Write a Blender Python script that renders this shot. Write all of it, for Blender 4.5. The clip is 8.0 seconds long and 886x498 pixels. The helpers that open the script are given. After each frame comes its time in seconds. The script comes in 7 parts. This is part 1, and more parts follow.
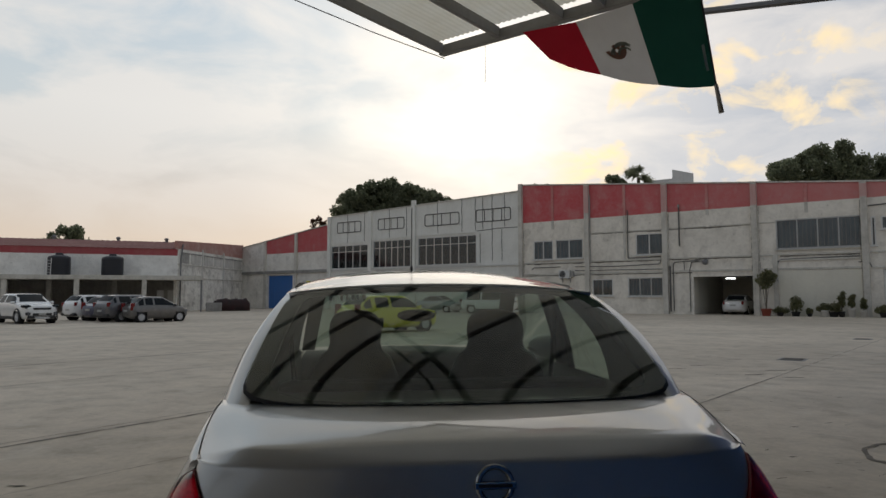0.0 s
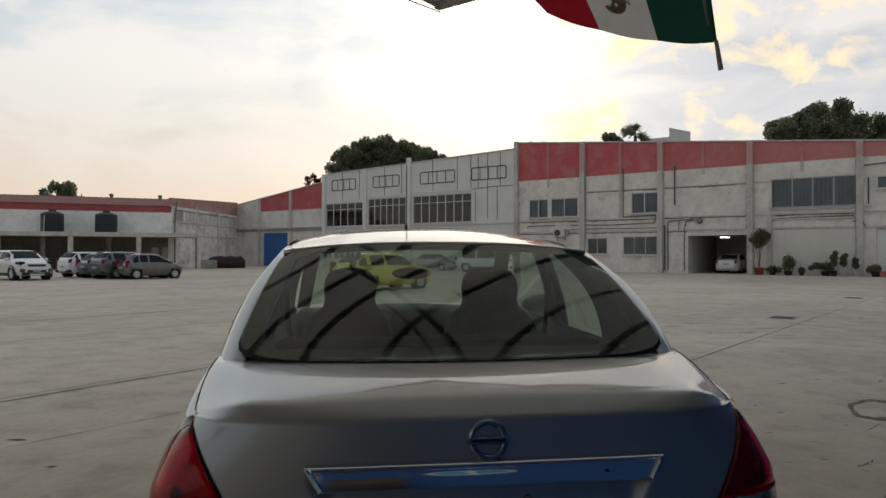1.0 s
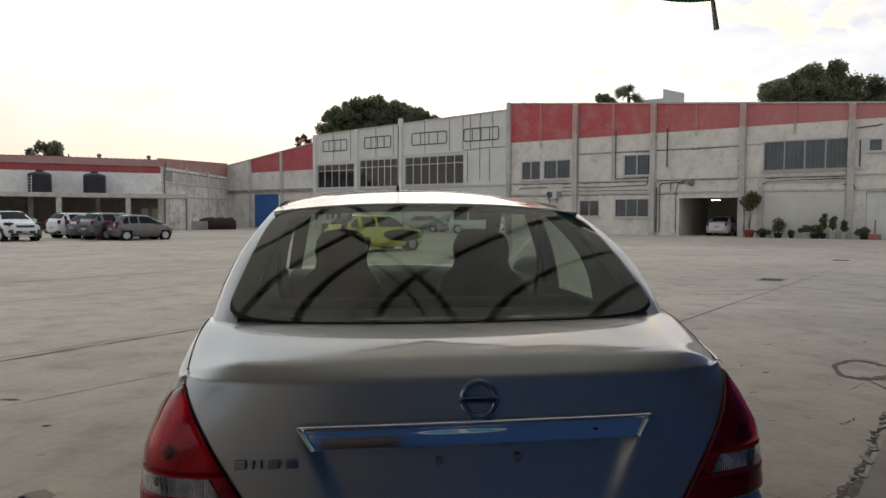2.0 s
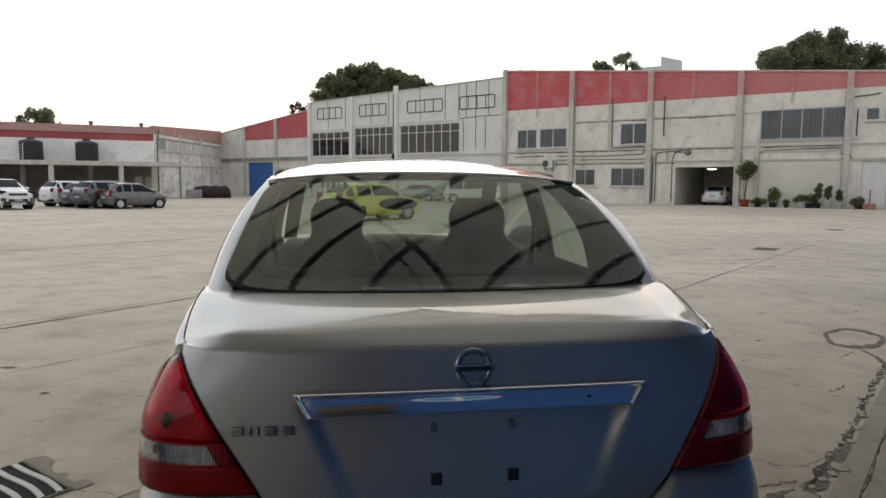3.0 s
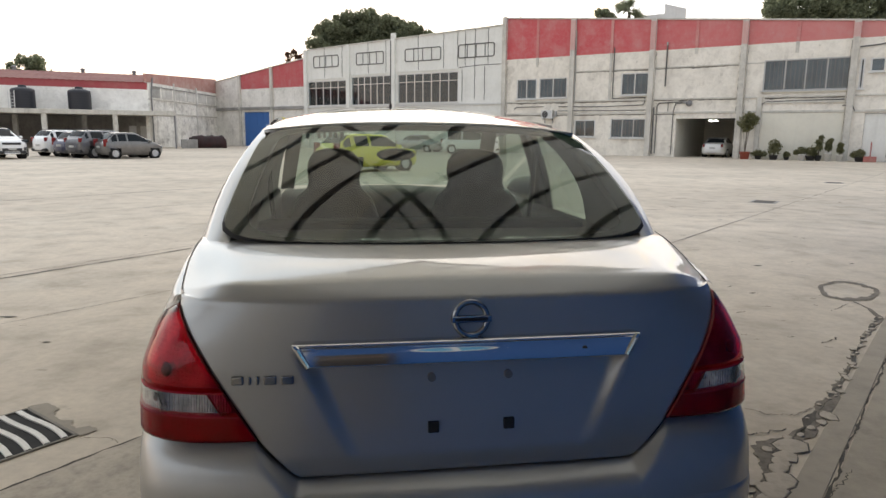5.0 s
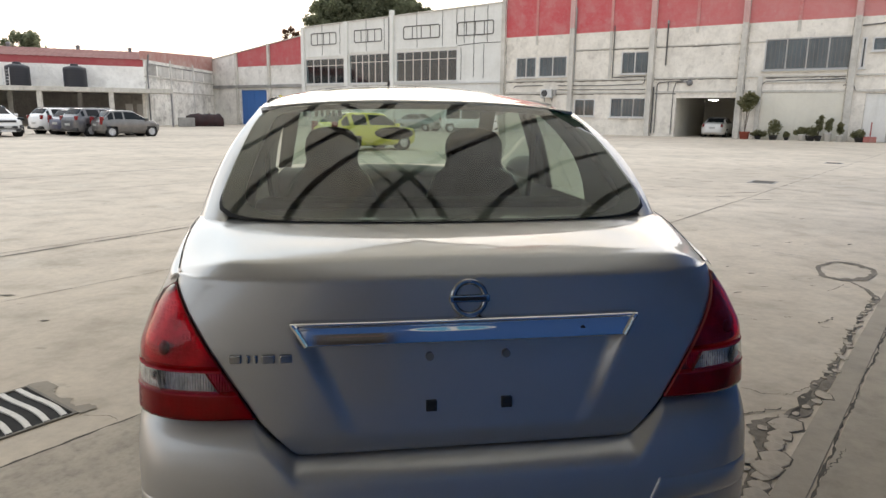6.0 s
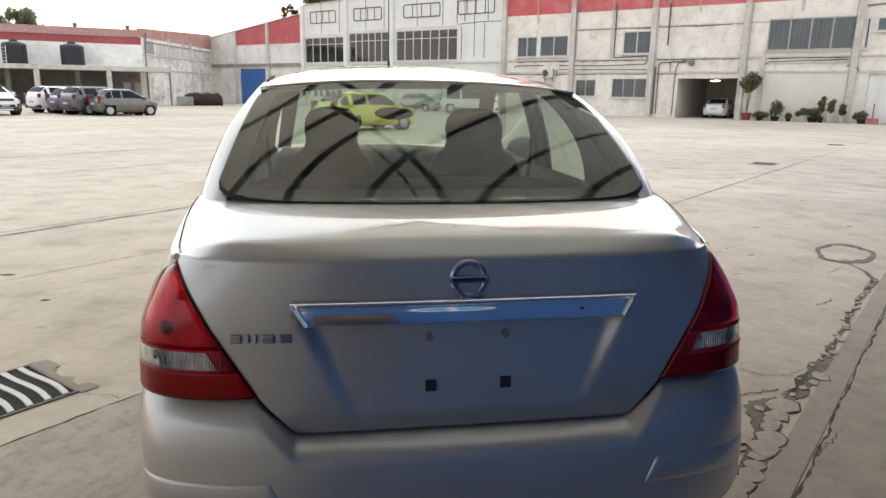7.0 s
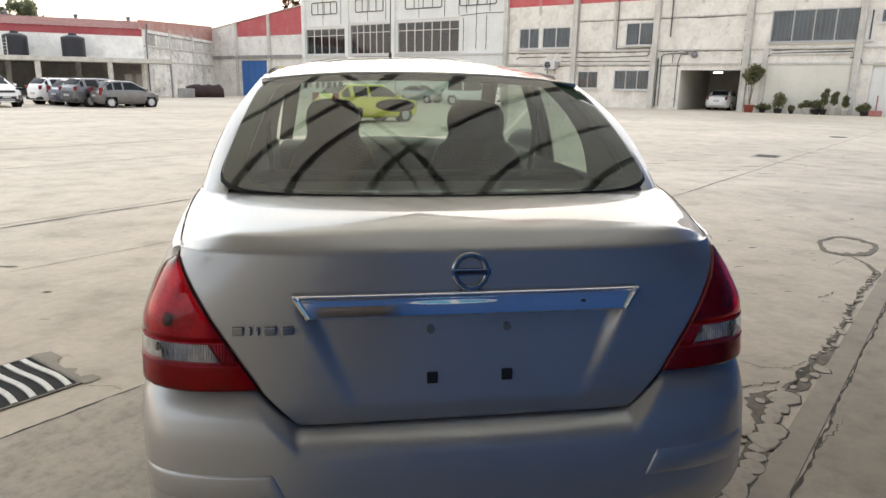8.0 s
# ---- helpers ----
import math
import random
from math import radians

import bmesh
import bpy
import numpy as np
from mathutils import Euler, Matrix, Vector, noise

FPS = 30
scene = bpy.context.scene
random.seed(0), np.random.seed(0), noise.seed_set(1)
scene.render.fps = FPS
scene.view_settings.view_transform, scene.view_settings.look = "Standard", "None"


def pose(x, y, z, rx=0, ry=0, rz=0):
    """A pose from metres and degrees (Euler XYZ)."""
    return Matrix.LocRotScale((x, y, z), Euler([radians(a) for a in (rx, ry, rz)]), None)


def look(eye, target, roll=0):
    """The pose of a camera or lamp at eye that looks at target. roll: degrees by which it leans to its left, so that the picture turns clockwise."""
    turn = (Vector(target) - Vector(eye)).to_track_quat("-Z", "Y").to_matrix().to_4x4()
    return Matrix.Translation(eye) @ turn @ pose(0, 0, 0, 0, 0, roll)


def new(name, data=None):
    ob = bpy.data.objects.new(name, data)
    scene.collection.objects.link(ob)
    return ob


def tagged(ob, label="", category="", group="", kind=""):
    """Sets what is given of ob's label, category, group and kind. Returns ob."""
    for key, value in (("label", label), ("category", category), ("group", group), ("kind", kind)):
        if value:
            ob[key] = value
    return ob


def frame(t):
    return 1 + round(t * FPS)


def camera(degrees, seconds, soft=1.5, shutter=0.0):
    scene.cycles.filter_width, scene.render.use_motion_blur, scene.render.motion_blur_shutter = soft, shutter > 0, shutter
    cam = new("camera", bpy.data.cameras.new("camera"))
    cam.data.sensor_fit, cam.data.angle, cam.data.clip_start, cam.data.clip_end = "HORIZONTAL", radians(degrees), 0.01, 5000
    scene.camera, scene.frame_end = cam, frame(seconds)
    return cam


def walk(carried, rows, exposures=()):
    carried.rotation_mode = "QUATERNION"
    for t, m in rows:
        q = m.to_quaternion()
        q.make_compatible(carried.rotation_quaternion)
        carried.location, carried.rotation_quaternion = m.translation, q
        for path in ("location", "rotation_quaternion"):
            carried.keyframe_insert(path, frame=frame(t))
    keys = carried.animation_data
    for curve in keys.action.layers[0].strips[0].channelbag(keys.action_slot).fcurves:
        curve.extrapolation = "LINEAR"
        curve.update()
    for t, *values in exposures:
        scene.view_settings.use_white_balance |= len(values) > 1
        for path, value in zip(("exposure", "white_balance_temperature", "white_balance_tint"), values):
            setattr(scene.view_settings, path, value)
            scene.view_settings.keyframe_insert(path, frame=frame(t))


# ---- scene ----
# ---------------------------------------------------------------- camera
cam = camera(67.5, 8.0)
PATH = [
    (0.0, -0.3255, -0.0289, 1.3921, -7.013, 4.062, 0.105),
    (0.5, -0.3239, -0.0283, 1.3919, -7.261, 2.580, 0.043),
    (1.0, -0.3234, -0.0208, 1.3925, -7.442, 0.442, -0.078),
    (1.5, -0.3225, -0.0179, 1.3914, -7.791, -1.278, -0.153),
    (3.0, -0.3214, -0.0120, 1.3914, -8.525, -5.529, -0.326),
    (3.5, -0.3210, -0.0112, 1.3918, -8.515, -6.495, -0.351),
    (4.0, -0.3205, -0.0088, 1.3915, -8.531, -7.633, -0.418),
    (4.5, -0.3204, -0.0076, 1.3914, -8.610, -8.796, -0.497),
    (6.0, -0.3190, -0.0002, 1.3892, -8.790, -11.468, -0.718),
    (6.5, -0.3190, 0.0014, 1.3887, -8.857, -12.562, -0.868),
    (7.0, -0.3191, -0.0004, 1.3897, -8.774, -13.132, -0.910),
    (7.5, -0.3195, -0.0008, 1.3900, -8.696, -13.508, -0.954),
    (8.0, -0.3193, 0.0, 1.3900, -8.630, -13.800, -0.929),
]
EXPOSURE = [(0.0, -0.55, 6550, 11), (0.5, -0.50, 6600, 11), (1.0, -0.36, 6650, 11), (1.5, -0.16, 6700, 12), (3.0, 0.52, 6800, 13), (3.5, 0.72, 6850, 13), (4.5, 0.95, 6850, 13), (6.0, 1.18, 6850, 13), (6.5, 1.34, 6850, 13), (8.0, 1.40, 6850, 13)]
walk(cam, [(t, pose(x, y, z, 90 + pitch, roll, yaw)) for t, x, y, z, yaw, pitch, roll in PATH], EXPOSURE)

# ---------------------------------------------------------------- world and sun
SUN_AZ, SUN_EL = 10.0, 17.0        # degrees to the right of +y, above the horizon
world = bpy.data.worlds.new("world")
scene.world = world
world.use_nodes = True
wn = world.node_tree.nodes
sky = wn.new("ShaderNodeTexSky")
sky.sky_type = "NISHITA"
sky.sun_disc = False
sky.sun_elevation = radians(SUN_EL)
sky.sun_rotation = radians(SUN_AZ)
sky.dust_density = 3.0
wn["Background"].inputs["Strength"].default_value = 0.12
world.node_tree.links.new(sky.outputs["Color"], wn["Background"].inputs["Color"])
sun = new("sun", bpy.data.lights.new("sun", "SUN"))
sun.data.energy, sun.data.angle, sun.data.color = 0.8, radians(25), (1.0, 0.9, 0.78)
sun.matrix_world = look((100 * math.sin(radians(SUN_AZ)), 100 * math.cos(radians(SUN_AZ)), 100 * math.tan(radians(SUN_EL))), (0, 0, 0))


# ---------------------------------------------------------------- materials
def material(name):
    m = bpy.data.materials.new(name)
    m.use_nodes = True
    return m, m.node_tree.nodes, m.node_tree.links, m.node_tree.nodes["Principled BSDF"]


def socket(bsdf, **values):
    names = {"colour": "Base Color", "rough": "Roughness", "metal": "Metallic", "coat": "Coat Weight", "coat_rough": "Coat Roughness",
             "ior": "IOR", "trans": "Transmission Weight", "spec": "Specular IOR Level", "alpha": "Alpha", "sss": "Subsurface Weight"}
    for k, v in values.items():
        bsdf.inputs[names[k]].default_value = (*v, 1) if isinstance(v, tuple) else v


def noise_node(n, l, scale, detail=6, rough=0.6, stretch=None, source="Object"):
    co = n.new("ShaderNodeTexCoord")
    out = co.outputs[source]
    if stretch:
        mp = n.new("ShaderNodeMapping")
        mp.inputs["Scale"].default_value = stretch
        l.new(out, mp.inputs["Vector"])
        out = mp.outputs["Vector"]
    t = n.new("ShaderNodeTexNoise")
    t.inputs["Scale"].default_value, t.inputs["Detail"].default_value, t.inputs["Roughness"].default_value = scale, detail, rough
    l.new(out, t.inputs["Vector"])
    return t.outputs["Fac"]


def ramp(n, l, fac, stops):
    r = n.new("ShaderNodeValToRGB")
    e = r.color_ramp.elements
    while len(e) < len(stops):
        e.new(0.5)
    for k, (p, c) in zip(e, stops):
        k.position, k.color = p, (*c, 1) if isinstance(c, tuple) else (c, c, c, 1)
    l.new(fac, r.inputs["Fac"])
    return r.outputs["Color"]


def mix(n, l, fac, a, b, mode="MIX"):
    m = n.new("ShaderNodeMix")
    m.data_type, m.blend_type = "RGBA", mode
    for key, v in (("Factor", fac), ("A", a), ("B", b)):
        s = [i for i in m.inputs if i.name == key and (i.type == "RGBA" or key == "Factor") and i.enabled][0]
        if isinstance(v, (int, float)):
            s.default_value = v if key == "Factor" else (v, v, v, 1)
        elif isinstance(v, tuple):
            s.default_value = (*v, 1)
        else:
            l.new(v, s)
    return [o for o in m.outputs if o.type == "RGBA" and o.enabled][0]


def bump(n, l, bsdf, height, strength=0.3, distance=0.01):
    b = n.new("ShaderNodeBump")
    b.inputs["Strength"].default_value, b.inputs["Distance"].default_value = strength, distance
    l.new(height, b.inputs["Height"])
    l.new(b.outputs["Normal"], bsdf.inputs["Normal"])


def worn(name, base, stain, rough=0.85, scale=1.5, streak=0.35, grain=40, bump_d=0.004, amount=0.6, metal=0.0):
    """A weathered surface: base colour with stains of two sizes, vertical streaks and a fine grain."""
    m, n, l, b = material(name)
    big = ramp(n, l, noise_node(n, l, scale, 8, 0.65), [(0.38, 0.0), (0.7, 1.0)])
    small = ramp(n, l, noise_node(n, l, scale * 7, 6, 0.7), [(0.45, 0.0), (0.75, 1.0)])
    down = ramp(n, l, noise_node(n, l, scale * 1.6, 5, 0.6, (2.5, 2.5, 0.12)), [(0.5, 0.0), (0.72, 1.0)])
    f = mix(n, l, 0.4, big, small)
    f = mix(n, l, streak, f, down, "ADD")
    f = mix(n, l, 1.0, f, (amount, amount, amount), "MULTIPLY")
    c = mix(n, l, f, base, stain)
    l.new(c, b.inputs["Base Color"])
    socket(b, rough=rough, metal=metal)
    bump(n, l, b, noise_node(n, l, grain, 4), 0.4, bump_d)
    return m


def plain(name, colour, rough=0.5, metal=0.0, vary=0.15, scale=30.0, **more):
    """A nearly even surface with slight change of tone and gloss."""
    m, n, l, b = material(name)
    f = noise_node(n, l, scale, 4)
    lo = tuple(c * (1 - vary) for c in colour)
    hi = tuple(min(1, c * (1 + vary)) for c in colour)
    l.new(ramp(n, l, f, [(0.3, lo), (0.7, hi)]), b.inputs["Base Color"])
    l.new(ramp(n, l, noise_node(n, l, scale * 0.4, 3), [(0.3, max(0, rough - 0.06)), (0.7, min(1, rough + 0.06))]), b.inputs["Roughness"])
    socket(b, metal=metal, **more)
    return m


def glassy(name, tint, dark, rough=0.0, ior=1.5):
    """A thin tinted pane: mostly see-through, with a mirror-like sheen by Fresnel."""
    m, n, l, b = material(name)
    out = n["Material Output"]
    tr = n.new("ShaderNodeBsdfTransparent")
    tr.inputs["Color"].default_value = (*[c * dark for c in tint], 1)
    gl = n.new("ShaderNodeBsdfGlossy")
    gl.inputs["Roughness"].default_value = rough
    lw = n.new("ShaderNodeLayerWeight")
    lw.inputs["Blend"].default_value = 0.5
    pw = n.new("ShaderNodeMath")
    pw.operation = "POWER"
    l.new(lw.outputs["Facing"], pw.inputs[0])
    pw.inputs[1].default_value = 4.0
    fr = n.new("ShaderNodeMath")
    fr.operation = "MULTIPLY_ADD"
    base = ((ior - 1) / (ior + 1)) ** 2 * 1.8
    l.new(pw.outputs[0], fr.inputs[0])
    fr.inputs[1].default_value, fr.inputs[2].default_value = 1 - base, base
    mx = n.new("ShaderNodeMixShader")
    l.new(fr.outputs[0], mx.inputs[0])
    l.new(tr.outputs["BSDF"], mx.inputs[1])
    l.new(gl.outputs["BSDF"], mx.inputs[2])
    l.new(mx.outputs["Shader"], out.inputs["Surface"])
    n.remove(b)
    return m


def car_paint(name, colour, flake=0.6, metal=0.55, rough=0.32):
    m, n, l, b = material(name)
    f = noise_node(n, l, 900, 2)
    dust = ramp(n, l, noise_node(n, l, 3.0, 7, 0.7), [(0.4, 0.0), (0.8, 0.25)])
    c = ramp(n, l, f, [(0.3, tuple(k * (1 - 0.12 * flake) for k in colour)), (0.7, tuple(min(1, k * (1 + 0.12 * flake)) for k in colour))])
    l.new(mix(n, l, dust, c, (0.36, 0.34, 0.31)), b.inputs["Base Color"])
    socket(b, metal=metal, rough=rough, coat=1.0, coat_rough=0.03)
    return m


WHITEWASH = worn("weathered_whitewash", (0.75, 0.735, 0.69), (0.30, 0.29, 0.27), scale=0.55, amount=0.75)
RED_PAINT = worn("faded_red_paint", (0.50, 0.085, 0.085), (0.42, 0.24, 0.22), scale=0.8, amount=0.55)
RED_OLD = worn("old_red_paint", (0.40, 0.10, 0.085), (0.38, 0.27, 0.23), scale=0.7, amount=0.75)
PILLAR = worn("pale_pillar_render", (0.66, 0.635, 0.575), (0.30, 0.28, 0.245), scale=1.1, amount=0.8)
PANEL_WHITE = worn("white_panel_paint", (0.80, 0.80, 0.76), (0.50, 0.495, 0.45), scale=0.6, amount=0.5, rough=0.7)
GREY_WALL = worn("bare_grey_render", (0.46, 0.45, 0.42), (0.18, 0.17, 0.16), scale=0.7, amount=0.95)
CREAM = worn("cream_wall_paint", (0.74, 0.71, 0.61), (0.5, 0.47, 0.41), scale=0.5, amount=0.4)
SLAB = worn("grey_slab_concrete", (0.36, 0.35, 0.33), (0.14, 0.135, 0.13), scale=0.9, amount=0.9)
ROOF_RED = worn("rusty_red_sheet_roof", (0.21, 0.08, 0.07), (0.36, 0.22, 0.19), scale=0.5, amount=0.5, rough=0.95)
DARK_METAL = plain("dark_painted_steel", (0.035, 0.035, 0.037), 0.5)
WHITE_METAL = plain("white_window_bars", (0.62, 0.62, 0.6), 0.5)
GREY_METAL = plain("grey_painted_steel", (0.20, 0.20, 0.205), 0.5, 0.2)
BLUE_PAINT = worn("blue_door_paint", (0.03, 0.14, 0.42), (0.05, 0.12, 0.28), scale=1.5, amount=0.5, rough=0.5)
DARK_GLASS = glassy("dirty_window_glass", (0.80, 0.90, 0.95), 0.85, 0.05)
BLACK_PLASTIC = plain("black_plastic", (0.018, 0.018, 0.019), 0.55)
# dark base colour carries the dimness of the rooms
INSIDE = plain("shade_dark_interior_plaster", (0.16, 0.17, 0.185), 0.9, scale=2)
TANK = plain("black_ribbed_plastic", (0.015, 0.017, 0.024), 0.45)


# ---------------------------------------------------------------- mesh helpers
def finish(bm, name, mat, parent=None, label="", smooth=False, matrix=None):
    me = bpy.data.meshes.new(name)
    bm.to_mesh(me)
    bm.free()
    if mat:
        me.materials.append(mat)
    if smooth:
        for p in me.polygons:
            p.use_smooth = True
    ob = new(name, me)
    if matrix is not None:
        ob.matrix_world = matrix
    if parent:
        ob.parent = parent
    if label:
        ob["label"] = label
    return ob


def part(name, bm, mat, parent, label="", smooth=False):
    return finish(bm, name, mat, parent, label, smooth)


def thing(name, m, label, category, group="", kind=""):
    e = new(name)
    e.matrix_world = m
    e.empty_display_size = 0.1
    return tagged(e, label, category, group, kind)


def box(bm, x0, x1, y0, y1, z0, z1, bevel=0.0):
    r = bmesh.ops.create_cube(bm, size=1.0, matrix=Matrix.Translation(((x0 + x1) / 2, (y0 + y1) / 2, (z0 + z1) / 2)) @ Matrix.Diagonal((abs(x1 - x0), abs(y1 - y0), abs(z1 - z0), 1)))
    if bevel:
        edges = list({e for v in r["verts"] for e in v.link_edges})
        bmesh.ops.bevel(bm, geom=edges, offset=bevel, segments=2, affect="EDGES", profile=0.6)
    return bm


def boxes(*rows, bevel=0.0):
    bm = bmesh.new()
    for r in rows:
        box(bm, *r, bevel=bevel)
    return bm


def tube(bm, a, b, r, sides=8, r2=None):
    a, b = Vector(a), Vector(b)
    d = b - a
    m = Matrix.Translation((a + b) / 2) @ d.to_track_quat("Z", "Y").to_matrix().to_4x4()
    bmesh.ops.create_cone(bm, cap_ends=True, segments=sides, radius1=r, radius2=r if r2 is None else r2, depth=d.length, matrix=m)
    return bm


def pipe(points, r, sides=6):
    bm = bmesh.new()
    for a, b in zip(points, points[1:]):
        tube(bm, a, b, r, sides)
    for p in points[1:-1]:
        bmesh.ops.create_icosphere(bm, subdivisions=1, radius=r * 1.02, matrix=Matrix.Translation(p))
    return bm


def grid_mesh(rows, close=False):
    """A quad mesh through rows of points."""
    bm = bmesh.new()
    vs = [[bm.verts.new(p) for p in r] for r in rows]
    for a, b in zip(vs, vs[1:]):
        k = len(a)
        for i in range(k if close else k - 1):
            j = (i + 1) % k
            try:
                bm.faces.new((a[i], a[j], b[j], b[i]))
            except ValueError:
                pass
    return bm


def lathe(profile, sides=24):
    bm = grid_mesh([[(r * math.cos(2 * math.pi * k / sides), r * math.sin(2 * math.pi * k / sides), z) for k in range(sides)] for r, z in profile], True)
    bmesh.ops.remove_doubles(bm, verts=bm.verts, dist=1e-5)
    return bm


def wall_mesh(x0, x1, top, holes, thick, xcuts=(), z0=0.0):
    """A wall in the x-z plane (front at y = 0, back at y = thick) with openings (x0, x1, z0, z1) through it and a top edge top(x)."""
    xs = sorted({x0, x1, *xcuts, *[h[0] for h in holes], *[h[1] for h in holes]})
    zs = sorted({z0, *[h[2] for h in holes], *[h[3] for h in holes]})
    bm = bmesh.new()

    def zz(k, x):
        return top(x) if k == len(zs) else zs[k]

    def solid(i, k):
        if i < 0 or i >= len(xs) - 1 or k < 0 or k >= len(zs):
            return False
        cx = (xs[i] + xs[i + 1]) / 2
        cz = (zz(k, cx) + zz(k + 1, cx)) / 2
        return not any(h[0] < cx < h[1] and h[2] < cz < h[3] for h in holes)

    def quad(*p):
        bm.faces.new([bm.verts.new(q) for q in p])
    for i in range(len(xs) - 1):
        a, b = xs[i], xs[i + 1]
        for k in range(len(zs)):
            if not solid(i, k):
                continue
            la, lb, ha, hb = zz(k, a), zz(k, b), zz(k + 1, a), zz(k + 1, b)
            quad((a, 0, la), (b, 0, lb), (b, 0, hb), (a, 0, ha))
            quad((b, thick, lb), (a, thick, la), (a, thick, ha), (b, thick, hb))
            if not solid(i - 1, k):
                quad((a, thick, la), (a, 0, la), (a, 0, ha), (a, thick, ha))
            if not solid(i + 1, k):
                quad((b, 0, lb), (b, thick, lb), (b, thick, hb), (b, 0, hb))
            if not solid(i, k + 1):
                quad((a, 0, ha), (b, 0, hb), (b, thick, hb), (a, thick, ha))
            if not solid(i, k - 1):
                quad((a, thick, la), (b, thick, lb), (b, 0, lb), (a, 0, la))
    bmesh.ops.remove_doubles(bm, verts=bm.verts, dist=1e-4)
    return bm


# ---------------------------------------------------------------- sky backdrop
def sky_backdrop():
    m, n, l, b = material("evening_clouds")
    n.remove(b)
    co = n.new("ShaderNodeTexCoord")
    nm = n.new("ShaderNodeVectorMath")
    nm.operation = "NORMALIZE"
    l.new(co.outputs["Object"], nm.inputs[0])
    d = nm.outputs["Vector"]
    sep = n.new("ShaderNodeSeparateXYZ")
    l.new(d, sep.inputs[0])

    def dot(az, el):
        v = n.new("ShaderNodeVectorMath")
        v.operation = "DOT_PRODUCT"
        l.new(d, v.inputs[0])
        v.inputs[1].default_value = (math.sin(radians(az)) * math.cos(radians(el)), math.cos(radians(az)) * math.cos(radians(el)), math.sin(radians(el)))
        return v.outputs["Value"]

    def clouds(scale, detail, offset, squash):
        mp = n.new("ShaderNodeMapping")
        mp.inputs["Scale"].default_value = (1, 1, squash)
        mp.inputs["Location"].default_value = offset
        l.new(d, mp.inputs["Vector"])
        t = n.new("ShaderNodeTexNoise")
        t.inputs["Scale"].default_value, t.inputs["Detail"].default_value, t.inputs["Roughness"].default_value = scale, detail, 0.55
        t.inputs["Distortion"].default_value = 0.4
        l.new(mp.outputs["Vector"], t.inputs["Vector"])
        return t.outputs["Fac"]
    # height gradient: peach at the horizon, pale blue-grey above
    grad = ramp(n, l, sep.outputs["Z"], [(0.0, (1.02, 0.81, 0.61)), (0.07, (0.97, 0.82, 0.67)), (0.15, (0.90, 0.84, 0.77)), (0.26, (0.80, 0.885, 0.92)), (0.42, (0.70, 0.84, 0.95)), (1.0, (0.50, 0.58, 0.66))])
    # greyer towards the right
    side = ramp(n, l, dot(48, 8), [(0.66, 0.0), (0.93, 1.0)])
    c = mix(n, l, side, grad, (0.70, 0.75, 0.82))
    # soft broad clouds
    big = ramp(n, l, clouds(4.2, 10, (0.3, 0.2, 0.4), 2.8), [(0.43, 0.0), (0.60, 1.0)])
    high = ramp(n, l, sep.outputs["Z"], [(0.08, 0.10), (0.26, 0.65)])
    c = mix(n, l, mix(n, l, 1.0, big, high, "MULTIPLY"), c, (1.20, 1.14, 1.06))
    # glow round the hidden sun
    glow = ramp(n, l, dot(SUN_AZ, SUN_EL), [(0.925, 0.0), (0.972, 0.14), (0.988, 0.36), (0.996, 0.58), (1.0, 0.70)])
    veil = ramp(n, l, clouds(4.2, 10, (2.1, 0.7, 0.9), 2.8), [(0.36, 0.35), (0.62, 1.0)])
    c = mix(n, l, mix(n, l, 1.0, glow, veil, "MULTIPLY"), c, (1.9, 1.78, 1.55))
    # the half of the sky with the sun is brighter than the half behind
    ahead = ramp(n, l, dot(SUN_AZ, 0.0), [(0.0, (0.57, 0.59, 0.63)), (0.6, (1.0, 1.0, 1.0)), (1.0, (1.15, 1.15, 1.15))])
    c = mix(n, l, 1.0, c, ahead, "MULTIPLY")
    # lit golden cloud edges beside the sun
    gold_at = ramp(n, l, dot(28.0, 16.0), [(0.970, 0.0), (0.984, 1.0)])
    puffs = ramp(n, l, clouds(11.0, 12, (4.3, 1.2, 2.6), 1.7), [(0.52, 0.0), (0.58, 0.45), (0.68, 1.0)])
    gold = mix(n, l, 1.0, gold_at, puffs, "MULTIPLY")
    c = mix(n, l, gold, c, (1.6, 1.28, 0.78))
    em = n.new("ShaderNodeEmission")
    l.new(c, em.inputs["Color"])
    em.inputs["Strength"].default_value = SKY_GAIN
    tr = n.new("ShaderNodeBsdfTransparent")
    mx = n.new("ShaderNodeMixShader")
    mx.inputs[0].default_value = 0.96
    l.new(tr.outputs["BSDF"], mx.inputs[1])
    l.new(em.outputs["Emission"], mx.inputs[2])
    l.new(mx.outputs["Shader"], n["Material Output"].inputs["Surface"])
    R = 1900.0
    rows = [[(R * math.cos(e) * math.sin(a), R * math.cos(e) * math.cos(a), R * math.sin(e)) for a in [2 * math.pi * k / 48 for k in range(48)]] for e in [radians(v) for v in (-3, 0, 5, 10, 18, 28, 40, 54, 68, 80, 89.5)]]
    bm = grid_mesh(rows, True)
    ob = finish(bm, "backdrop", m, smooth=True)
    return tagged(ob, "cloudy evening sky, bright where the sun hides", "sky", kind="structure")


SKY_GAIN = 1.0
sky_backdrop()


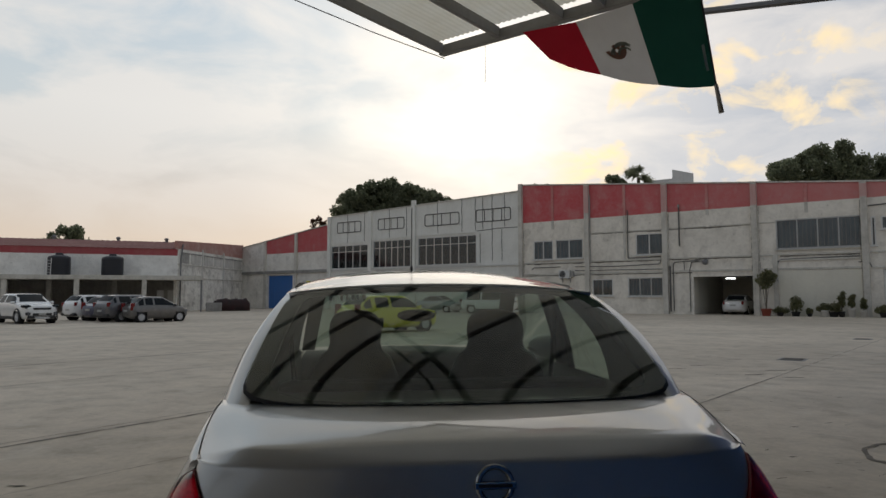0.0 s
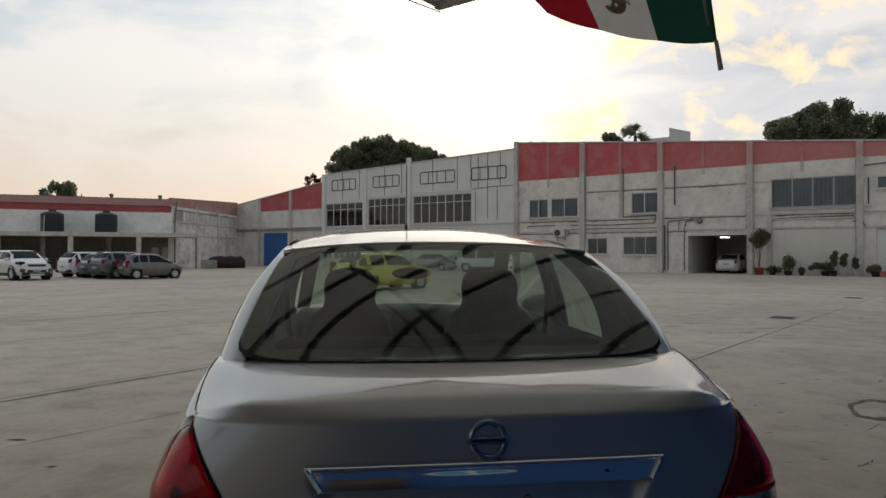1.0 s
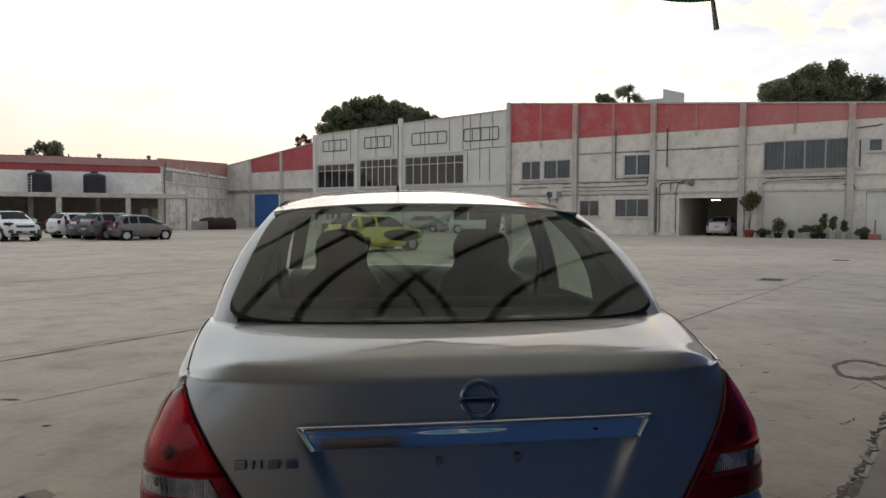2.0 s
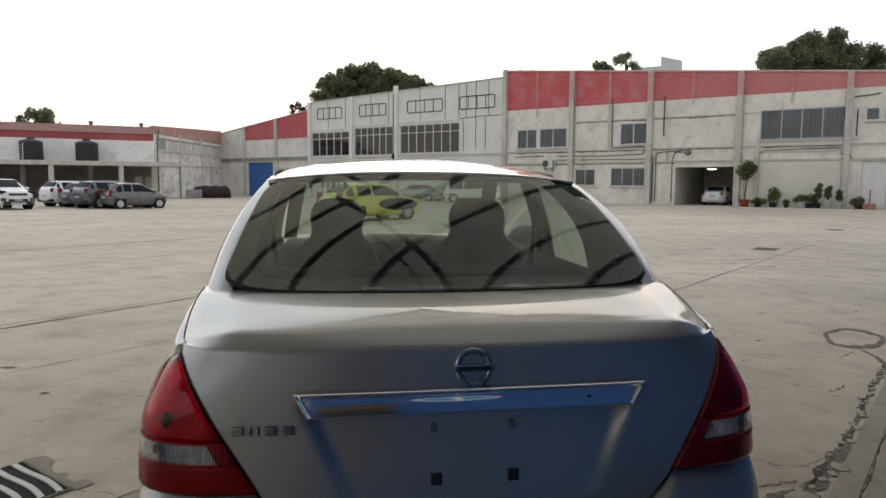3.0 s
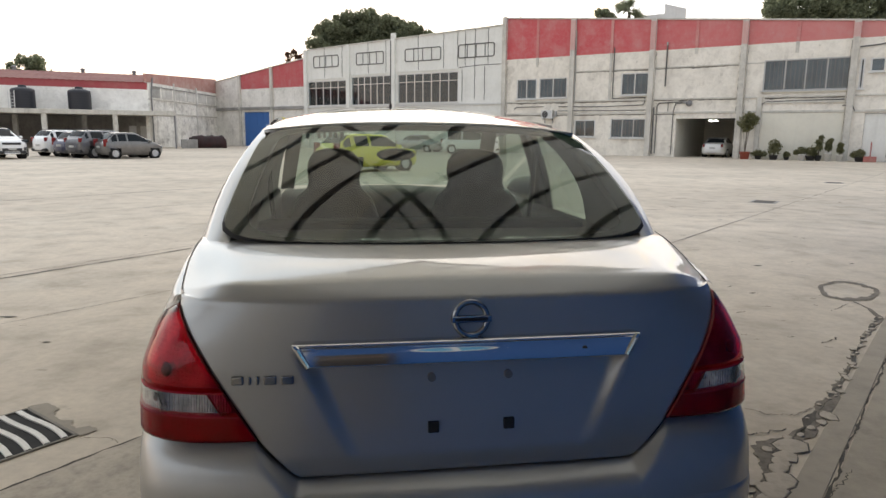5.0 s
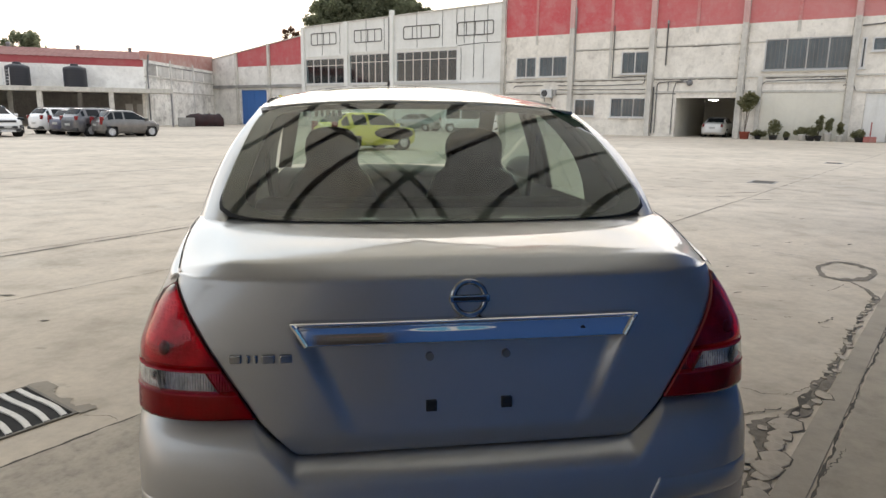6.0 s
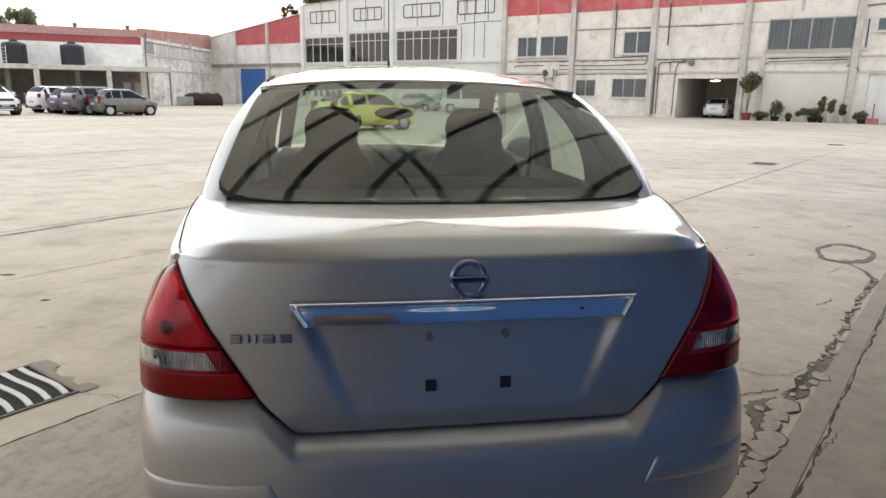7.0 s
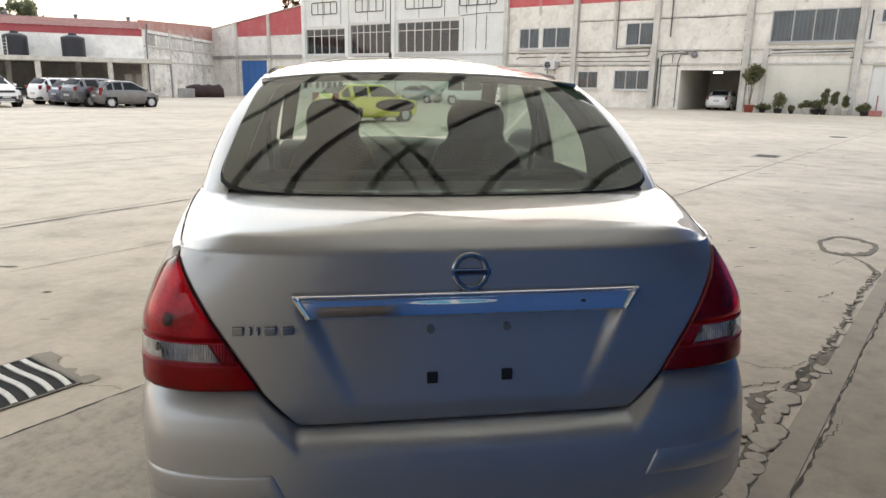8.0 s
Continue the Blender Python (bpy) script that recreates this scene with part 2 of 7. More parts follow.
# ---------------------------------------------------------------- ground
def concrete_ground():
    m, n, l, b = material("worn_yard_concrete")
    big = noise_node(n, l, 0.11, 5, 0.5)
    mid = noise_node(n, l, 0.55, 5, 0.5)
    fine = noise_node(n, l, 14, 6, 0.7)
    c = ramp(n, l, big, [(0.3, (0.452, 0.390, 0.312)), (0.5, (0.545, 0.473, 0.382)), (0.7, (0.625, 0.550, 0.450))])
    c = mix(n, l, mix(n, l, 1.0, ramp(n, l, mid, [(0.46, 0.0), (0.72, 1.0)]), (0.45, 0.45, 0.45), "MULTIPLY"), c, (0.31, 0.275, 0.22))
    # dark oily stains, trodden patches and small round spots
    stains = ramp(n, l, noise_node(n, l, 0.38, 8, 0.62), [(0.60, 0.0), (0.70, 1.0)])
    c = mix(n, l, mix(n, l, 1.0, stains, (0.38, 0.38, 0.38), "MULTIPLY"), c, (0.19, 0.17, 0.14))
    blot = noise_node(n, l, 2.4, 4, 0.5)
    c = mix(n, l, 0.8, c, ramp(n, l, blot, [(0.30, (0.76, 0.745, 0.72)), (0.48, (1.0, 1.0, 1.0)), (0.70, (1.12, 1.12, 1.11))]), "MULTIPLY")
    spots = ramp(n, l, noise_node(n, l, 5.0, 3, 0.5), [(0.69, 0.0), (0.74, 1.0)])
    c = mix(n, l, mix(n, l, 1.0, spots, (0.38, 0.38, 0.38), "MULTIPLY"), c, (0.14, 0.125, 0.105))
    pale = ramp(n, l, noise_node(n, l, 1.3, 7, 0.6), [(0.58, 0.0), (0.68, 1.0)])
    c = mix(n, l, mix(n, l, 1.0, pale, (0.30, 0.30, 0.30), "MULTIPLY"), c, (0.66, 0.61, 0.52))
    speck = ramp(n, l, fine, [(0.35, 0.90), (0.65, 1.07)])
    c = mix(n, l, 1.0, c, speck, "MULTIPLY")
    l.new(c, b.inputs["Base Color"])
    socket(b, rough=0.8)
    bump(n, l, b, noise_node(n, l, 60, 5), 0.3, 0.003)
    return m


CONCRETE = concrete_ground()
bm = bmesh.new()
rings = [0, 3, 8, 16, 30, 60, 120, 300, 900, 1880]
rows = [[(r * math.cos(2 * math.pi * k / 64), 6 + r * math.sin(2 * math.pi * k / 64), 0) for k in range(64)] for r in rings[1:]]
bm = grid_mesh(rows, True)
bm.faces.new([v for v in bm.verts][:64])
bmesh.ops.recalc_face_normals(bm, faces=bm.faces)
ground = tagged(finish(bm, "ground", CONCRETE), "worn grey concrete yard with stains and joints", "ground", kind="structure")

# ---------------------------------------------------------------- long building: wall frame
WALL = Matrix(((0.7314, 0.6820, 0, 25.638), (-0.6820, 0.7314, 0, 44.82), (0, 0, 1, 0), (0, 0, 0, 1)))


def top_right(x):      # x = distance to the right along the wall
    return 11.0 - (x + 16.6) * 0.0895


def top_mid(x):
    return 9.85 + (x + 40.2) * 0.028


def top_left(x):
    return 9.1 + (x + 40.3) * 0.128


def band_material(name, white, red, level, dirty=0.58, start=None, fade=None):
    """White render with a painted red band above a level."""
    m, n, l, b = material(name)
    co = n.new("ShaderNodeTexCoord")
    sep = n.new("ShaderNodeSeparateXYZ")
    l.new(co.outputs["Object"], sep.inputs[0])
    w = noise_node(n, l, 6, 4)
    add = n.new("ShaderNodeMath")
    add.operation = "MULTIPLY_ADD"
    l.new(w, add.inputs[0])
    add.inputs[1].default_value = 0.06
    l.new(sep.outputs["Z"], add.inputs[2])
    gt = n.new("ShaderNodeMath")
    gt.operation = "GREATER_THAN"
    l.new(add.outputs[0], gt.inputs[0])
    gt.inputs[1].default_value = level + 0.03
    painted = gt.outputs[0]
    if start is not None:       # the paint begins at this distance along the wall
        st = n.new("ShaderNodeMath")
        st.operation = "GREATER_THAN"
        l.new(sep.outputs["X"], st.inputs[0])
        st.inputs[1].default_value = start
        both_ = n.new("ShaderNodeMath")
        both_.operation = "MULTIPLY"
        l.new(painted, both_.inputs[0])
        l.new(st.outputs[0], both_.inputs[1])
        painted = both_.outputs[0]
    big = ramp(n, l, noise_node(n, l, 0.6, 9, 0.65), [(0.42, 0.0), (0.72, 1.0)])
    small = ramp(n, l, noise_node(n, l, 3.5, 8, 0.7), [(0.45, 0.0), (0.75, 1.0)])
    streak = ramp(n, l, noise_node(n, l, 0.8, 6, 0.65, (1.2, 1.2, 0.16)), [(0.54, 0.0), (0.78, 1.0)])
    patch = ramp(n, l, noise_node(n, l, 0.9, 4, 0.5), [(0.56, 0.0), (0.60, 1.0)])
    flake = ramp(n, l, noise_node(n, l, 2.2, 10, 0.75), [(0.60, 0.0), (0.64, 1.0)])
    dirt = mix(n, l, 0.45, big, small)
    dirt = mix(n, l, 0.4, dirt, streak, "ADD")
    dirt = mix(n, l, 0.25, dirt, patch, "ADD")
    dirt = mix(n, l, 0.55, dirt, flake, "ADD")
    wc = mix(n, l, mix(n, l, 1.0, dirt, (dirty, dirty, dirty), "MULTIPLY"), white[0], white[1])
    rc = mix(n, l, mix(n, l, 1.0, dirt, (0.85, 0.85, 0.85), "MULTIPLY"), red[0], red[1])
    if fade:                    # sun-bleached towards one end
        mr = n.new("ShaderNodeMapRange")
        l.new(sep.outputs["X"], mr.inputs["Value"])
        mr.inputs["From Min"].default_value, mr.inputs["From Max"].default_value, mr.inputs["To Max"].default_value = fade
        rc = mix(n, l, mr.outputs["Result"], rc, (0.60, 0.33, 0.30))
    l.new(mix(n, l, painted, wc, rc), b.inputs["Base Color"])
    socket(b, rough=0.85)
    bump(n, l, b, noise_node(n, l, 12, 6), 0.4, 0.02)
    return m


BAND_R = band_material("white_wall_with_red_band", ((0.86, 0.815, 0.73), (0.40, 0.365, 0.31)), ((0.56, 0.095, 0.105), (0.56, 0.27, 0.26)), 7.7, 0.72, fade=(-8.0, 14.0, 0.65))
BAND_L = band_material("white_wall_with_red_top", ((0.84, 0.815, 0.76), (0.38, 0.355, 0.315)), ((0.50, 0.09, 0.10), (0.48, 0.22, 0.21)), 6.3, 0.75, start=-50.75)

WIN_R = [(-15.45, -13.62, 4.45, 6.05), (-13.38, -10.93, 4.48, 6.06), (-6.5, -4.4, 4.55, 6.17), (3.4, 8.45, 4.58, 6.6), (8.95, 9.2, 4.58, 6.45), (9.5, 10.3, 5.6, 6.44), (10.5, 11.3, 5.6, 6.44),
         (-10.15, -8.42, 1.4, 2.72), (-7.18, -4.45, 1.35, 2.8)]
GARAGE = (-2.22, 1.9, 0.0, 2.78)
DOOR_R = (9.5, 12.2, 0.0, 3.05)
wall_r = finish(wall_mesh(-16.7, 30, top_right, WIN_R + [GARAGE, DOOR_R], 0.3), "wall_east", BAND_R, matrix=WALL)
tagged(wall_r, "weathered white factory wall with a faded red band", "wall", kind="structure")
WIN_M = [(-39.9, -34.6, 4.28, 6.75), (-33.9, -28.95, 4.25, 7.0), (-28.1, -21.3, 4.32, 7.0)]
wall_m = finish(wall_mesh(-40.1, -16.9, top_mid, WIN_M, 0.3), "wall_middle", PANEL_WHITE, matrix=WALL)
tagged(wall_m, "white panelled factory front over tall windows", "wall", kind="structure")
DOOR_B = (-50.2, -46.0, 0.0, 3.78)
wall_l = finish(wall_mesh(-55.6, -40.3, top_left, [DOOR_B], 0.3), "wall_west", BAND_L, matrix=WALL)
tagged(wall_l, "white wall with a sloping red top", "wall", kind="structure")
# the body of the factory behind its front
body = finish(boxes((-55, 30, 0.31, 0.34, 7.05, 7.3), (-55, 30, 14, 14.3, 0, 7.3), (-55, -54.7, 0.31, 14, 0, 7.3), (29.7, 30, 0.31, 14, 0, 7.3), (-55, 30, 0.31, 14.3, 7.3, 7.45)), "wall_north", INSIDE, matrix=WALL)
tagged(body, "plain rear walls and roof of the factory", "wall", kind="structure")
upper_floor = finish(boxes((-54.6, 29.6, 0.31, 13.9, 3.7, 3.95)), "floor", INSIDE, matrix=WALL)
tagged(upper_floor, "upper floor slab inside the factory", "floor", kind="structure")


WORN_PINK = worn("worn_pink_on_render", (0.60, 0.40, 0.37), (0.50, 0.24, 0.22), scale=1.2, amount=0.7)
FADED_PINK = worn("faded_red_on_render", (0.54, 0.17, 0.165), (0.58, 0.42, 0.38), scale=0.9, amount=0.75)


def add_pillar(x, w, d, z1, mat=PILLAR, z0=0.0, parent=wall_r):
    part("pillar", boxes((x - w / 2, x + w / 2, -d, 0.02, z0, z1), bevel=0.015), mat, parent)


for x in (-10.5, -4.2, 2.07, 8.6, 14.9, 21.2):
    add_pillar(x, 0.38, 0.28, top_right(x) + 0.06)
    part("faded_paint", boxes((x - 0.193, x + 0.193, -0.284, -0.20, max(7.75, top_right(x) - 2.35), top_right(x) - 0.12)), WORN_PINK, wall_r, "worn red paint on the pillar")
add_pillar(-16.62, 0.34, 0.3, 11.12, mat=PILLAR)
for x, z0 in ((-13.62, 7.0), (-7.38, 4.2), (-1.12, 7.3), (5.3, 7.0), (11.8, 7.0)):
    add_pillar(x, 0.22, 0.07, top_right(x) - 0.02, mat=FADED_PINK, z0=max(z0, 7.72))
    add_pillar(x, 0.20, 0.06, 7.715, mat=PILLAR, z0=z0)
add_pillar(3.3, 0.3, 0.12, 4.2)
for x in (-40.1, -34.2, -28.5):
    add_pillar(x, 0.42, 0.25, top_mid(x) + (0.55 if x == -28.5 else 0.05), mat=PANEL_WHITE, parent=wall_m)
for x in (-50.7, -45.4):
    add_pillar(x, 0.36, 0.2, top_left(x) + 0.1, parent=wall_l)


def beam(x0, x1, z, h, d, parent, mat=PILLAR, name="ledge"):
    part(name, boxes((x0, x1, -d, 0.02, z - h / 2, z + h / 2), bevel=0.01), mat, parent)


for x0, x1 in ((-16.4, -10.75), (-10.25, -4.45), (-3.95, 1.82), (2.32, 3.1), (3.5, 8.35), (8.85, 14.6)):
    beam(x0, x1, 4.18, 0.10, 0.10, wall_r)
    beam(x0, x1, 3.2, 0.14, 0.08, wall_r)
for x0, x1 in ((-10.25, -7.5), (-7.2, -4.45), (-3.95, -1.2), (-1.0, 1.82), (2.32, 3.4)):
    beam(x0, x1, 6.45, 0.07, 0.05, wall_r)
beam(3.5, 8.35, 3.82, 0.12, 0.1, wall_r)
beam(3.5, 8.35, 4.5, 0.12, 0.12, wall_r, CREAM)
beam(-55, -40.35, 4.15, 0.32, 0.2, wall_l, SLAB)
beam(-39.85, -16.85, 4.14, 0.14, 0.14, wall_m, WHITE_METAL)
# sloped copings along the parapets
for (x0, x1, fn, parent) in ((-16.4, 30, top_right, wall_r), (-39.9, -16.85, top_mid, wall_m), (-55, -40.3, top_left, wall_l)):
    bm = bmesh.new()
    box(bm, 0, 1, -0.1, 0.38, 0, 0.1)
    for v in bm.verts:
        t = v.co.x
        v.co.x = x0 + (x1 - x0) * t
        v.co.z += fn(v.co.x) + 0.003
    part("coping", bm, PILLAR, parent)
# ragged dark strips under the ledges and along the pillar edges
DARK_STRIP = worn("dark_mottled_strip", (0.15, 0.14, 0.12), (0.34, 0.32, 0.28), scale=1.6, amount=0.9)
rg = random.Random(31)
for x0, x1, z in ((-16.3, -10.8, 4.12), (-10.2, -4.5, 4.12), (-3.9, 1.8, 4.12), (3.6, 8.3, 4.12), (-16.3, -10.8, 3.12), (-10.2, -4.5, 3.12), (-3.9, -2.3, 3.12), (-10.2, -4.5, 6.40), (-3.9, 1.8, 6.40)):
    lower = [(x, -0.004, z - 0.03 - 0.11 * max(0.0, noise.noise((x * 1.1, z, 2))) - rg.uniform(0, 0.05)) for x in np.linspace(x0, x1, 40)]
    part("dark_line", grid_mesh([[(p[0], -0.004, z) for p in lower], lower]), DARK_STRIP, wall_r)
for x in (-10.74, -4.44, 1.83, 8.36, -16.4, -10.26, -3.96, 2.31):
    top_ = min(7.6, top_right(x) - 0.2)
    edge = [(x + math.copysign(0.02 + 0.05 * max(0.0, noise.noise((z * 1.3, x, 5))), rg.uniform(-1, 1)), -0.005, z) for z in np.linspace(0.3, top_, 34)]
    part("dark_line", grid_mesh([[(x, -0.005, p[2]) for p in edge], edge]), DARK_STRIP, wall_r)
# smooth cream panel below the wide window
part("rendered_panel", boxes((3.5, 8.35, -0.05, 0.0, 0.0, 3.1)), CREAM, wall_r, "smooth cream painted wall panel")


def window(lx0, lx1, z0, z1, panes, label, number, bars=0, frame_mat=WHITE_METAL, transom=None, m=WALL, curtain=None):
    """A window set in the wall: frame, panes, mullions, sill, and bars in front."""
    w = thing("window_%d" % number, m @ Matrix.Translation((lx0, 0.036, z0)), label, "window", kind="structure")
    W, H, t = lx1 - lx0, z1 - z0, 0.08
    part("window_frame", boxes((0, W, -0.03, 0.03, 0, t), (0, W, -0.03, 0.03, H - t, H), (0, t, -0.03, 0.03, t, H - t), (W - t, W, -0.03, 0.03, t, H - t)), frame_mat, w)
    for k in range(panes):
        a, b = t + (W - 2 * t) * k / panes, t + (W - 2 * t) * (k + 1) / panes
        part("pane", boxes((a + 0.02, b - 0.02, -0.004, 0.004, t, H - t)), DARK_GLASS, w)
        if k:
            part("mullion", boxes((a - 0.04, a + 0.04, -0.04, 0.03, t, H - t)), frame_mat, w)
    if transom:
        part("transom", boxes((t, W - t, -0.045, -0.005, transom - 0.03, transom + 0.03)), frame_mat, w)
    for k in range(bars):
        x = W * (k + 0.5) / bars
        part("bar", boxes((x - 0.010, x + 0.010, -0.07, -0.045, 0.02, H - 0.02)), BAR_PAINT, w)
    part("window_sill", boxes((-0.08, W + 0.08, -0.2, -0.032, -0.08, 0.0), bevel=0.01), frame_mat, w)
    if curtain:
        part("blind", boxes((t, W - t, 0.12, 0.14, H * (1 - curtain), H - t)), BLIND, w, "pale hanging blind")
    return w


BLIND = worn("pale_blue_blind", (0.22, 0.26, 0.285), (0.06, 0.07, 0.08), scale=0.7, streak=0.5, amount=0.9)
BAR_PAINT = plain("dull_bar_paint", (0.15, 0.155, 0.16), 0.5)
GREY_FRAME = plain("grey_window_steel", (0.46, 0.46, 0.45), 0.5)
window(*WIN_R[0], 2, "two-leaf steel window with dark panes", 1, bars=6, curtain=0.98)
window(*WIN_R[1], 2, "two-leaf steel window with dark panes", 2, bars=8, curtain=0.98)
window(*WIN_R[2], 2, "square two-leaf window with pale frame", 3, bars=6, curtain=0.9)
window(*WIN_R[3], 4, "wide barred window with reflecting panes", 4, bars=20, frame_mat=GREY_FRAME, curtain=0.98)
window(*WIN_R[4], 1, "narrow window beside a pillar", 5)
window(*WIN_R[5], 1, "small high window", 6, curtain=0.9)
window(*WIN_R[6], 1, "small high window", 7)
window(*WIN_R[7], 2, "ground floor window with white frame", 8, bars=5, curtain=0.5)
window(*WIN_R[8], 3, "ground floor window with white frame and blinds", 9, bars=10, curtain=0.95)
for k, (h, n_) in enumerate(zip(WIN_M, (5, 6, 7))):
    window(*h, n_, "tall factory window with white glazing bars", 10 + k, transom=(h[3] - h[2]) * 0.72)

# ---------------------------------------------------------------- left shed with the open carport
LEFT = Matrix(((0.9659, -0.2588, 0, -14.9), (0.2588, 0.9659, 0, 63.2), (0, 0, 1, 0), (0, 0, 0, 1)))
BAND_S = band_material("shed_wall_with_red_fascia", ((0.95, 0.935, 0.89), (0.46, 0.44, 0.41)), ((0.40, 0.075, 0.085), (0.42, 0.14, 0.135)), 5.27)
bm = wall_mesh(-45, -2.1, lambda x: 5.9, [], 0.3, z0=3.29)
bmesh.ops.translate(bm, vec=(0, 3.0, 0), verts=bm.verts)
shed = tagged(finish(bm, "wall_shed", BAND_S, matrix=LEFT), "white upper shed wall with a red fascia", "wall", kind="structure")
part("carport_slab", boxes((-45, 0.15, 0.0, 3.4, 2.90, 3.28), bevel=0.02), PILLAR, shed, "stained concrete carport slab")
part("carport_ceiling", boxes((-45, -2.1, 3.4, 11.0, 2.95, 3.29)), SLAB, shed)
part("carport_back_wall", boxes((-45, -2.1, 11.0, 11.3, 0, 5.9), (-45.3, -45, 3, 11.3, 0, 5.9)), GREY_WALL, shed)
for x in (-42.0, -36.7, -31.4, -26.1, -20.8, -15.5, -10.15, -4.8):
    part("column", boxes((x - 0.2, x + 0.2, 0.1, 0.5, 0, 2.897), bevel=0.02), PILLAR, shed)
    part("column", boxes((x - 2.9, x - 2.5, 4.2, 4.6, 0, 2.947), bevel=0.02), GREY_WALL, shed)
part("pipe_post", tube(bmesh.new(), (0.0, 0.15, 0), (0.0, 0.15, 2.897), 0.07), GREY_METAL, shed)
rows = [[(x, 2.9 + 8.5 * k, 5.9 + (7.2 - 5.9) * k + 0.02 * math.sin(x * 12)) for x in np.linspace(-45, -1.9, 420)] for k in (0, 0.5, 1.0)]
rows += [[(p[0], p[1] + 8.5, 5.9 + 0.02 * math.sin(p[0] * 12)) for p in rows[-1]]]
part("roof", grid_mesh(rows), ROOF_RED, shed, "rusty red corrugated sheet roof")
for x in (-27.0, -20.0, -13.6, -7.8, -3.2):
    part("roof_vent", lathe([(0.0, 0.45), (0.10, 0.43), (0.22, 0.34), (0.23, 0.22), (0.16, 0.2), (0.15, -0.2)], 12), GREY_METAL, shed).matrix_local = Matrix.Translation((x, 11.2, 7.15))
# return wall to the corner
ret = Matrix.Translation(LEFT @ Vector((-2.1, 3.0, 0))) @ Matrix.Rotation(math.atan2(82.33 - (63.2 + 0.2588 * -2.1 + 0.9659 * 3), -14.589 - (-14.9 + 0.9659 * -2.1 - 0.2588 * 3)), 4, "Z")
BAND_G = band_material("grey_wall_with_old_red_top", ((0.97, 0.95, 0.89), (0.30, 0.28, 0.245)), ((0.42, 0.19, 0.165), (0.58, 0.47, 0.41)), 5.95, 0.95)
wall_ret = tagged(finish(wall_mesh(0, 17.25, lambda x: 6.7 + x * 0.05, [], 0.3), "wall_return", BAND_G, matrix=ret), "stained grey wall with an old red top", "wall", kind="structure")
for x in (5.6, 11.2):
    part("pilaster", boxes((x - 0.13, x + 0.13, -0.07, 0.02, 0, 6.2), bevel=0.01), WHITEWASH, wall_ret)
for z in (3.2, 4.45):
    part("ledge", boxes((0.1, 17, -0.06, 0.02, z - 0.06, z + 0.06), bevel=0.01), PILLAR, wall_ret)
for x0, x1 in ((0.9, 2.5), (2.9, 5.2), (6.1, 8.3), (8.7, 10.8), (11.7, 13.9), (14.3, 16.6)):      # walled-up window openings
    part("blocked_window", boxes((x0, x1, -0.035, 0.0, 4.62, 5.55), bevel=0.01), GREY_WALL if x0 < 1 else WHITEWASH, wall_ret, "walled-up window opening")
    part("window_ledge", boxes((x0 - 0.1, x1 + 0.1, -0.09, -0.036, 5.56, 5.66)), SLAB, wall_ret)
part("drain_pipe", pipe([(0.5, -0.12, 0.1), (0.5, -0.12, 5.0), (0.9, -0.12, 6.4)], 0.07), GREY_METAL, wall_ret)

# ---------------------------------------------------------------- silver saloon
SILVER = car_paint("silver_metallic_paint", (0.455, 0.45, 0.435), metal=0.68, rough=0.36)
CHROME = plain("chrome", (0.78, 0.79, 0.8), 0.06, 1.0, vary=0.02)
CHROME_DULL = plain("worn_chrome", (0.40, 0.41, 0.42), 0.16, 1.0, vary=0.05)
CHROME_DARK = plain("dark_chrome", (0.13, 0.135, 0.14), 0.14, 1.0, vary=0.05)
RUBBER = plain("black_rubber", (0.02, 0.02, 0.02), 0.8)
GAP = plain("black_shut_gap", (0.006, 0.006, 0.006), 0.9)
TRIM = plain("grey_interior_trim", (0.17, 0.165, 0.155), 0.85)
CLOTH = plain("dark_seat_cloth", (0.066, 0.064, 0.061), 0.95, vary=0.35, scale=14)
PILLAR_TRIM = plain("grey_pillar_trim", (0.20, 0.195, 0.18), 0.85)
GLASS = glassy("tinted_car_glass", (0.80, 0.95, 0.86), 0.74, 0.0, 1.52)
PLASTIC_FILM = glassy("clear_plastic_film", (0.98, 0.98, 0.98), 0.97, 0.06, 1.42)
REAR_GLASS = glassy("smoked_rear_glass", (0.86, 0.93, 0.84), 0.80, 0.0, 1.57)


def lens_material(name, colour, scale, depth, rough=0.06, metal=0.0):
    m, n, l, b = material(name)
    co = n.new("ShaderNodeTexCoord")
    mp = n.new("ShaderNodeMapping")
    mp.inputs["Scale"].default_value = (1, 0.3, 1)
    l.new(co.outputs["Object"], mp.inputs["Vector"])
    v = n.new("ShaderNodeTexVoronoi")
    v.inputs["Scale"].default_value = scale
    v.distance = "CHEBYCHEV"
    v.inputs["Randomness"].default_value = 0.25
    l.new(mp.outputs["Vector"], v.inputs["Vector"])
    big = noise_node(n, l, 9, 3)
    c = mix(n, l, ramp(n, l, big, [(0.35, 0.0), (0.65, 1.0)]), tuple(k * 0.5 for k in colour), colour)
    c = mix(n, l, ramp(n, l, v.outputs["Distance"], [(0.1, 0.5), (0.5, 0.0)]), c, tuple(k * 0.55 for k in colour))
    l.new(c, b.inputs["Base Color"])
    socket(b, rough=0.25 if metal == 0 else 0.20, metal=metal, coat=0.2, coat_rough=rough, spec=0.05)
    bump(n, l, b, v.outputs["Distance"], 0.6, depth)
    return m


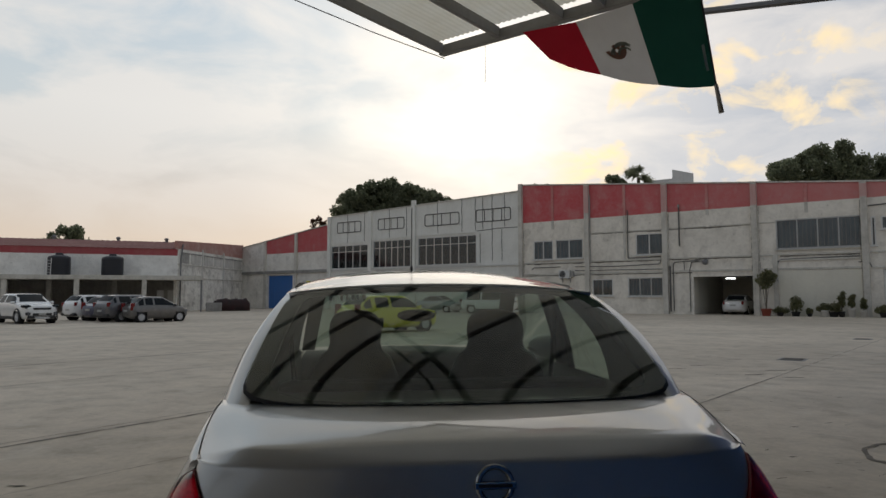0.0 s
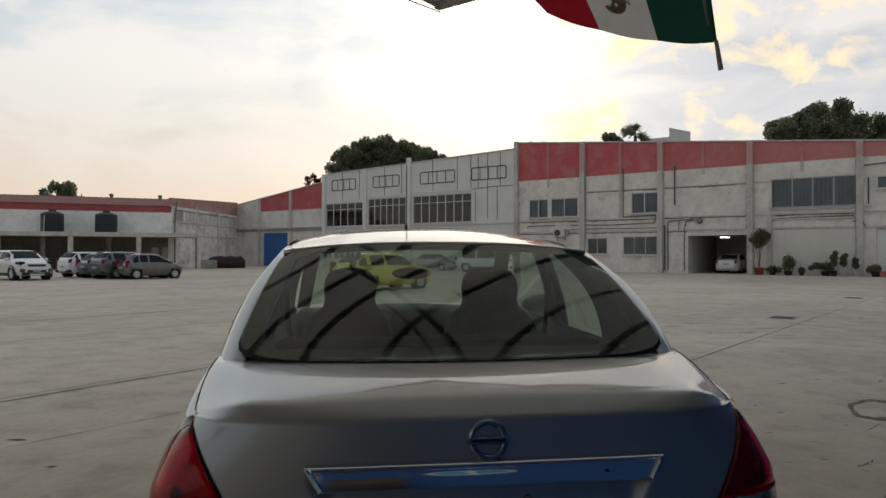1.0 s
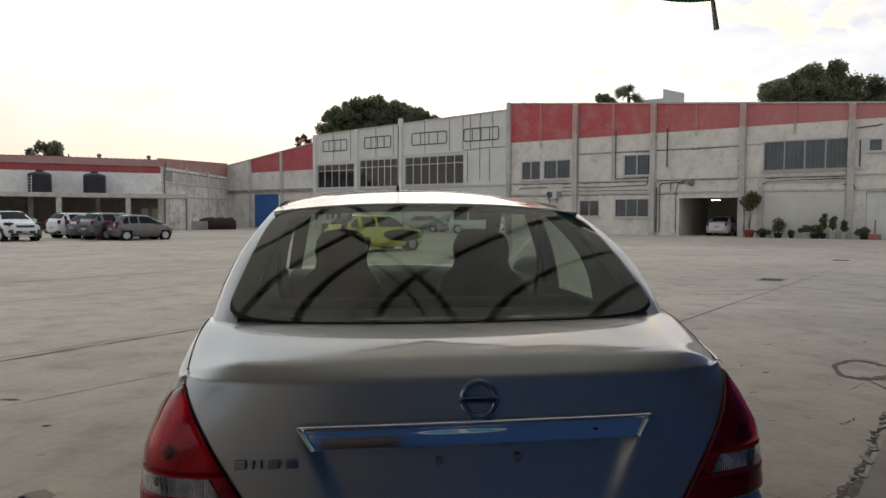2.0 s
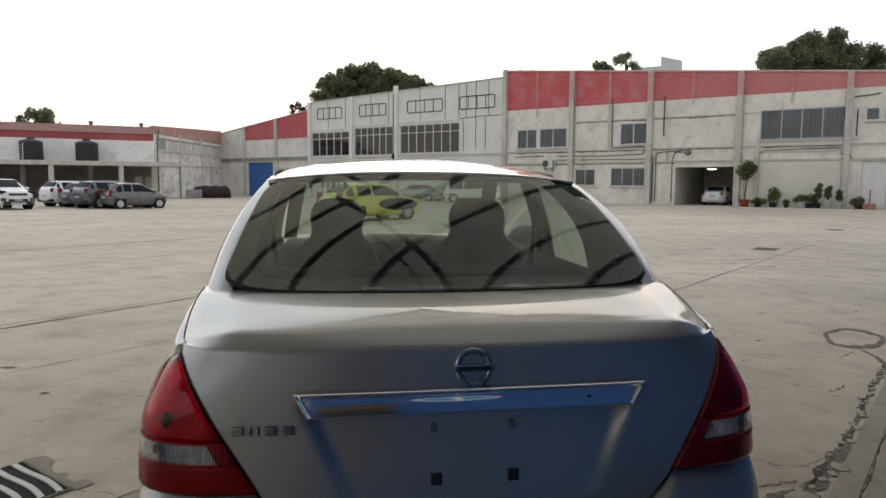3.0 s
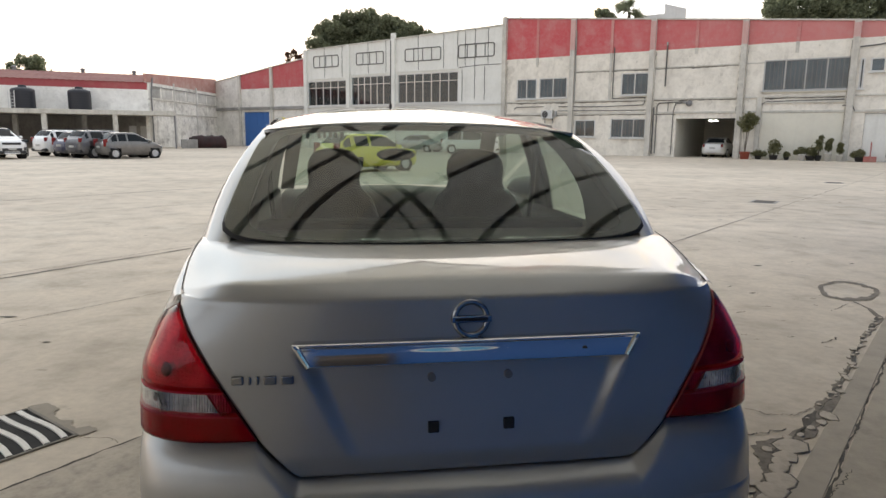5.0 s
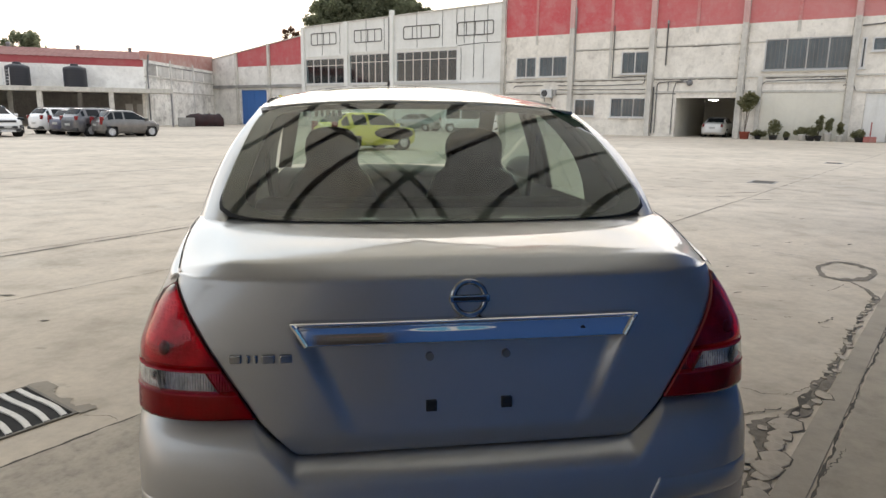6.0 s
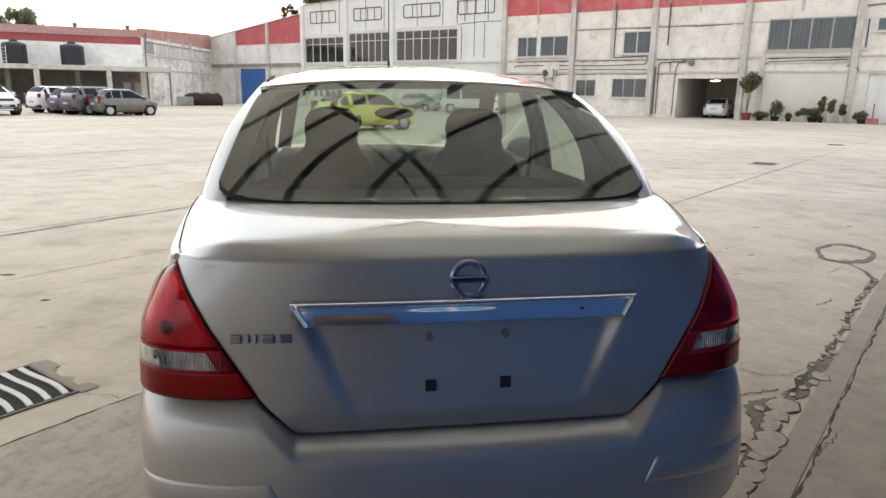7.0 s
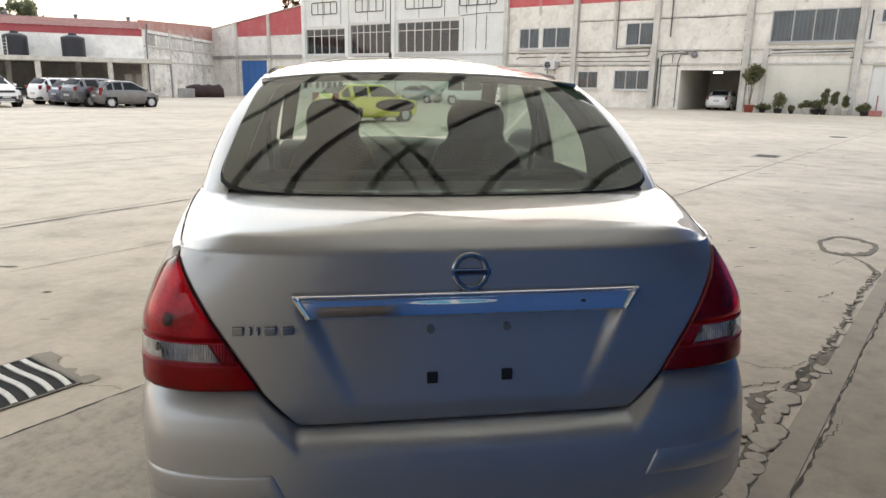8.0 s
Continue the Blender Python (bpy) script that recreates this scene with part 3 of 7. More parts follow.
LENS_RED = glassy("red_lamp_lens", (1.0, 0.045, 0.13), 0.80, 0.02, 1.32)
LENS_RED_DEEP = glassy("deep_red_lamp_lens", (1.0, 0.035, 0.13), 0.86, 0.02, 1.28)
LENS_CLEAR = glassy("clear_lamp_lens", (0.99, 0.99, 0.99), 1.0, 0.02)
LAMP_BOWL = lens_material("faceted_lamp_reflector", (0.80, 0.79, 0.78), 95, 0.006, metal=0.5)
LAMP_RED_BOWL = lens_material("red_plastic_reflector", (0.46, 0.02, 0.04), 80, 0.002)
LAMP_RIBS, rn, rl, rb = material("ribbed_lamp_reflector")
wave = rn.new("ShaderNodeTexWave")
wave.inputs["Scale"].default_value, wave.inputs["Distortion"].default_value, wave.inputs["Detail Scale"].default_value = 46.0, 0.6, 3.0
rl.new(rn.new("ShaderNodeTexCoord").outputs["Object"], wave.inputs["Vector"])
rl.new(ramp(rn, rl, noise_node(rn, rl, 22, 3), [(0.35, (0.42, 0.41, 0.40)), (0.62, (0.95, 0.94, 0.93))]), rb.inputs["Base Color"])
socket(rb, rough=0.22, metal=0.7)
bump(rn, rl, rb, wave.outputs["Fac"], 0.8, 0.006)
LAMP_SIDE = plain("dark_red_lamp_wall", (0.20, 0.008, 0.012), 0.5)
BULB_CAP = plain("dull_red_bulb", (0.16, 0.03, 0.03), 0.3)

_th = np.linspace(0, 1, 900) ** 2 * math.pi / 2
HALF, DEEP, POWER = 0.885, 0.30, 2 / 4
_X, _Y = HALF * np.sin(_th) ** POWER, DEEP * (1 - np.cos(_th) ** POWER)
_X[0] = 0
_Q = np.concatenate([[0], np.cumsum(np.hypot(np.diff(_X), np.diff(_Y)))])


def corner(q):
    """Half width and set-back of the rear outline at arc length q from the middle."""
    a = abs(q)
    if a <= _Q[-1]:
        return math.copysign(float(np.interp(a, _Q, _X)), q), float(np.interp(a, _Q, _Y))
    return math.copysign(HALF, q), DEEP + a - float(_Q[-1])


def table(rows):
    a = np.array(rows)
    return lambda v: float(np.interp(v, a[:, 0], a[:, 1]))


REAR_Y = table([(0.48, 1.63), (0.50, 1.615), (0.523, 1.603), (0.535, 1.595), (0.58, 1.590), (0.65, 1.596), (0.75, 1.610), (0.86, 1.628), (0.92, 1.640), (0.97, 1.651), (1.0, 1.67)])
BOW = table([(0.80, 1.0), (0.95, 1.6), (0.97, 1.7)])
BODY_W = table([(0.15, 0.82), (0.3, 0.868), (0.55, 0.884), (0.70, 0.882), (0.80, 0.873), (0.88, 0.852), (0.95, 0.822), (1.0, 0.80)])
BUMPER_Y = table([(0.15, 1.59), (0.2, 1.535), (0.26, 1.504), (0.30, 1.500), (0.35, 1.506), (0.42, 1.518), (0.48, 1.531), (0.52, 1.543), (0.56, 1.564), (0.61, 1.597)])


def skin(q, z, y0):
    x, dy = corner(q)
    return Vector((x * BODY_W(z) / HALF, y0 + dy * BOW(z), z))


def arc(x, z):
    """Arc length at which the skin at height z is x metres from the middle."""
    return float(np.interp(x * HALF / BODY_W(z), _X, _Q))


def skirt(bm, v):
    """Turns the open edges of a panel inwards, so that it shows its thickness at the gaps."""
    edges = [e for e in bm.edges if e.is_boundary]
    r = bmesh.ops.extrude_edge_only(bm, edges=edges)
    for g in r["geom"]:
        if isinstance(g, bmesh.types.BMVert):
            g.co += Vector(v)
    return bm


def dark_edges(bm, v):
    """Turned-in edges of a panel in the dark gap material's slot."""
    count = len(bm.faces)
    skirt(bm, v)
    bm.faces.ensure_lookup_table()
    for f in bm.faces[count:]:
        f.material_index = 1
    bmesh.ops.recalc_face_normals(bm, faces=bm.faces)
    return bm


def smoothstep(a, b, x):
    t = min(1, max(0, (x - a) / (b - a)))
    return t * t * (3 - 2 * t)


def ruled(a, b, n):
    return [[Vector(p).lerp(Vector(q), k / n) for k in range(n + 1)] for p, q in zip(a, b)]


def both(name, rows_fn, mat, parent, label="", smooth=True, inward=None):
    """The same panel on both sides of the car, as two parts."""
    for s in (-1, 1):
        rows = rows_fn(s)
        bm = grid_mesh(rows)
        if inward:
            skirt(bm, (inward[0] * -s, inward[1], inward[2]))
        bmesh.ops.recalc_face_normals(bm, faces=bm.faces)
        part(name, bm, mat, parent, label, smooth)


def saloon():
    car = thing("saloon_car", Matrix.Translation((0.009, 0, 0)) @ Matrix.Diagonal((0.989, 1, 1, 1)), "silver metallic four-door saloon parked with no number plate", "car")
    # --- boot lid
    LID_X = table([(0.519, 0.438), (0.526, 0.452), (0.538, 0.466), (0.62, 0.541), (0.94, 0.760), (0.962, 0.765)])

    def LID_Q(z):
        return arc(LID_X(z), z)

    # distance, height, bow, fall to the sides, half width
    prof = [(2.075, 1.0695, 1.09, 0.006, 0.779, 0.0), (2.0, 1.063, 1.16, 0.009, 0.783, 0.002), (1.93, 1.056, 1.22, 0.013, 0.786, 0.006), (1.86, 1.047, 1.28, 0.017, 0.787, 0.012), (1.80, 1.038, 1.34, 0.020, 0.783, 0.018), (1.75, 1.0295, 1.39, 0.021, 0.778, 0.024),
            (1.718, 1.0225, 1.43, 0.018, 0.773, 0.028), (1.703, 1.0175, 1.45, 0.016, 0.770, 0.029), (1.694, 1.011, 1.48, 0.014, 0.768, 0.027), (1.676, 0.9955, 1.54, 0.010, 0.766, 0.018), (1.661, 0.9815, 1.61, 0.006, 0.7655, 0.010), (1.6568, 0.9768, 1.63, 0.004, 0.765, 0.006), (1.6538, 0.9725, 1.64, 0.003, 0.765, 0.004)]
    TAPER = BODY_W(0.9625) / HALF
    prof = [(y, z, k, drop, float(np.interp(x / TAPER, _X, _Q)), roll) for y, z, k, drop, x, roll in prof]
    deck = len(prof)
    zs = [0.968] + list(np.linspace(0.962, 0.82, 15)) + list(np.linspace(0.81, 0.55, 22)) + [0.545, 0.54, 0.534, 0.53, 0.527, 0.524]
    prof += [(REAR_Y(z), z, BOW(z), 0.0, LID_Q(z), 0.0) for z in zs]
    rows = []
    for y, z, k, drop, qe, roll in prof:
        row = []
        for j in range(-80, 81):
            q = qe * j / 80
            x, dy = corner(q)
            x *= BODY_W(min(z, 0.9625)) / HALF
            zz = z - drop * (abs(x) / 0.76) ** 2.4 - roll * smoothstep(0.60, 0.80, abs(x)) / 0.94
            yy = y + k * dy
            # pressed recess for the plate
            half = 0.30 + (zz - 0.56) * 0.48
            inside = smoothstep(half + 0.028, half - 0.022, abs(x)) * smoothstep(0.545, 0.60, zz) * smoothstep(0.85, 0.82, zz)
            yy += (0.005 + 0.10 * max(0, zz - 0.58)) * inside
            row.append((x, yy, zz))
        rows.append(row)
    rows_front = rows[0]
    lid_edge = [Vector(r[-1]) for r in rows[:deck + 1]]
    bm = grid_mesh(rows)
    dark_edges(bm, (0, 0.03, -0.01))
    lid = part("boot_lid", bm, SILVER, car, smooth=True)
    lid.data.materials.append(GAP)
    # dark gap behind the lid's edge
    for s in (-1, 1):
        bm = grid_mesh([[skin(s * q, z, REAR_Y(z) + 0.008) for q in np.linspace(LID_Q(z) - 0.02, LID_Q(z) + 0.014, 8)] for z in np.linspace(0.524, 0.955, 40)])
        part("lid_seal", bm, GAP, car)
    bm = grid_mesh([[skin(q, z, REAR_Y(z) + 0.014) for q in np.linspace(-0.46, 0.46, 41)] for z in (0.495, 0.51, 0.53)])
    part("lid_seal", bm, GAP, car)

    # --- chrome bar, emblem, name bars, lock, plate fixings (on the lid)
    def on_lid(x, z, out):
        return (x, REAR_Y(z) + corner(x)[1] - out, z)
    rows = []
    for z, out, hx in ((0.8765, -0.01, 0.455), (0.8765, 0.0180, 0.459), (0.8758, 0.0240, 0.461), (0.8742, 0.0280, 0.462), (0.8715, 0.0298, 0.461), (0.8688, 0.0290, 0.458), (0.8668, 0.0262, 0.455), (0.8656, 0.0245, 0.453), *[(0.865 - d, 0.0242 + 0.302 * d - 4.26 * d * d, 0.452 - 0.68 * d) for d in np.linspace(0.0, 0.0425, 12)], (0.8212, 0.0294, 0.422), (0.8180, 0.0280, 0.421), (0.8160, 0.0240, 0.42), (0.815, -0.01, 0.42)):
        rows.append([on_lid(x, 0.86, 0)[:1] + (on_lid(x, z, out)[1], z) for x in np.linspace(-hx, hx, 40)])
    bm = grid_mesh(rows)
    bmesh.ops.holes_fill(bm, edges=[e for e in bm.edges if e.is_boundary], sides=30)
    bmesh.ops.recalc_face_normals(bm, faces=bm.faces)
    bar = part("chrome_garnish", bm, CHROME, car, "chrome garnish bar over the plate recess", True)
    for s in (-1, 1):
        part("end_rim", pipe([on_lid(s * 0.456, 0.870, 0.026), on_lid(s * 0.448, 0.862, 0.027), on_lid(s * 0.421, 0.820, 0.029)], 0.0085, 10), CHROME, bar)
    part("lock", tube(bmesh.new(), on_lid(0.303, 0.842, 0.0290), on_lid(0.303, 0.842, 0.018), 0.0070, 14), BLACK_PLASTIC, bar, "round black key lock")
    em = Vector(on_lid(0.0, 0.922, 0.006))
    bm = bmesh.new()
    seg = [(Vector((math.cos(a) * 0.044, 0, math.sin(a) * 0.044))) for a in np.linspace(0, 2 * math.pi, 40, endpoint=False)]
    rows = [[em + p.normalized() * (0.0435 + 0.0080 * math.cos(b)) + Vector((0, -0.006 * math.sin(b) - 0.12 * p.z * 0.0, 0)) for b in np.linspace(0, 2 * math.pi, 10, endpoint=False)] for p in seg]
    bm = grid_mesh(rows + [rows[0]], True)
    bmesh.ops.remove_doubles(bm, verts=bm.verts, dist=1e-5)
    tilt = Matrix.Translation(em) @ Matrix.Rotation(radians(-11), 4, "X") @ Matrix.Translation(-em)
    bmesh.ops.transform(bm, matrix=tilt, verts=bm.verts)
    badge = part("badge", bm, CHROME_DULL, car, "round chrome badge with a crossbar", True)
    bm = boxes((em.x - 0.054, em.x + 0.054, em.y - 0.009, em.y + 0.004, em.z - 0.0095, em.z + 0.0095), bevel=0.003)
    part("badge_bar", bm, CHROME_DULL, badge)
    part("badge_inlay", boxes((em.x - 0.043, em.x + 0.043, em.y - 0.0105, em.y - 0.0088, em.z - 0.004, em.z + 0.004)), BLACK_PLASTIC, badge)
    x = -0.615
    for w, h in ((0.030, 0.0), (0.008, 0.0), (0.008, 0.0), (0.032, 0.0), (0.032, 0.0)):
        a, b = on_lid(x, 0.775, 0.002), on_lid(x + w, 0.775, 0.002)
        bm = bmesh.new()
        box(bm, x, x + w, min(a[1], b[1]) - 0.004, max(a[1], b[1]) + 0.004, 0.771, 0.794, bevel=0.004)
        part("name_bar", bm, CHROME_DULL, car, "small chrome nameplate bar")
        x += w + 0.0115
    for s in (-1, 1):
        p = on_lid(s * 0.102, 0.642, -0.009)
        part("plate_clip", boxes((p[0] - 0.0145, p[0] + 0.0145, p[1] - 0.006, p[1] + 0.01, p[2] - 0.0145, p[2] + 0.0145), bevel=0.002), BLACK_PLASTIC, lid, "square black plate clip")
        p = on_lid(s * 0.104, 0.768, -0.021)
        part("lamp_screw", tube(bmesh.new(), (p[0], p[1] - 0.008, p[2]), (p[0], p[1] + 0.006, p[2]), 0.011, 12), GREY_METAL, lid)

    # --- tail lamps
    OUT = table([(0.60, 1.05), (0.66, 1.045), (0.74, 1.03), (0.80, 1.008), (0.85, 0.975), (0.90, 0.92), (0.93, 0.872), (0.945, 0.840)])
    LOW = table([(0.541, 0.622), (0.75, 0.617), (0.95, 0.622), (1.03, 0.630)])

    def lamp_rows(s, z0, z1, n=10, inset=0.0, sag=0.0, inner=0.0, reach=None):
        rows = []
        for k in range(n + 1):
            z = z0 + (z1 - z0) * k / n
            a, b = LID_Q(z) + 0.005 + inset + inner, max(OUT(z) - inset, LID_Q(z) + 0.012 + inset)
            b = b if reach is None else a + reach
            row = []
            for j in range(15):
                q = a + (b - a) * j / 14
                zz = z if z > 0.67 else z + (LOW(q) - 0.622) * (0.67 - z) / 0.036
                v = skin(s * q, zz, REAR_Y(zz) - 0.010 - 0.006 * math.sin(math.pi * j / 14) + sag)
                row.append(v)
            rows.append(row)
        return rows

    def lamp_spot(s, t, z, depth):
        """A point behind the lens, t of the way from the lid to the outer edge."""
        q = LID_Q(z) + (OUT(z) - LID_Q(z)) * t
        return skin(s * q, z, REAR_Y(z) - 0.012 + depth)
    for s in (-1, 1):
        lamp = None
        for name, z0, z1, mat, lab, inner, reach in (("tail_lamp", 0.753, 0.945, LENS_RED, "red tail lamp with a clear band", 0.0, None), ("clear_band", 0.695, 0.751, LENS_CLEAR, "clear reversing lens over a faceted bowl", 0.045, None),
                                                     ("band_edge", 0.695, 0.751, LENS_RED_DEEP, "", 0.0, 0.044), ("lower_lens", 0.634, 0.693, LENS_RED_DEEP, "deep red reflector lens", 0.0, None)):
            bm = grid_mesh(lamp_rows(s, z0, z1, inner=inner, reach=reach))
            dark_edges(bm, (0, 0.034 if name == "tail_lamp" else 0.012, 0))
            p = part(name, bm, mat, lamp or car, lab, True)
            p.data.materials.append(LAMP_SIDE)
            lamp = lamp or p
        bowl = grid_mesh(lamp_rows(s, 0.752, 0.945, 16, 0.002, 0.032))
        bmesh.ops.recalc_face_normals(bowl, faces=bowl.faces)
        part("lamp_bowl", bowl, LAMP_BOWL, lamp, "faceted metal bowl behind the red lens")
        band = grid_mesh(lamp_rows(s, 0.694, 0.752, 8, 0.002, 0.020))
        bmesh.ops.recalc_face_normals(band, faces=band.faces)
        part("band_bowl", band, LAMP_RIBS, lamp, "faceted metal bowl behind the clear lens")
        low = grid_mesh(lamp_rows(s, 0.630, 0.694, 8, 0.0, 0.008))
        bmesh.ops.recalc_face_normals(low, faces=low.faces)
        part("lamp_housing", low, LAMP_RED_BOWL, lamp)
        # ridges that part the chambers, and the bulb holders behind the lenses
        for z in (0.6940, 0.7520):
            ridge = grid_mesh([[v + Vector((0, d, h)) for v in lamp_rows(s, z, z + 0.0001, 1, 0.0, 0.0)[0]] for d, h in ((-0.002, -0.0025), (-0.003, 0.0), (-0.002, 0.0025), (0.03, 0.0025))])
            part("chamber_ridge", ridge, LAMP_RED_BOWL, lamp, "", True)
        for t, z, r in ((0.40, 0.797, 0.016), (0.52, 0.724, 0.010)):
            bm = bmesh.new()
            p = lamp_spot(s, t, z, 0.020)
            bmesh.ops.create_icosphere(bm, subdivisions=3, radius=r, matrix=Matrix.Translation(p) @ Matrix.Diagonal((0.8, 1.0, 1.25, 1)))
            part("bulb", bm, BULB_CAP if z > 0.75 else CHROME_DARK, lamp, "", True)
        divider = [lamp_spot(s, 0.44, z, d) for z, d in ((0.697, 0.004), (0.749, 0.004), (0.749, 0.022), (0.697, 0.022))]
        bm = grid_mesh([[divider[0], divider[1]], [divider[3], divider[2]], [divider[3] + Vector((s * 0.014, 0.002, 0)), divider[2] + Vector((s * 0.014, 0.002, 0))], [divider[0] + Vector((s * 0.014, 0.002, 0)), divider[1] + Vector((s * 0.014, 0.002, 0))]])
        part("bowl_divider", bm, CHROME_DULL, lamp)

    # --- bumper
    TOP = table([(0.0, 0.503), (0.44, 0.503), (0.46, 0.508), (0.558, 0.631), (0.75, 0.627), (0.95, 0.631), (1.03, 0.638), (1.5, 0.64)])
    qs = sorted({round(v, 4) for v in (*np.linspace(0, 0.44, 12), *np.linspace(0.44, 0.57, 14), *np.linspace(0.57, 1.12, 34), 1.2, 1.3, 1.4)})
    qs = [-q for q in qs[:0:-1]] + qs
    rows = []
    for k in range(31):
        t = k / 30
        row = []
        for q in qs:
            zt = TOP(abs(q))
            z = zt + (0.16 - zt) * t
            y = BUMPER_Y(min(z, 0.61))
            edge = smoothstep(0.0, 0.12, t)
            row.append(skin(q, z, y + 0.022 * (1 - edge) ** 2))
        rows.append(row)
    shelf = []
    for q in qs:
        zt = TOP(abs(q))
        v = skin(q, zt, REAR_Y(zt) + 0.03)
        shelf.append(v + Vector((0, 0, 0.025 - 0.037 * smoothstep(0.46, 0.56, abs(q)))))
    bm = grid_mesh([shelf] + rows)
    bmesh.ops.recalc_face_normals(bm, faces=bm.faces)
    bumper = part("rear_bumper", bm, SILVER, car, "", True)

    def strip(s):
        rows = []
        for z, out in ((0.434, -0.004), (0.429, 0.002), (0.420, 0.0048), (0.375, 0.0048), (0.366, 0.002), (0.360, -0.004)):
            a = 0.52 + (0.427 - z) * -0.5
            rows.append([skin(s * q, z, BUMPER_Y(z) - (out if k > 1 else (-0.008, 0.3 * out)[k])) for k, q in enumerate([a, a + 0.004, a + 0.012] + list(np.linspace(a + 0.03, 1.14, 24)))])
        return rows
    both("bumper_strip", strip, SILVER, bumper)

    # --- sides
    Q_END = float(_Q[-1])

    def side(s):
        rows = []
        for k in range(29):
            z = 0.20 + (0.975 - 0.20) * k / 28
            row = []
            start = 1.10 if z < 0.62 else (OUT(z) + 0.004 if z < 0.944 else OUT(0.944))
            for q in list(np.linspace(start, 1.25, 7)) + list(np.linspace(1.3, Q_END + 3.25, 60)):
                v = skin(s * q, z, REAR_Y(max(z, 0.62)))
                # narrower towards the nose
                v.x *= 1 - 0.06 * smoothstep(4.4, 5.6, v.y)
                # wheel arches
                row.append(v)
            rows.append(row)
        return rows
    for s in (-1, 1):
        bm = grid_mesh(side(s))
        for cy in (2.46, 5.06):
            bmesh.ops.delete(bm, geom=[f for f in bm.faces if (f.calc_center_median() - Vector((f.calc_center_median().x, cy, 0.30))).length < 0.335], context="FACES")
        bmesh.ops.recalc_face_normals(bm, faces=bm.faces)
        part("body_side", bm, SILVER, car, "", True)

    def shoulder(s):
        a, b = [], []
        for v in lid_edge[::-1]:
            a.append(Vector((s * (v.x + 0.0025), v.y, v.z)))
        for y, x, z in ((2.24, 0.792, 1.054), (2.4, 0.80, 1.036), (2.75, 0.803, 1.010), (3.5, 0.80, 0.998), (4.4, 0.79, 0.99), (4.8, 0.77, 0.985), (5.4, 0.70, 0.93), (5.7, 0.64, 0.85)):
            a.append(Vector((s * x, y, z)))
        for p in a:
            dy = p.y + 0.01 - REAR_Y(0.945)
            k_ = BOW(0.945)
            q = float(np.interp(dy / k_, _Y, _Q)) if dy < DEEP * k_ else float(_Q[-1]) + (dy - DEEP * k_) / k_
            q = max(q, 0.835)
            v = skin(s * q, 0.945 + 0.03 * smoothstep(1.775, 1.95, p.y), REAR_Y(0.945))
            v.x *= 1 - 0.06 * smoothstep(4.4, 5.6, p.y)
            v.z -= 0.14 * smoothstep(5.2, 5.75, p.y)
            v.x = s * max(abs(v.x), abs(p.x) + 0.004)
            v.y = p.y
            v.z = min(v.z, p.z - 0.004)
            b.append(v)
        rows = ruled(a, b, 6)
        for r in rows:
            for k, v in enumerate(r):
                b_ = min(0.014, 0.12 * (r[0] - r[-1]).length) * math.sin(math.pi * k / 6)
                v.z += b_
                v.x += s * b_
        return rows
    both("shoulder", shoulder, SILVER, car)

    # --- rear glass
    def pane(u, v):
        """u -1..1 across, v -1..1 from bottom to top."""
        t = (v + 1) / 2
        hw = 0.722 + (0.618 - 0.722) * t
        x = u * hw
        y0, z0 = 1.99 + 0.10 * abs(u) ** 2.2, 1.0665 + 0.004 * abs(u) ** 3
        y1, z1 = 2.605 + 0.05 * abs(u) ** 2.5, 1.437 - 0.029 * abs(u) ** 2.4
        sag = 0.022 * math.sin(math.pi * t)
        return Vector((x, y0 + (y1 - y0) * t - sag * 0.5, z0 + (z1 - z0) * t + sag * 0.85))

    def squircle(r, n, k, count=96):
        a = 2 * math.pi * k / count
        c, s = math.cos(a), math.sin(a)
        d = (abs(c) ** n + abs(s) ** n) ** (-1 / n)
        return c * d * r, s * d * r
    edge_n = 9
    bm = grid_mesh([[pane(*squircle(r, edge_n, k)) for k in range(96)] for r in np.linspace(0.02, 1.0, 26)], True)
    bmesh.ops.holes_fill(bm, edges=[e for e in bm.edges if e.is_boundary], sides=100)
    for f in [f for f in bm.faces if len(f.verts) > 90 and f.calc_area() > 0.3]:
        bm.faces.remove(f)
    bmesh.ops.recalc_face_normals(bm, faces=bm.faces)
    glass = part("rear_window", bm, REAR_GLASS, car, "smoked rear window reflecting the canopy above", True)
    dn = Vector((0, 0.003, -0.005))
    bm = grid_mesh([[pane(a * ku, b * kv) + dn for a, b in [squircle(1.0, n, k) for k in range(96)]] for ku, kv, n in ((0.905, 0.955, 7), (0.95, 0.975, 8), (1.0, 1.0, edge_n))], True)
    bmesh.ops.recalc_face_normals(bm, faces=bm.faces)
    part("black_border", bm, plain("black_glass_frit", (0.012, 0.012, 0.012), 0.4), glass, "", True)
    bm = grid_mesh([[pane(*squircle(1.0, edge_n, k)) for k in range(96)], [pane(*squircle(1.006, 11, k)) + dn * 1.2 for k in range(96)]], True)
    part("window_seal", bm, RUBBER, glass, "black rubber seal", True)
    # strip of body between the lid and the window
    low = [(0.0, 2.09, 1.068), (0.35, 2.10, 1.068), (0.55, 2.13, 1.068), (0.70, 2.16, 1.068), (0.745, 2.165, 1.068), (0.795, 2.25, 1.030)]
    front = rows_front
    strip_rows = [[], [], []]
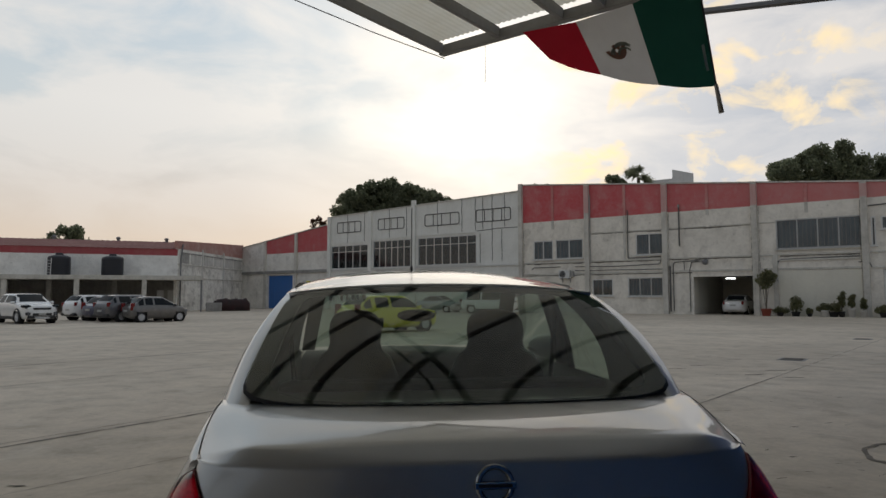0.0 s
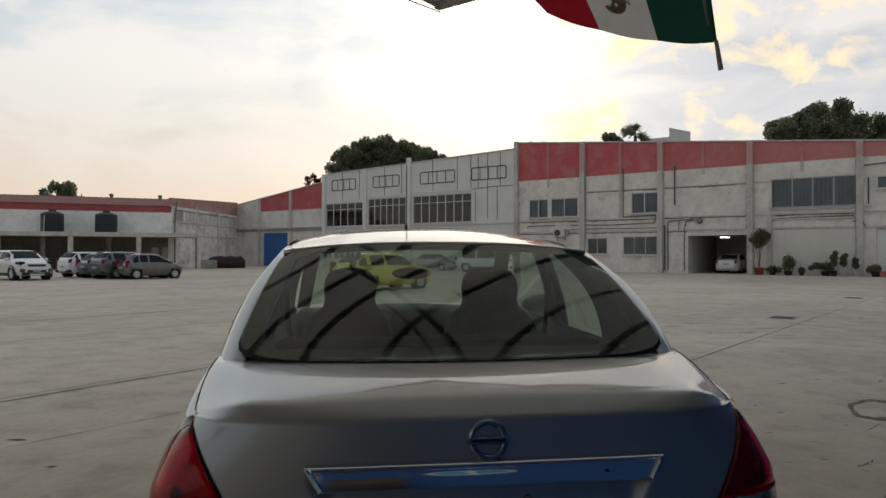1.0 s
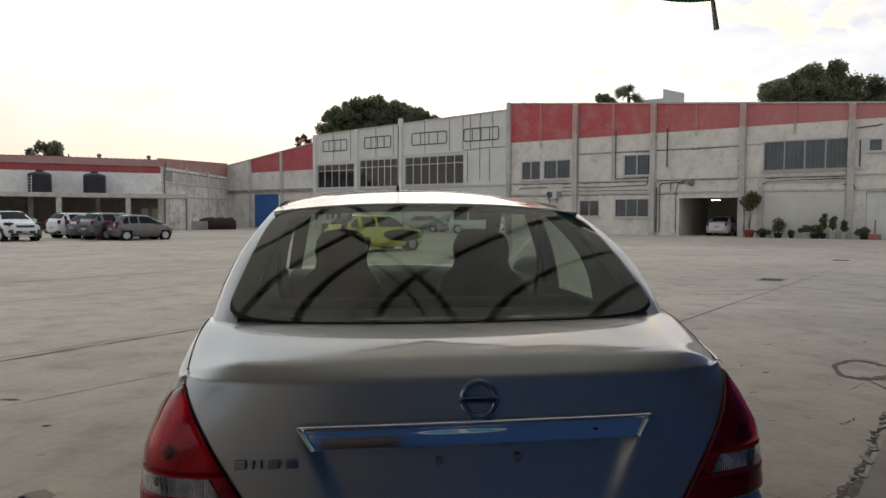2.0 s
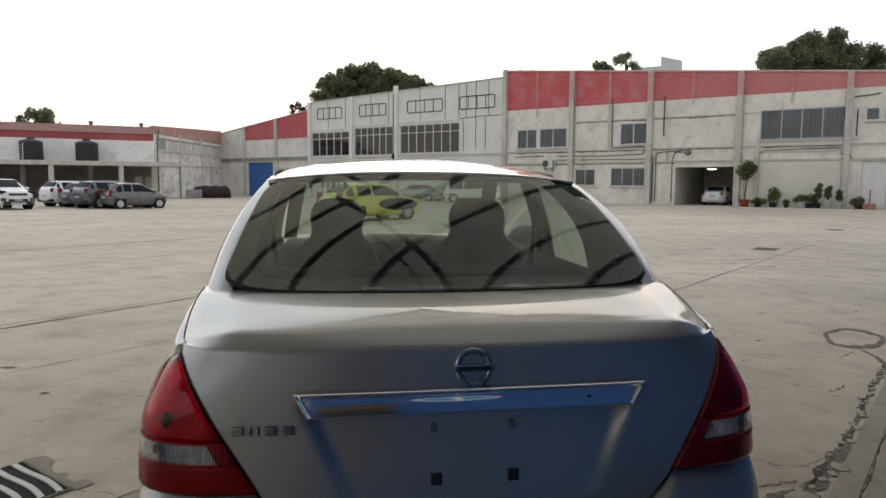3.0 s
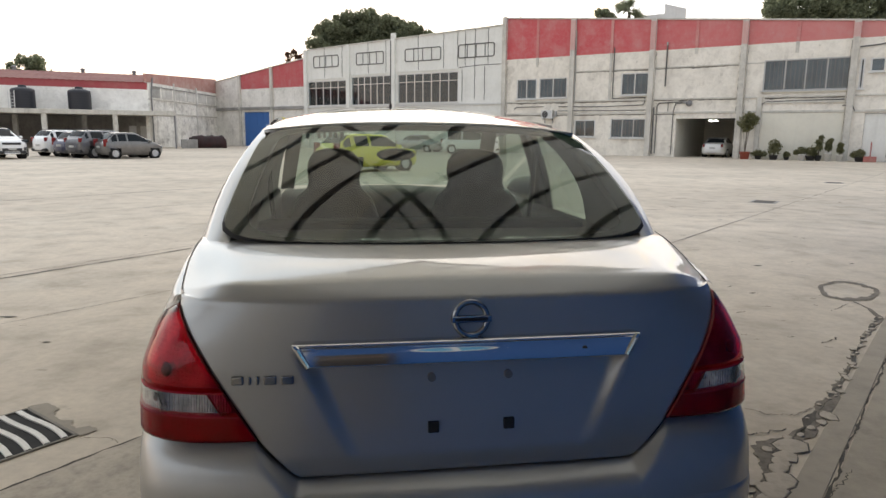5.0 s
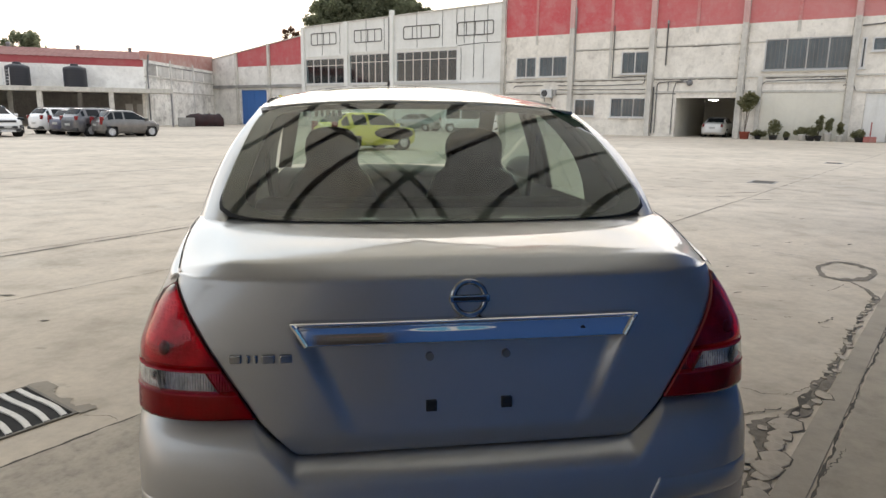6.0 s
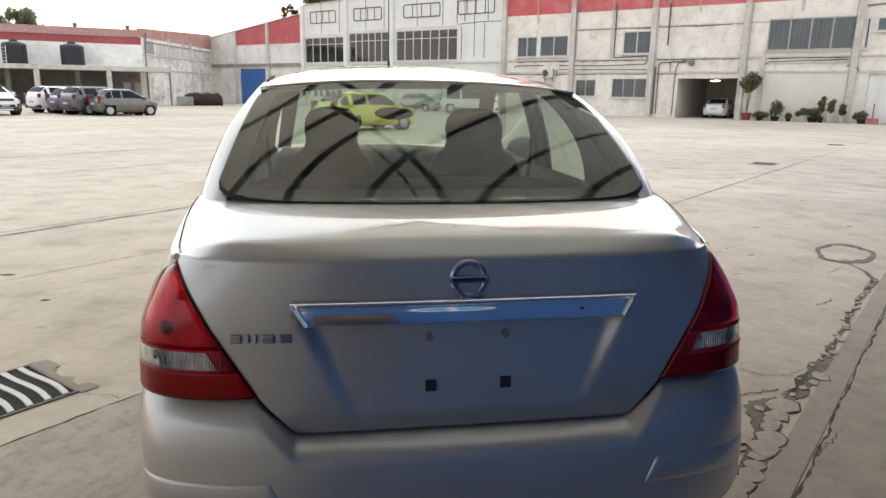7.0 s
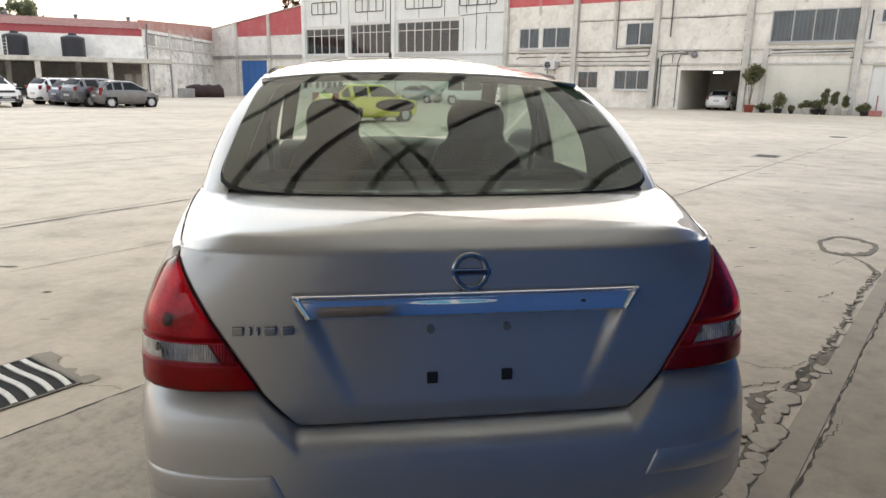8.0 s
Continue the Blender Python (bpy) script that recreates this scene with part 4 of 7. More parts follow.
    for p in front:
        a = abs(p[0]) / 0.79 * 0.795
        t = [float(np.interp(a, [c[0] for c in low], [c[k] for c in low])) for k in (0, 1, 2)]
        e = Vector((math.copysign(t[0], p[0]), t[1] + 0.01, t[2] - 0.006))
        f = Vector(p) + Vector((0, 0.0, -0.005))
        for k in range(3):
            strip_rows[k].append(f.lerp(e, k / 2))
    part("rear_scuttle", grid_mesh(strip_rows), SILVER, car, "", True)
    # sticker with unreadable writing on the pane's inside
    for k, w in enumerate((0.013, 0.005, 0.012, 0.010, 0.013, 0.010, 0.014)):
        u = -0.735 + 0.034 * k
        p = pane(u, 0.80) + Vector((0, 0.006, -0.01))
        bm = boxes((p.x, p.x + w, p.y - 0.0008, p.y + 0.0008, p.z - 0.010, p.z + 0.010))
        part("sticker_bar", bm, plain("white_sticker_ink", (0.5, 0.5, 0.48), 0.8), glass, "pale bar of sticker writing")

    # --- rear roof pillars, roof, screen, side glass
    def c_pillar(s):
        lo = [(0.698, 2.085, 1.054), (0.758, 2.145, 1.060), (0.788, 2.215, 1.051), (0.803, 2.45, 1.028), (0.803, 2.81, 1.0)]
        hi = [(0.598, 2.655, 1.396), (0.636, 2.69, 1.405), (0.648, 2.74, 1.398), (0.652, 2.95, 1.415), (0.640, 3.18, 1.435)]
        rows = []
        for k in range(-1, 9):
            t = k / 8 if k >= 0 else -0.03
            rows.append([(s * (a[0] + (b[0] - a[0]) * t + (0.018 if s < 0 else 0.036) * math.sin(math.pi * t) * (j > 0)), a[1] + (b[1] - a[1]) * (max(t, 0) ** 2.2 if j == 4 else t) - 0.03 * math.sin(math.pi * t) * (0 < j < 4) * 0.5, a[2] + (b[2] - a[2]) * t + 0.016 * math.sin(math.pi * t)) for j, (a, b) in enumerate(zip(lo, hi))])
        return rows
    both("rear_pillar", c_pillar, SILVER, car, inward=(0.015, 0, 0))
    # left trim reaches further forward, to darken the view through that window
    both("pillar_trim", lambda s: [[(s * (abs(p[0]) - 0.035 - (0.05 if k == 4 and s < 0 else 0.0)), p[1] + 0.012 + (0.26 if k == 4 and s < 0 else 0.0), p[2] - 0.012) for k, p in enumerate(r)] for r in c_pillar(s)], PILLAR_TRIM, car)
    RZ = table([(2.58, 1.434), (2.62, 1.4425), (2.70, 1.456), (2.8, 1.472), (3.0, 1.497), (3.2, 1.516), (3.5, 1.533), (3.8, 1.529), (4.05, 1.51), (4.2, 1.49)])
    RW = table([(2.58, 0.62), (2.75, 0.648), (3.0, 0.645), (3.5, 0.64), (4.05, 0.60), (4.2, 0.58)])
    RD = table([(2.58, 0.028), (2.75, 0.058), (3.0, 0.068), (3.5, 0.075), (4.2, 0.06)])

    def roof_rows(dz=0.0, k=1.0):
        rows = []
        for y in list(np.linspace(2.60, 2.8, 9)) + list(np.linspace(2.86, 4.18, 20)):
            row = []
            for j in range(-16, 17):
                u = j / 16
                row.append((u * RW(y) * k, y + (0.05 * abs(u) ** 2.5 if y < 2.9 else 0), RZ(y) - RD(y) * abs(u) ** 2.6 + dz))
            rows.append(row)
        return rows
    bm = grid_mesh(roof_rows())
    skirt(bm, (0, 0.0, -0.012))
    bmesh.ops.recalc_face_normals(bm, faces=bm.faces)
    part("roof", bm, SILVER, car, "", True)
    part("headliner", grid_mesh(roof_rows(-0.03, 0.985)), PILLAR_TRIM, car, "beige cloth headlining", True)
    part("antenna", tube(tube(bmesh.new(), (-0.078, 3.42, 1.52), (-0.078, 3.40, 1.545), 0.010, 10, 0.006), (-0.078, 3.40, 1.54), (-0.096, 3.14, 1.815), 0.0030, 6, 0.0022), DARK_METAL, car, "thin dark roof antenna")

    def wind(u, t):
        return Vector((u * (0.58 + 0.12 * t), 4.17 + 0.78 * t + 0.02 - 0.10 * abs(u) ** 2 * 1.0, 1.487 - 0.46 * t - 0.05 * abs(u) ** 2.5 * (1 - t)))
    bm = grid_mesh([[wind(u, t) for u in np.linspace(-1, 1, 17)] for t in np.linspace(0, 1, 9)])
    part("windscreen", bm, GLASS, car, "", True)
    both("front_pillar", lambda s: [[wind(s, t) + Vector((s * d, 0.06 * d / 0.05 * -0.3, -0.005)) for d in (-0.03, 0.0, 0.03, 0.06)] for t in np.linspace(0, 1.05, 8)], PILLAR_TRIM, car)

    def side_pt(s, y, t):
        """On the side glass plane: t 0 at the belt, 1 at the roof rail."""
        top = Vector((0.640, y, RZ(min(y, 4.1)) - RD(min(y, 4.1)) - 0.005))
        lo = Vector((0.790, y, 0.995))
        v = lo.lerp(top, t)
        v.x += 0.02 * math.sin(math.pi * t)
        return Vector((s * v.x, v.y, v.z))

    def door_glass(s, y0, y1, y0t, y1t, round_=1.0):
        rows = []
        for t in np.linspace(0, 1, 9):
            a, b = y0 + (y0t - y0) * t ** round_, y1 + (y1t - y1) * t
            rows.append([side_pt(s, a + (b - a) * k / 8, 0.02 + 0.92 * t) for k in range(9)])
        return rows
    both("rear_door_glass", lambda s: door_glass(s, 2.80, 3.36, 3.17, 3.31, 2.2), GLASS, car)
    both("front_door_glass", lambda s: door_glass(s, 3.60, 4.60, 3.52, 4.15), GLASS, car)
    # left pillar is widened to cover bright glass
    both("door_pillar", lambda s: door_glass(s, 3.36 if s > 0 else 3.08, 3.61, 3.31 if s > 0 else 3.14, 3.53), BLACK_PLASTIC, car, inward=(0.03, 0, 0))
    # added panel that blocks the light through the left front window
    shade = grid_mesh([[p + Vector((0.025, 0, 0)) for p in r] for r in door_glass(-1, 3.58, 4.62, 3.50, 4.17)])
    part("window_shade", shade, TRIM, car, "grey panel added inside the front side window to darken it", True)
    both("roof_rail", lambda s: [[side_pt(s, y, t) + Vector((-0.004 * s, 0, 0.004)) for y in np.linspace(2.95, 4.25, 12)] for t in (0.88, 0.94, 1.0, 1.04)], SILVER, car)
    both("door_trim", lambda s: [[Vector((s * x, y, z)) for y in np.linspace(2.5, 4.75, 8)] for x, z in ((0.802, 1.012), (0.76, 1.02), (0.745, 0.9), (0.74, 0.4))], TRIM, car)

    # --- bonnet and nose
    rows = []
    for y, z in ((4.78, 1.02), (4.95, 1.005), (5.2, 0.975), (5.45, 0.925), (5.62, 0.86), (5.75, 0.75), (5.82, 0.6), (5.84, 0.42), (5.80, 0.2)):
        hw = 0.80 - 0.2 * smoothstep(4.6, 5.9, y) - 0.03
        if z < 0.8:
            hw = 0.74
        rows.append([(u * hw, y - 0.22 * abs(u) ** 3 * smoothstep(5.2, 5.7, y), z - 0.05 * abs(u) ** 2 * (z > 0.8)) for u in np.linspace(-1, 1, 17)])
    part("bonnet", grid_mesh(rows), SILVER, car, "", True)
    part("underbody", boxes((-0.74, 0.74, 1.72, 5.7, 0.17, 0.32), (-0.42, 0.42, 1.62, 1.8, 0.2, 0.48)), BLACK_PLASTIC, car)
    # --- wheels
    for cy in (2.46, 5.06):
        for s in (-1, 1):
            t = part("wheel", lathe([(0.18, -0.085), (0.27, -0.095), (0.30, -0.07), (0.303, 0.0), (0.30, 0.07), (0.27, 0.095), (0.18, 0.085)], 28), RUBBER, car, "black tyre on a pressed wheel", True)
            t.matrix_local = Matrix.Translation((s * 0.735, cy, 0.303)) @ Matrix.Rotation(radians(90) * s, 4, "Y")
            part("rim", lathe([(0.0, 0.05), (0.05, 0.055), (0.10, 0.03), (0.15, 0.05), (0.18, 0.075), (0.185, 0.06), (0.185, -0.08)], 28), GREY_METAL, t, "", True)
            part("wheel_housing", lathe([(0.0, -0.12), (0.335, -0.12), (0.335, 0.10)], 20), GAP, car).matrix_local = Matrix.Translation((s * 0.72, cy, 0.303)) @ Matrix.Rotation(radians(90) * s, 4, "Y")

    # --- cabin
    part("parcel_shelf", boxes((-0.68, 0.68, 2.12, 2.62, 1.0, 1.03), bevel=0.01), TRIM, car)
    part("rear_seat", boxes((-0.66, 0.66, 2.55, 2.72, 0.45, 1.06), (-0.66, 0.66, 2.6, 3.15, 0.4, 0.55), bevel=0.04), CLOTH, car, "dark cloth rear bench")
    part("cabin_floor", boxes((-0.73, 0.73, 2.3, 4.9, 0.33, 0.38)), TRIM, car)
    for s, x in ((-1, -0.37), (1, 0.42)):
        rows = []
        fat = 1.0 if s < 0 else 1.13
        for z, hw, y, d in ((0.45, 0.24, 3.52, 0.08), (0.7, 0.25, 3.56, 0.09), (0.95, 0.24, 3.62, 0.085), (1.06, 0.20, 3.65, 0.07), (1.10, 0.15, 3.66, 0.06), (1.14, 0.138, 3.665, 0.055), (1.20, 0.145, 3.67, 0.06), (1.25, 0.139, 3.675, 0.06), (1.285, 0.120, 3.68, 0.052), (1.305, 0.090, 3.68, 0.040), (1.316, 0.045, 3.685, 0.020)):
            rows.append([(x + hw * fat * math.copysign(abs(math.cos(a)) ** 0.6, math.cos(a)), y + d * math.copysign(abs(math.sin(a)) ** 0.7, math.sin(a)), z) for a in np.linspace(0, 2 * math.pi, 24, endpoint=False)])
        bm = grid_mesh(rows, True)
        bmesh.ops.holes_fill(bm, edges=[e for e in bm.edges if e.is_boundary], sides=30)
        part("front_seat", bm, CLOTH, car, "dark cloth front seat with tall headrest", True)
        wrap = []
        for z, hw, y, d in ((0.62, 0.262, 3.54, 0.10), (0.80, 0.268, 3.58, 0.10), (0.95, 0.262, 3.61, 0.098), (1.04, 0.232, 3.64, 0.088), (1.085, 0.18, 3.655, 0.075), (1.10, 0.15, 3.66, 0.066)):
            ring = []
            for k in range(28):
                a = math.pi * (1.12 + 0.76 * k / 27)
                g = 1 + 0.05 * noise.noise((k * 0.55 + 9 * s, z * 26, 3.3)) + 0.03 * noise.noise((k * 1.7, z * 60, 7.1 * s))
                ring.append((x + hw * fat * g * math.copysign(abs(math.cos(a)) ** 0.6, math.cos(a)), y + d * g * math.copysign(abs(math.sin(a)) ** 0.7, math.sin(a)), z))
            wrap.append(ring)
        part("seat_cover", grid_mesh(wrap), PLASTIC_FILM, car, "crinkled clear plastic seat cover")
        part("seat_cushion", boxes((x - 0.25, x + 0.25, 3.6, 4.15, 0.38, 0.56), bevel=0.05), CLOTH, car)
    bm = grid_mesh([[(u * 0.72, y, z + 0.015 * math.cos(u * 3)) for u in np.linspace(-1, 1, 13)] for y, z in ((4.33, 0.62), (4.33, 0.9), (4.36, 0.995), (4.42, 1.02), (4.6, 1.025), (4.9, 1.015))])
    part("dashboard", bm, TRIM, car, "grey plastic dashboard", True)
    wheel = [[(-0.37 + (0.18 + 0.014 * math.cos(b)) * math.cos(a), 4.18 + 0.014 * math.sin(b) + 0.35 * 0.18 * math.sin(a), 0.92 + (0.18 + 0.014 * math.cos(b)) * math.sin(a) * 0.93) for b in np.linspace(0, 2 * math.pi, 8, endpoint=False)] for a in np.linspace(0, 2 * math.pi, 28)]
    part("steering_wheel", grid_mesh(wheel, True), BLACK_PLASTIC, car, "", True)
    bm = lathe([(0.0, 0.014), (0.03, 0.012), (0.042, 0.0), (0.035, -0.012), (0.0, -0.014)], 20)
    bmesh.ops.transform(bm, matrix=Matrix.Translation((0.02, 4.27, 1.268)) @ Matrix.Rotation(radians(90), 4, "X") @ Matrix.Diagonal((3.0, 0.95, 1.0, 1)), verts=bm.verts)
    part("inside_mirror", bm, BLACK_PLASTIC, car, "oval black inside mirror", True)
    for s in (-1, 1):
        bm = bmesh.new()
        bmesh.ops.create_icosphere(bm, subdivisions=3, radius=1.0, matrix=Matrix.Translation((s * 0.915, 4.42, 1.045)) @ Matrix.Diagonal((0.11, 0.06, 0.085, 1)))
        part("door_mirror", bm, SILVER, car, "", True)
        part("belt", pipe([(s * 0.70, 3.44, 1.36), (s * 0.69, 3.44, 1.1), (s * 0.66, 3.46, 0.8)], 0.014), BLACK_PLASTIC, car)
    return car


saloon()

# ---------------------------------------------------------------- canopy overhead, flag, blue building behind
def plastic_sheet(name, a, b, through_light):
    m, n, l, bs = material(name)
    n.remove(bs)
    dif, trl, mx = n.new("ShaderNodeBsdfDiffuse"), n.new("ShaderNodeBsdfTranslucent"), n.new("ShaderNodeMixShader")
    tone = ramp(n, l, noise_node(n, l, 1.2, 7, 0.65), [(0.35, a), (0.7, b)])
    l.new(tone, dif.inputs["Color"])
    l.new(tone, trl.inputs["Color"])
    mx.inputs[0].default_value = through_light
    l.new(dif.outputs[0], mx.inputs[1])
    l.new(trl.outputs[0], mx.inputs[2])
    l.new(mx.outputs[0], n["Material Output"].inputs["Surface"])
    return m


SHEET = plastic_sheet("translucent_roof_sheet", (0.84, 0.76, 0.60), (0.93, 0.87, 0.74), 0.76)
# lets less light through, to dim the ground at the right
DIMMING_SHEET = plastic_sheet("dimming_roof_sheet", (0.72, 0.69, 0.60), (0.84, 0.81, 0.73), 0.60)

# canopy frame: x runs back along the rafters from the free corner, y along the front beam
CANOPY = Matrix(((-0.70, 0.714, 0, 0.715), (-0.714, -0.70, 0, 8.27), (0, 0, 1, 4.53), (0, 0, 0, 1)))


CANOPY_STEEL = worn("dusty_grey_steel_paint", (0.30, 0.29, 0.275), (0.19, 0.175, 0.155), scale=2.0, rough=0.6)


# opaque sheet, added out of view to keep sky light off the near yard
SHADING_SHEET = worn("opaque_shading_sheet", (0.58, 0.565, 0.53), (0.38, 0.36, 0.33), scale=0.8, rough=0.7)


def canopy():
    c = thing("canopy", CANOPY, "steel canopy with translucent corrugated sheets", "canopy")
    W = 12.2

    def strut(name, a0, b0, a1, b1, w, z0, z1, mat=CANOPY_STEEL):
        """A square bar from (a0, b0) to (a1, b1) on the canopy's plan."""
        d = Vector((a1 - a0, b1 - b0, 0))
        bm = boxes((0, d.length, -w / 2, w / 2, z0, z1), bevel=0.004)
        bmesh.ops.transform(bm, matrix=Matrix.Translation((a0, b0, 0)) @ Matrix.Rotation(math.atan2(d.y, d.x), 4, "Z"), verts=bm.verts)
        return part(name, bm, mat, c)
    part("front_beam", boxes((-0.05, 0.05, -0.05, W, -0.035, 0.085), bevel=0.006), CANOPY_STEEL, c)
    # rafters back to the chord, and the diagonal braces under them
    for b0, b1, w in ((0.0, 0.0, 0.055), (0.855, 0.82, 0.055), (1.70, 1.80, 0.065), (2.20, 2.50, 0.070), (2.98, 3.34, 0.080), (4.18, 4.24, 0.075)):
        strut("rafter", 0.051, b0, 5.95, b1, w, -0.025, 0.10)
    for k in range(8):
        strut("rafter", 0.051, 5.05 + 0.87 * k, 5.95, 5.08 + 0.87 * k, 0.07, 0.005, 0.10)
    strut("cross_brace", 3.50, 1.30, 4.75, 5.6, 0.075, -0.09, -0.027)
    strut("cross_brace", 4.15, 2.60, 4.90, 5.2, 0.030, -0.09, -0.027)
    strut("tie_beam", 3.05, 0.9, 3.05, 1.75, 0.05, -0.06, -0.027)

    def sheet(name, x0, x1, y0, y1, z, amp, mat, label):
        ys = np.linspace(y0, y1, int((y1 - y0) * 51))
        rows = [[(x, y, z + amp * math.sin(2 * math.pi * y / 0.076) + 0.004 * math.sin(x * 1.7 + y)) for y in ys] for x in (x0, (x0 + x1) / 2, x1)]
        part(name, grid_mesh(rows), mat, c, label, True)
    sheet("roof_sheet", 0.085, 6.0, -0.02, 3.0, 0.122, 0.008, SHEET, "milky corrugated plastic sheet")
    # the last three sheets are chosen to darken the ground and car below
    sheet("roof_sheet", 0.085, 6.0, 2.96, 6.25, 0.148, 0.008, DIMMING_SHEET, "corrugated plastic sheet made less translucent to dim the yard")
    sheet("shading_roof_sheet", 0.085, 6.0, 6.20, W, 0.178, 0.012, SHADING_SHEET, "added opaque corrugated sheet that shades the near yard")
    sheet("shading_roof_sheet", 5.9, 11.6, -0.02, W, 0.210, 0.012, SHADING_SHEET, "added opaque corrugated sheet that shades the near yard")
    part("truss_chord", boxes((5.95, 6.03, -0.02, W, -0.11, 0.105)), GREY_METAL, c)
    part("rear_beam", boxes((11.5, 11.6, -0.02, W, -0.11, 0.19)), GREY_METAL, c)
    inv = c.matrix_basis.inverted()
    part("outrigger_beam", tube(bmesh.new(), inv @ Vector((2.75, 6.84, 4.475)), inv @ Vector((6.6, 5.18, 4.475)), 0.04, 6), CANOPY_STEEL, c)
    part("post", tube(bmesh.new(), (11.55, 0.4, -4.53), (11.55, 0.4, -0.111), 0.07, 12), GREY_METAL, c)
    part("post", tube(bmesh.new(), (5.99, 11.9, -4.53), (5.99, 11.9, -0.111), 0.07, 12), GREY_METAL, c)
    part("post", tube(bmesh.new(), (11.55, 11.9, -4.53), (11.55, 11.9, -0.111), 0.07, 12), GREY_METAL, c)
    return c


canopy()
cable = finish(pipe([(-2.6, 5.6, 4.62), (-1.5, 6.45, 4.50), (-0.2, 7.5, 4.44), (0.72, 8.24, 4.44)], 0.006, 5), "cable", BLACK_PLASTIC)
tagged(cable, "thin sagging cable tied to the canopy corner", "cable")
string = finish(pipe([(1.15, 7.72, 4.44), (1.152, 7.722, 4.25), (1.149, 7.718, 3.98)], 0.0025, 4), "string", plain("pale_string", (0.6, 0.6, 0.58), 0.8))
tagged(string, "loose pale string hanging from the canopy beam", "string")


def cloth(name, colour):
    m, n, l, b = material(name)
    l.new(ramp(n, l, noise_node(n, l, 4, 5), [(0.3, tuple(c * 0.8 for c in colour)), (0.7, colour)]), b.inputs["Base Color"])
    socket(b, rough=0.85)
    bump(n, l, b, noise_node(n, l, 500, 2), 0.2, 0.001)
    tr = n.new("ShaderNodeBsdfTranslucent")
    tr.inputs["Color"].default_value = (*colour, 1)
    mx = n.new("ShaderNodeMixShader")
    mx.inputs[0].default_value = 0.5
    l.new(b.outputs[0], mx.inputs[1])
    l.new(tr.outputs[0], mx.inputs[2])
    l.new(mx.outputs[0], n["Material Output"].inputs["Surface"])
    return m


def flag():
    f = thing("flag", Matrix.Identity(4), "green, white and red cloth flag hanging from the canopy", "flag")
    top = [Vector(p) for p in ((2.66, 5.46, 4.30), (2.10, 5.54, 4.03), (1.585, 5.62, 3.865), (1.11, 5.69, 3.775))]
    low = [Vector(p) for p in ((2.845, 5.51, 3.285), (2.345, 5.57, 3.295), (1.815, 5.62, 3.385), (1.35, 5.67, 3.53))]

    def at(u, v):
        """u 0..3 from the staff to the fly, v 0..1 from the top to the bottom edge."""
        k = min(2, int(u))
        t = u - k
        p = top[k].lerp(top[k + 1], t).lerp(low[k].lerp(low[k + 1], t), v)
        fold = 0.07 * math.sin(u * 2.1 + v * 2.4) * min(1, u) + 0.035 * math.sin(u * 5.0 - v * 4 + 0.7)
        p += (p - Vector((-0.33, -0.03, 1.39))).normalized() * fold
        p.z -= 0.02 * math.sin(math.pi * t) * v
        return p
    for name, a, b, mat in (("green_stripe", 0, 1.02, cloth("green_flag_cloth", (0.012, 0.065, 0.045))), ("white_stripe", 1.02, 2.0, cloth("white_flag_cloth", (0.66, 0.64, 0.62))), ("red_stripe", 2.0, 3.0, cloth("red_flag_cloth", (0.42, 0.015, 0.03)))):
        part(name, grid_mesh([[at(a + (b - a) * i / 16, v) for v in np.linspace(0, 1, 22)] for i in range(17)]), mat, f, "", True)
    brown = cloth("brown_print", (0.26, 0.15, 0.11))
    green = cloth("green_print", (0.20, 0.21, 0.17))
    for mat, cu, cv, ru, rv, a0, a1, w in ((brown, 1.56, 0.52, 0.19, 0.16, 0.3, 3.6, 0.40), (brown, 1.54, 0.55, 0.10, 0.09, 0.0, 5.5, 0.7), (green, 1.42, 0.60, 0.20, 0.17, 3.9, 6.4, 0.22), (green, 1.40, 0.62, 0.14, 0.12, 3.8, 6.2, 0.25), (green, 1.42, 0.66, 0.26, 0.20, 4.3, 6.0, 0.12)):
        rows = [[at(cu + ru * r * math.cos(a), cv + rv * r * math.sin(a)) + Vector((0, -0.006, 0)) for a in np.linspace(a0, a1, 16)] for r in (1.0 - w, 1.0)]
        part("print", grid_mesh(rows), mat, f, "dark printed crescent")
    part("hem_tape", grid_mesh([[at(0.07, v) + Vector((0, -0.006, 0)), at(0.12, v) + Vector((0, -0.006, 0))] for v in np.linspace(0.62, 0.86, 8)]), cloth("pale_tape", (0.5, 0.5, 0.48)), f)
    staff = bmesh.new()
    tube(staff, (2.62, 5.45, 4.60), (2.852, 5.512, 3.29), 0.010, 8)
    part("staff", staff, BLACK_PLASTIC, f, "thin dark flag staff")
    end = tube(bmesh.new(), (2.852, 5.512, 3.30), (2.897, 5.512, 3.04), 0.017, 8, 0.024)
    part("staff_end", end, plain("pale_wood", (0.30, 0.28, 0.25), 0.7), f)
    return f


flag()

BLUE_WALL = worn("bright_blue_wall_paint", (0.026, 0.105, 0.33), (0.028, 0.095, 0.27), scale=0.8, amount=0.3, rough=0.4)
BLUE_WALL.node_tree.nodes["Principled BSDF"].inputs["Specular IOR Level"].default_value = 0.2
back = tagged(finish(boxes((-0.75, 12.0, -1.0, -0.8, 0, 4.3)), "wall_behind", BLUE_WALL), "bright blue painted wall of the reception", "wall", kind="structure")
tagged(finish(boxes((-0.75, -0.55, -9.0, -1.0, 0, 4.3), (-30.0, -0.55, -9.2, -9.0, 0, 7.0)), "wall_south", worn("shaded_grey_render", (0.34, 0.33, 0.31), (0.18, 0.172, 0.16), scale=0.8)), "grey rendered walls behind the reception", "wall", kind="structure")
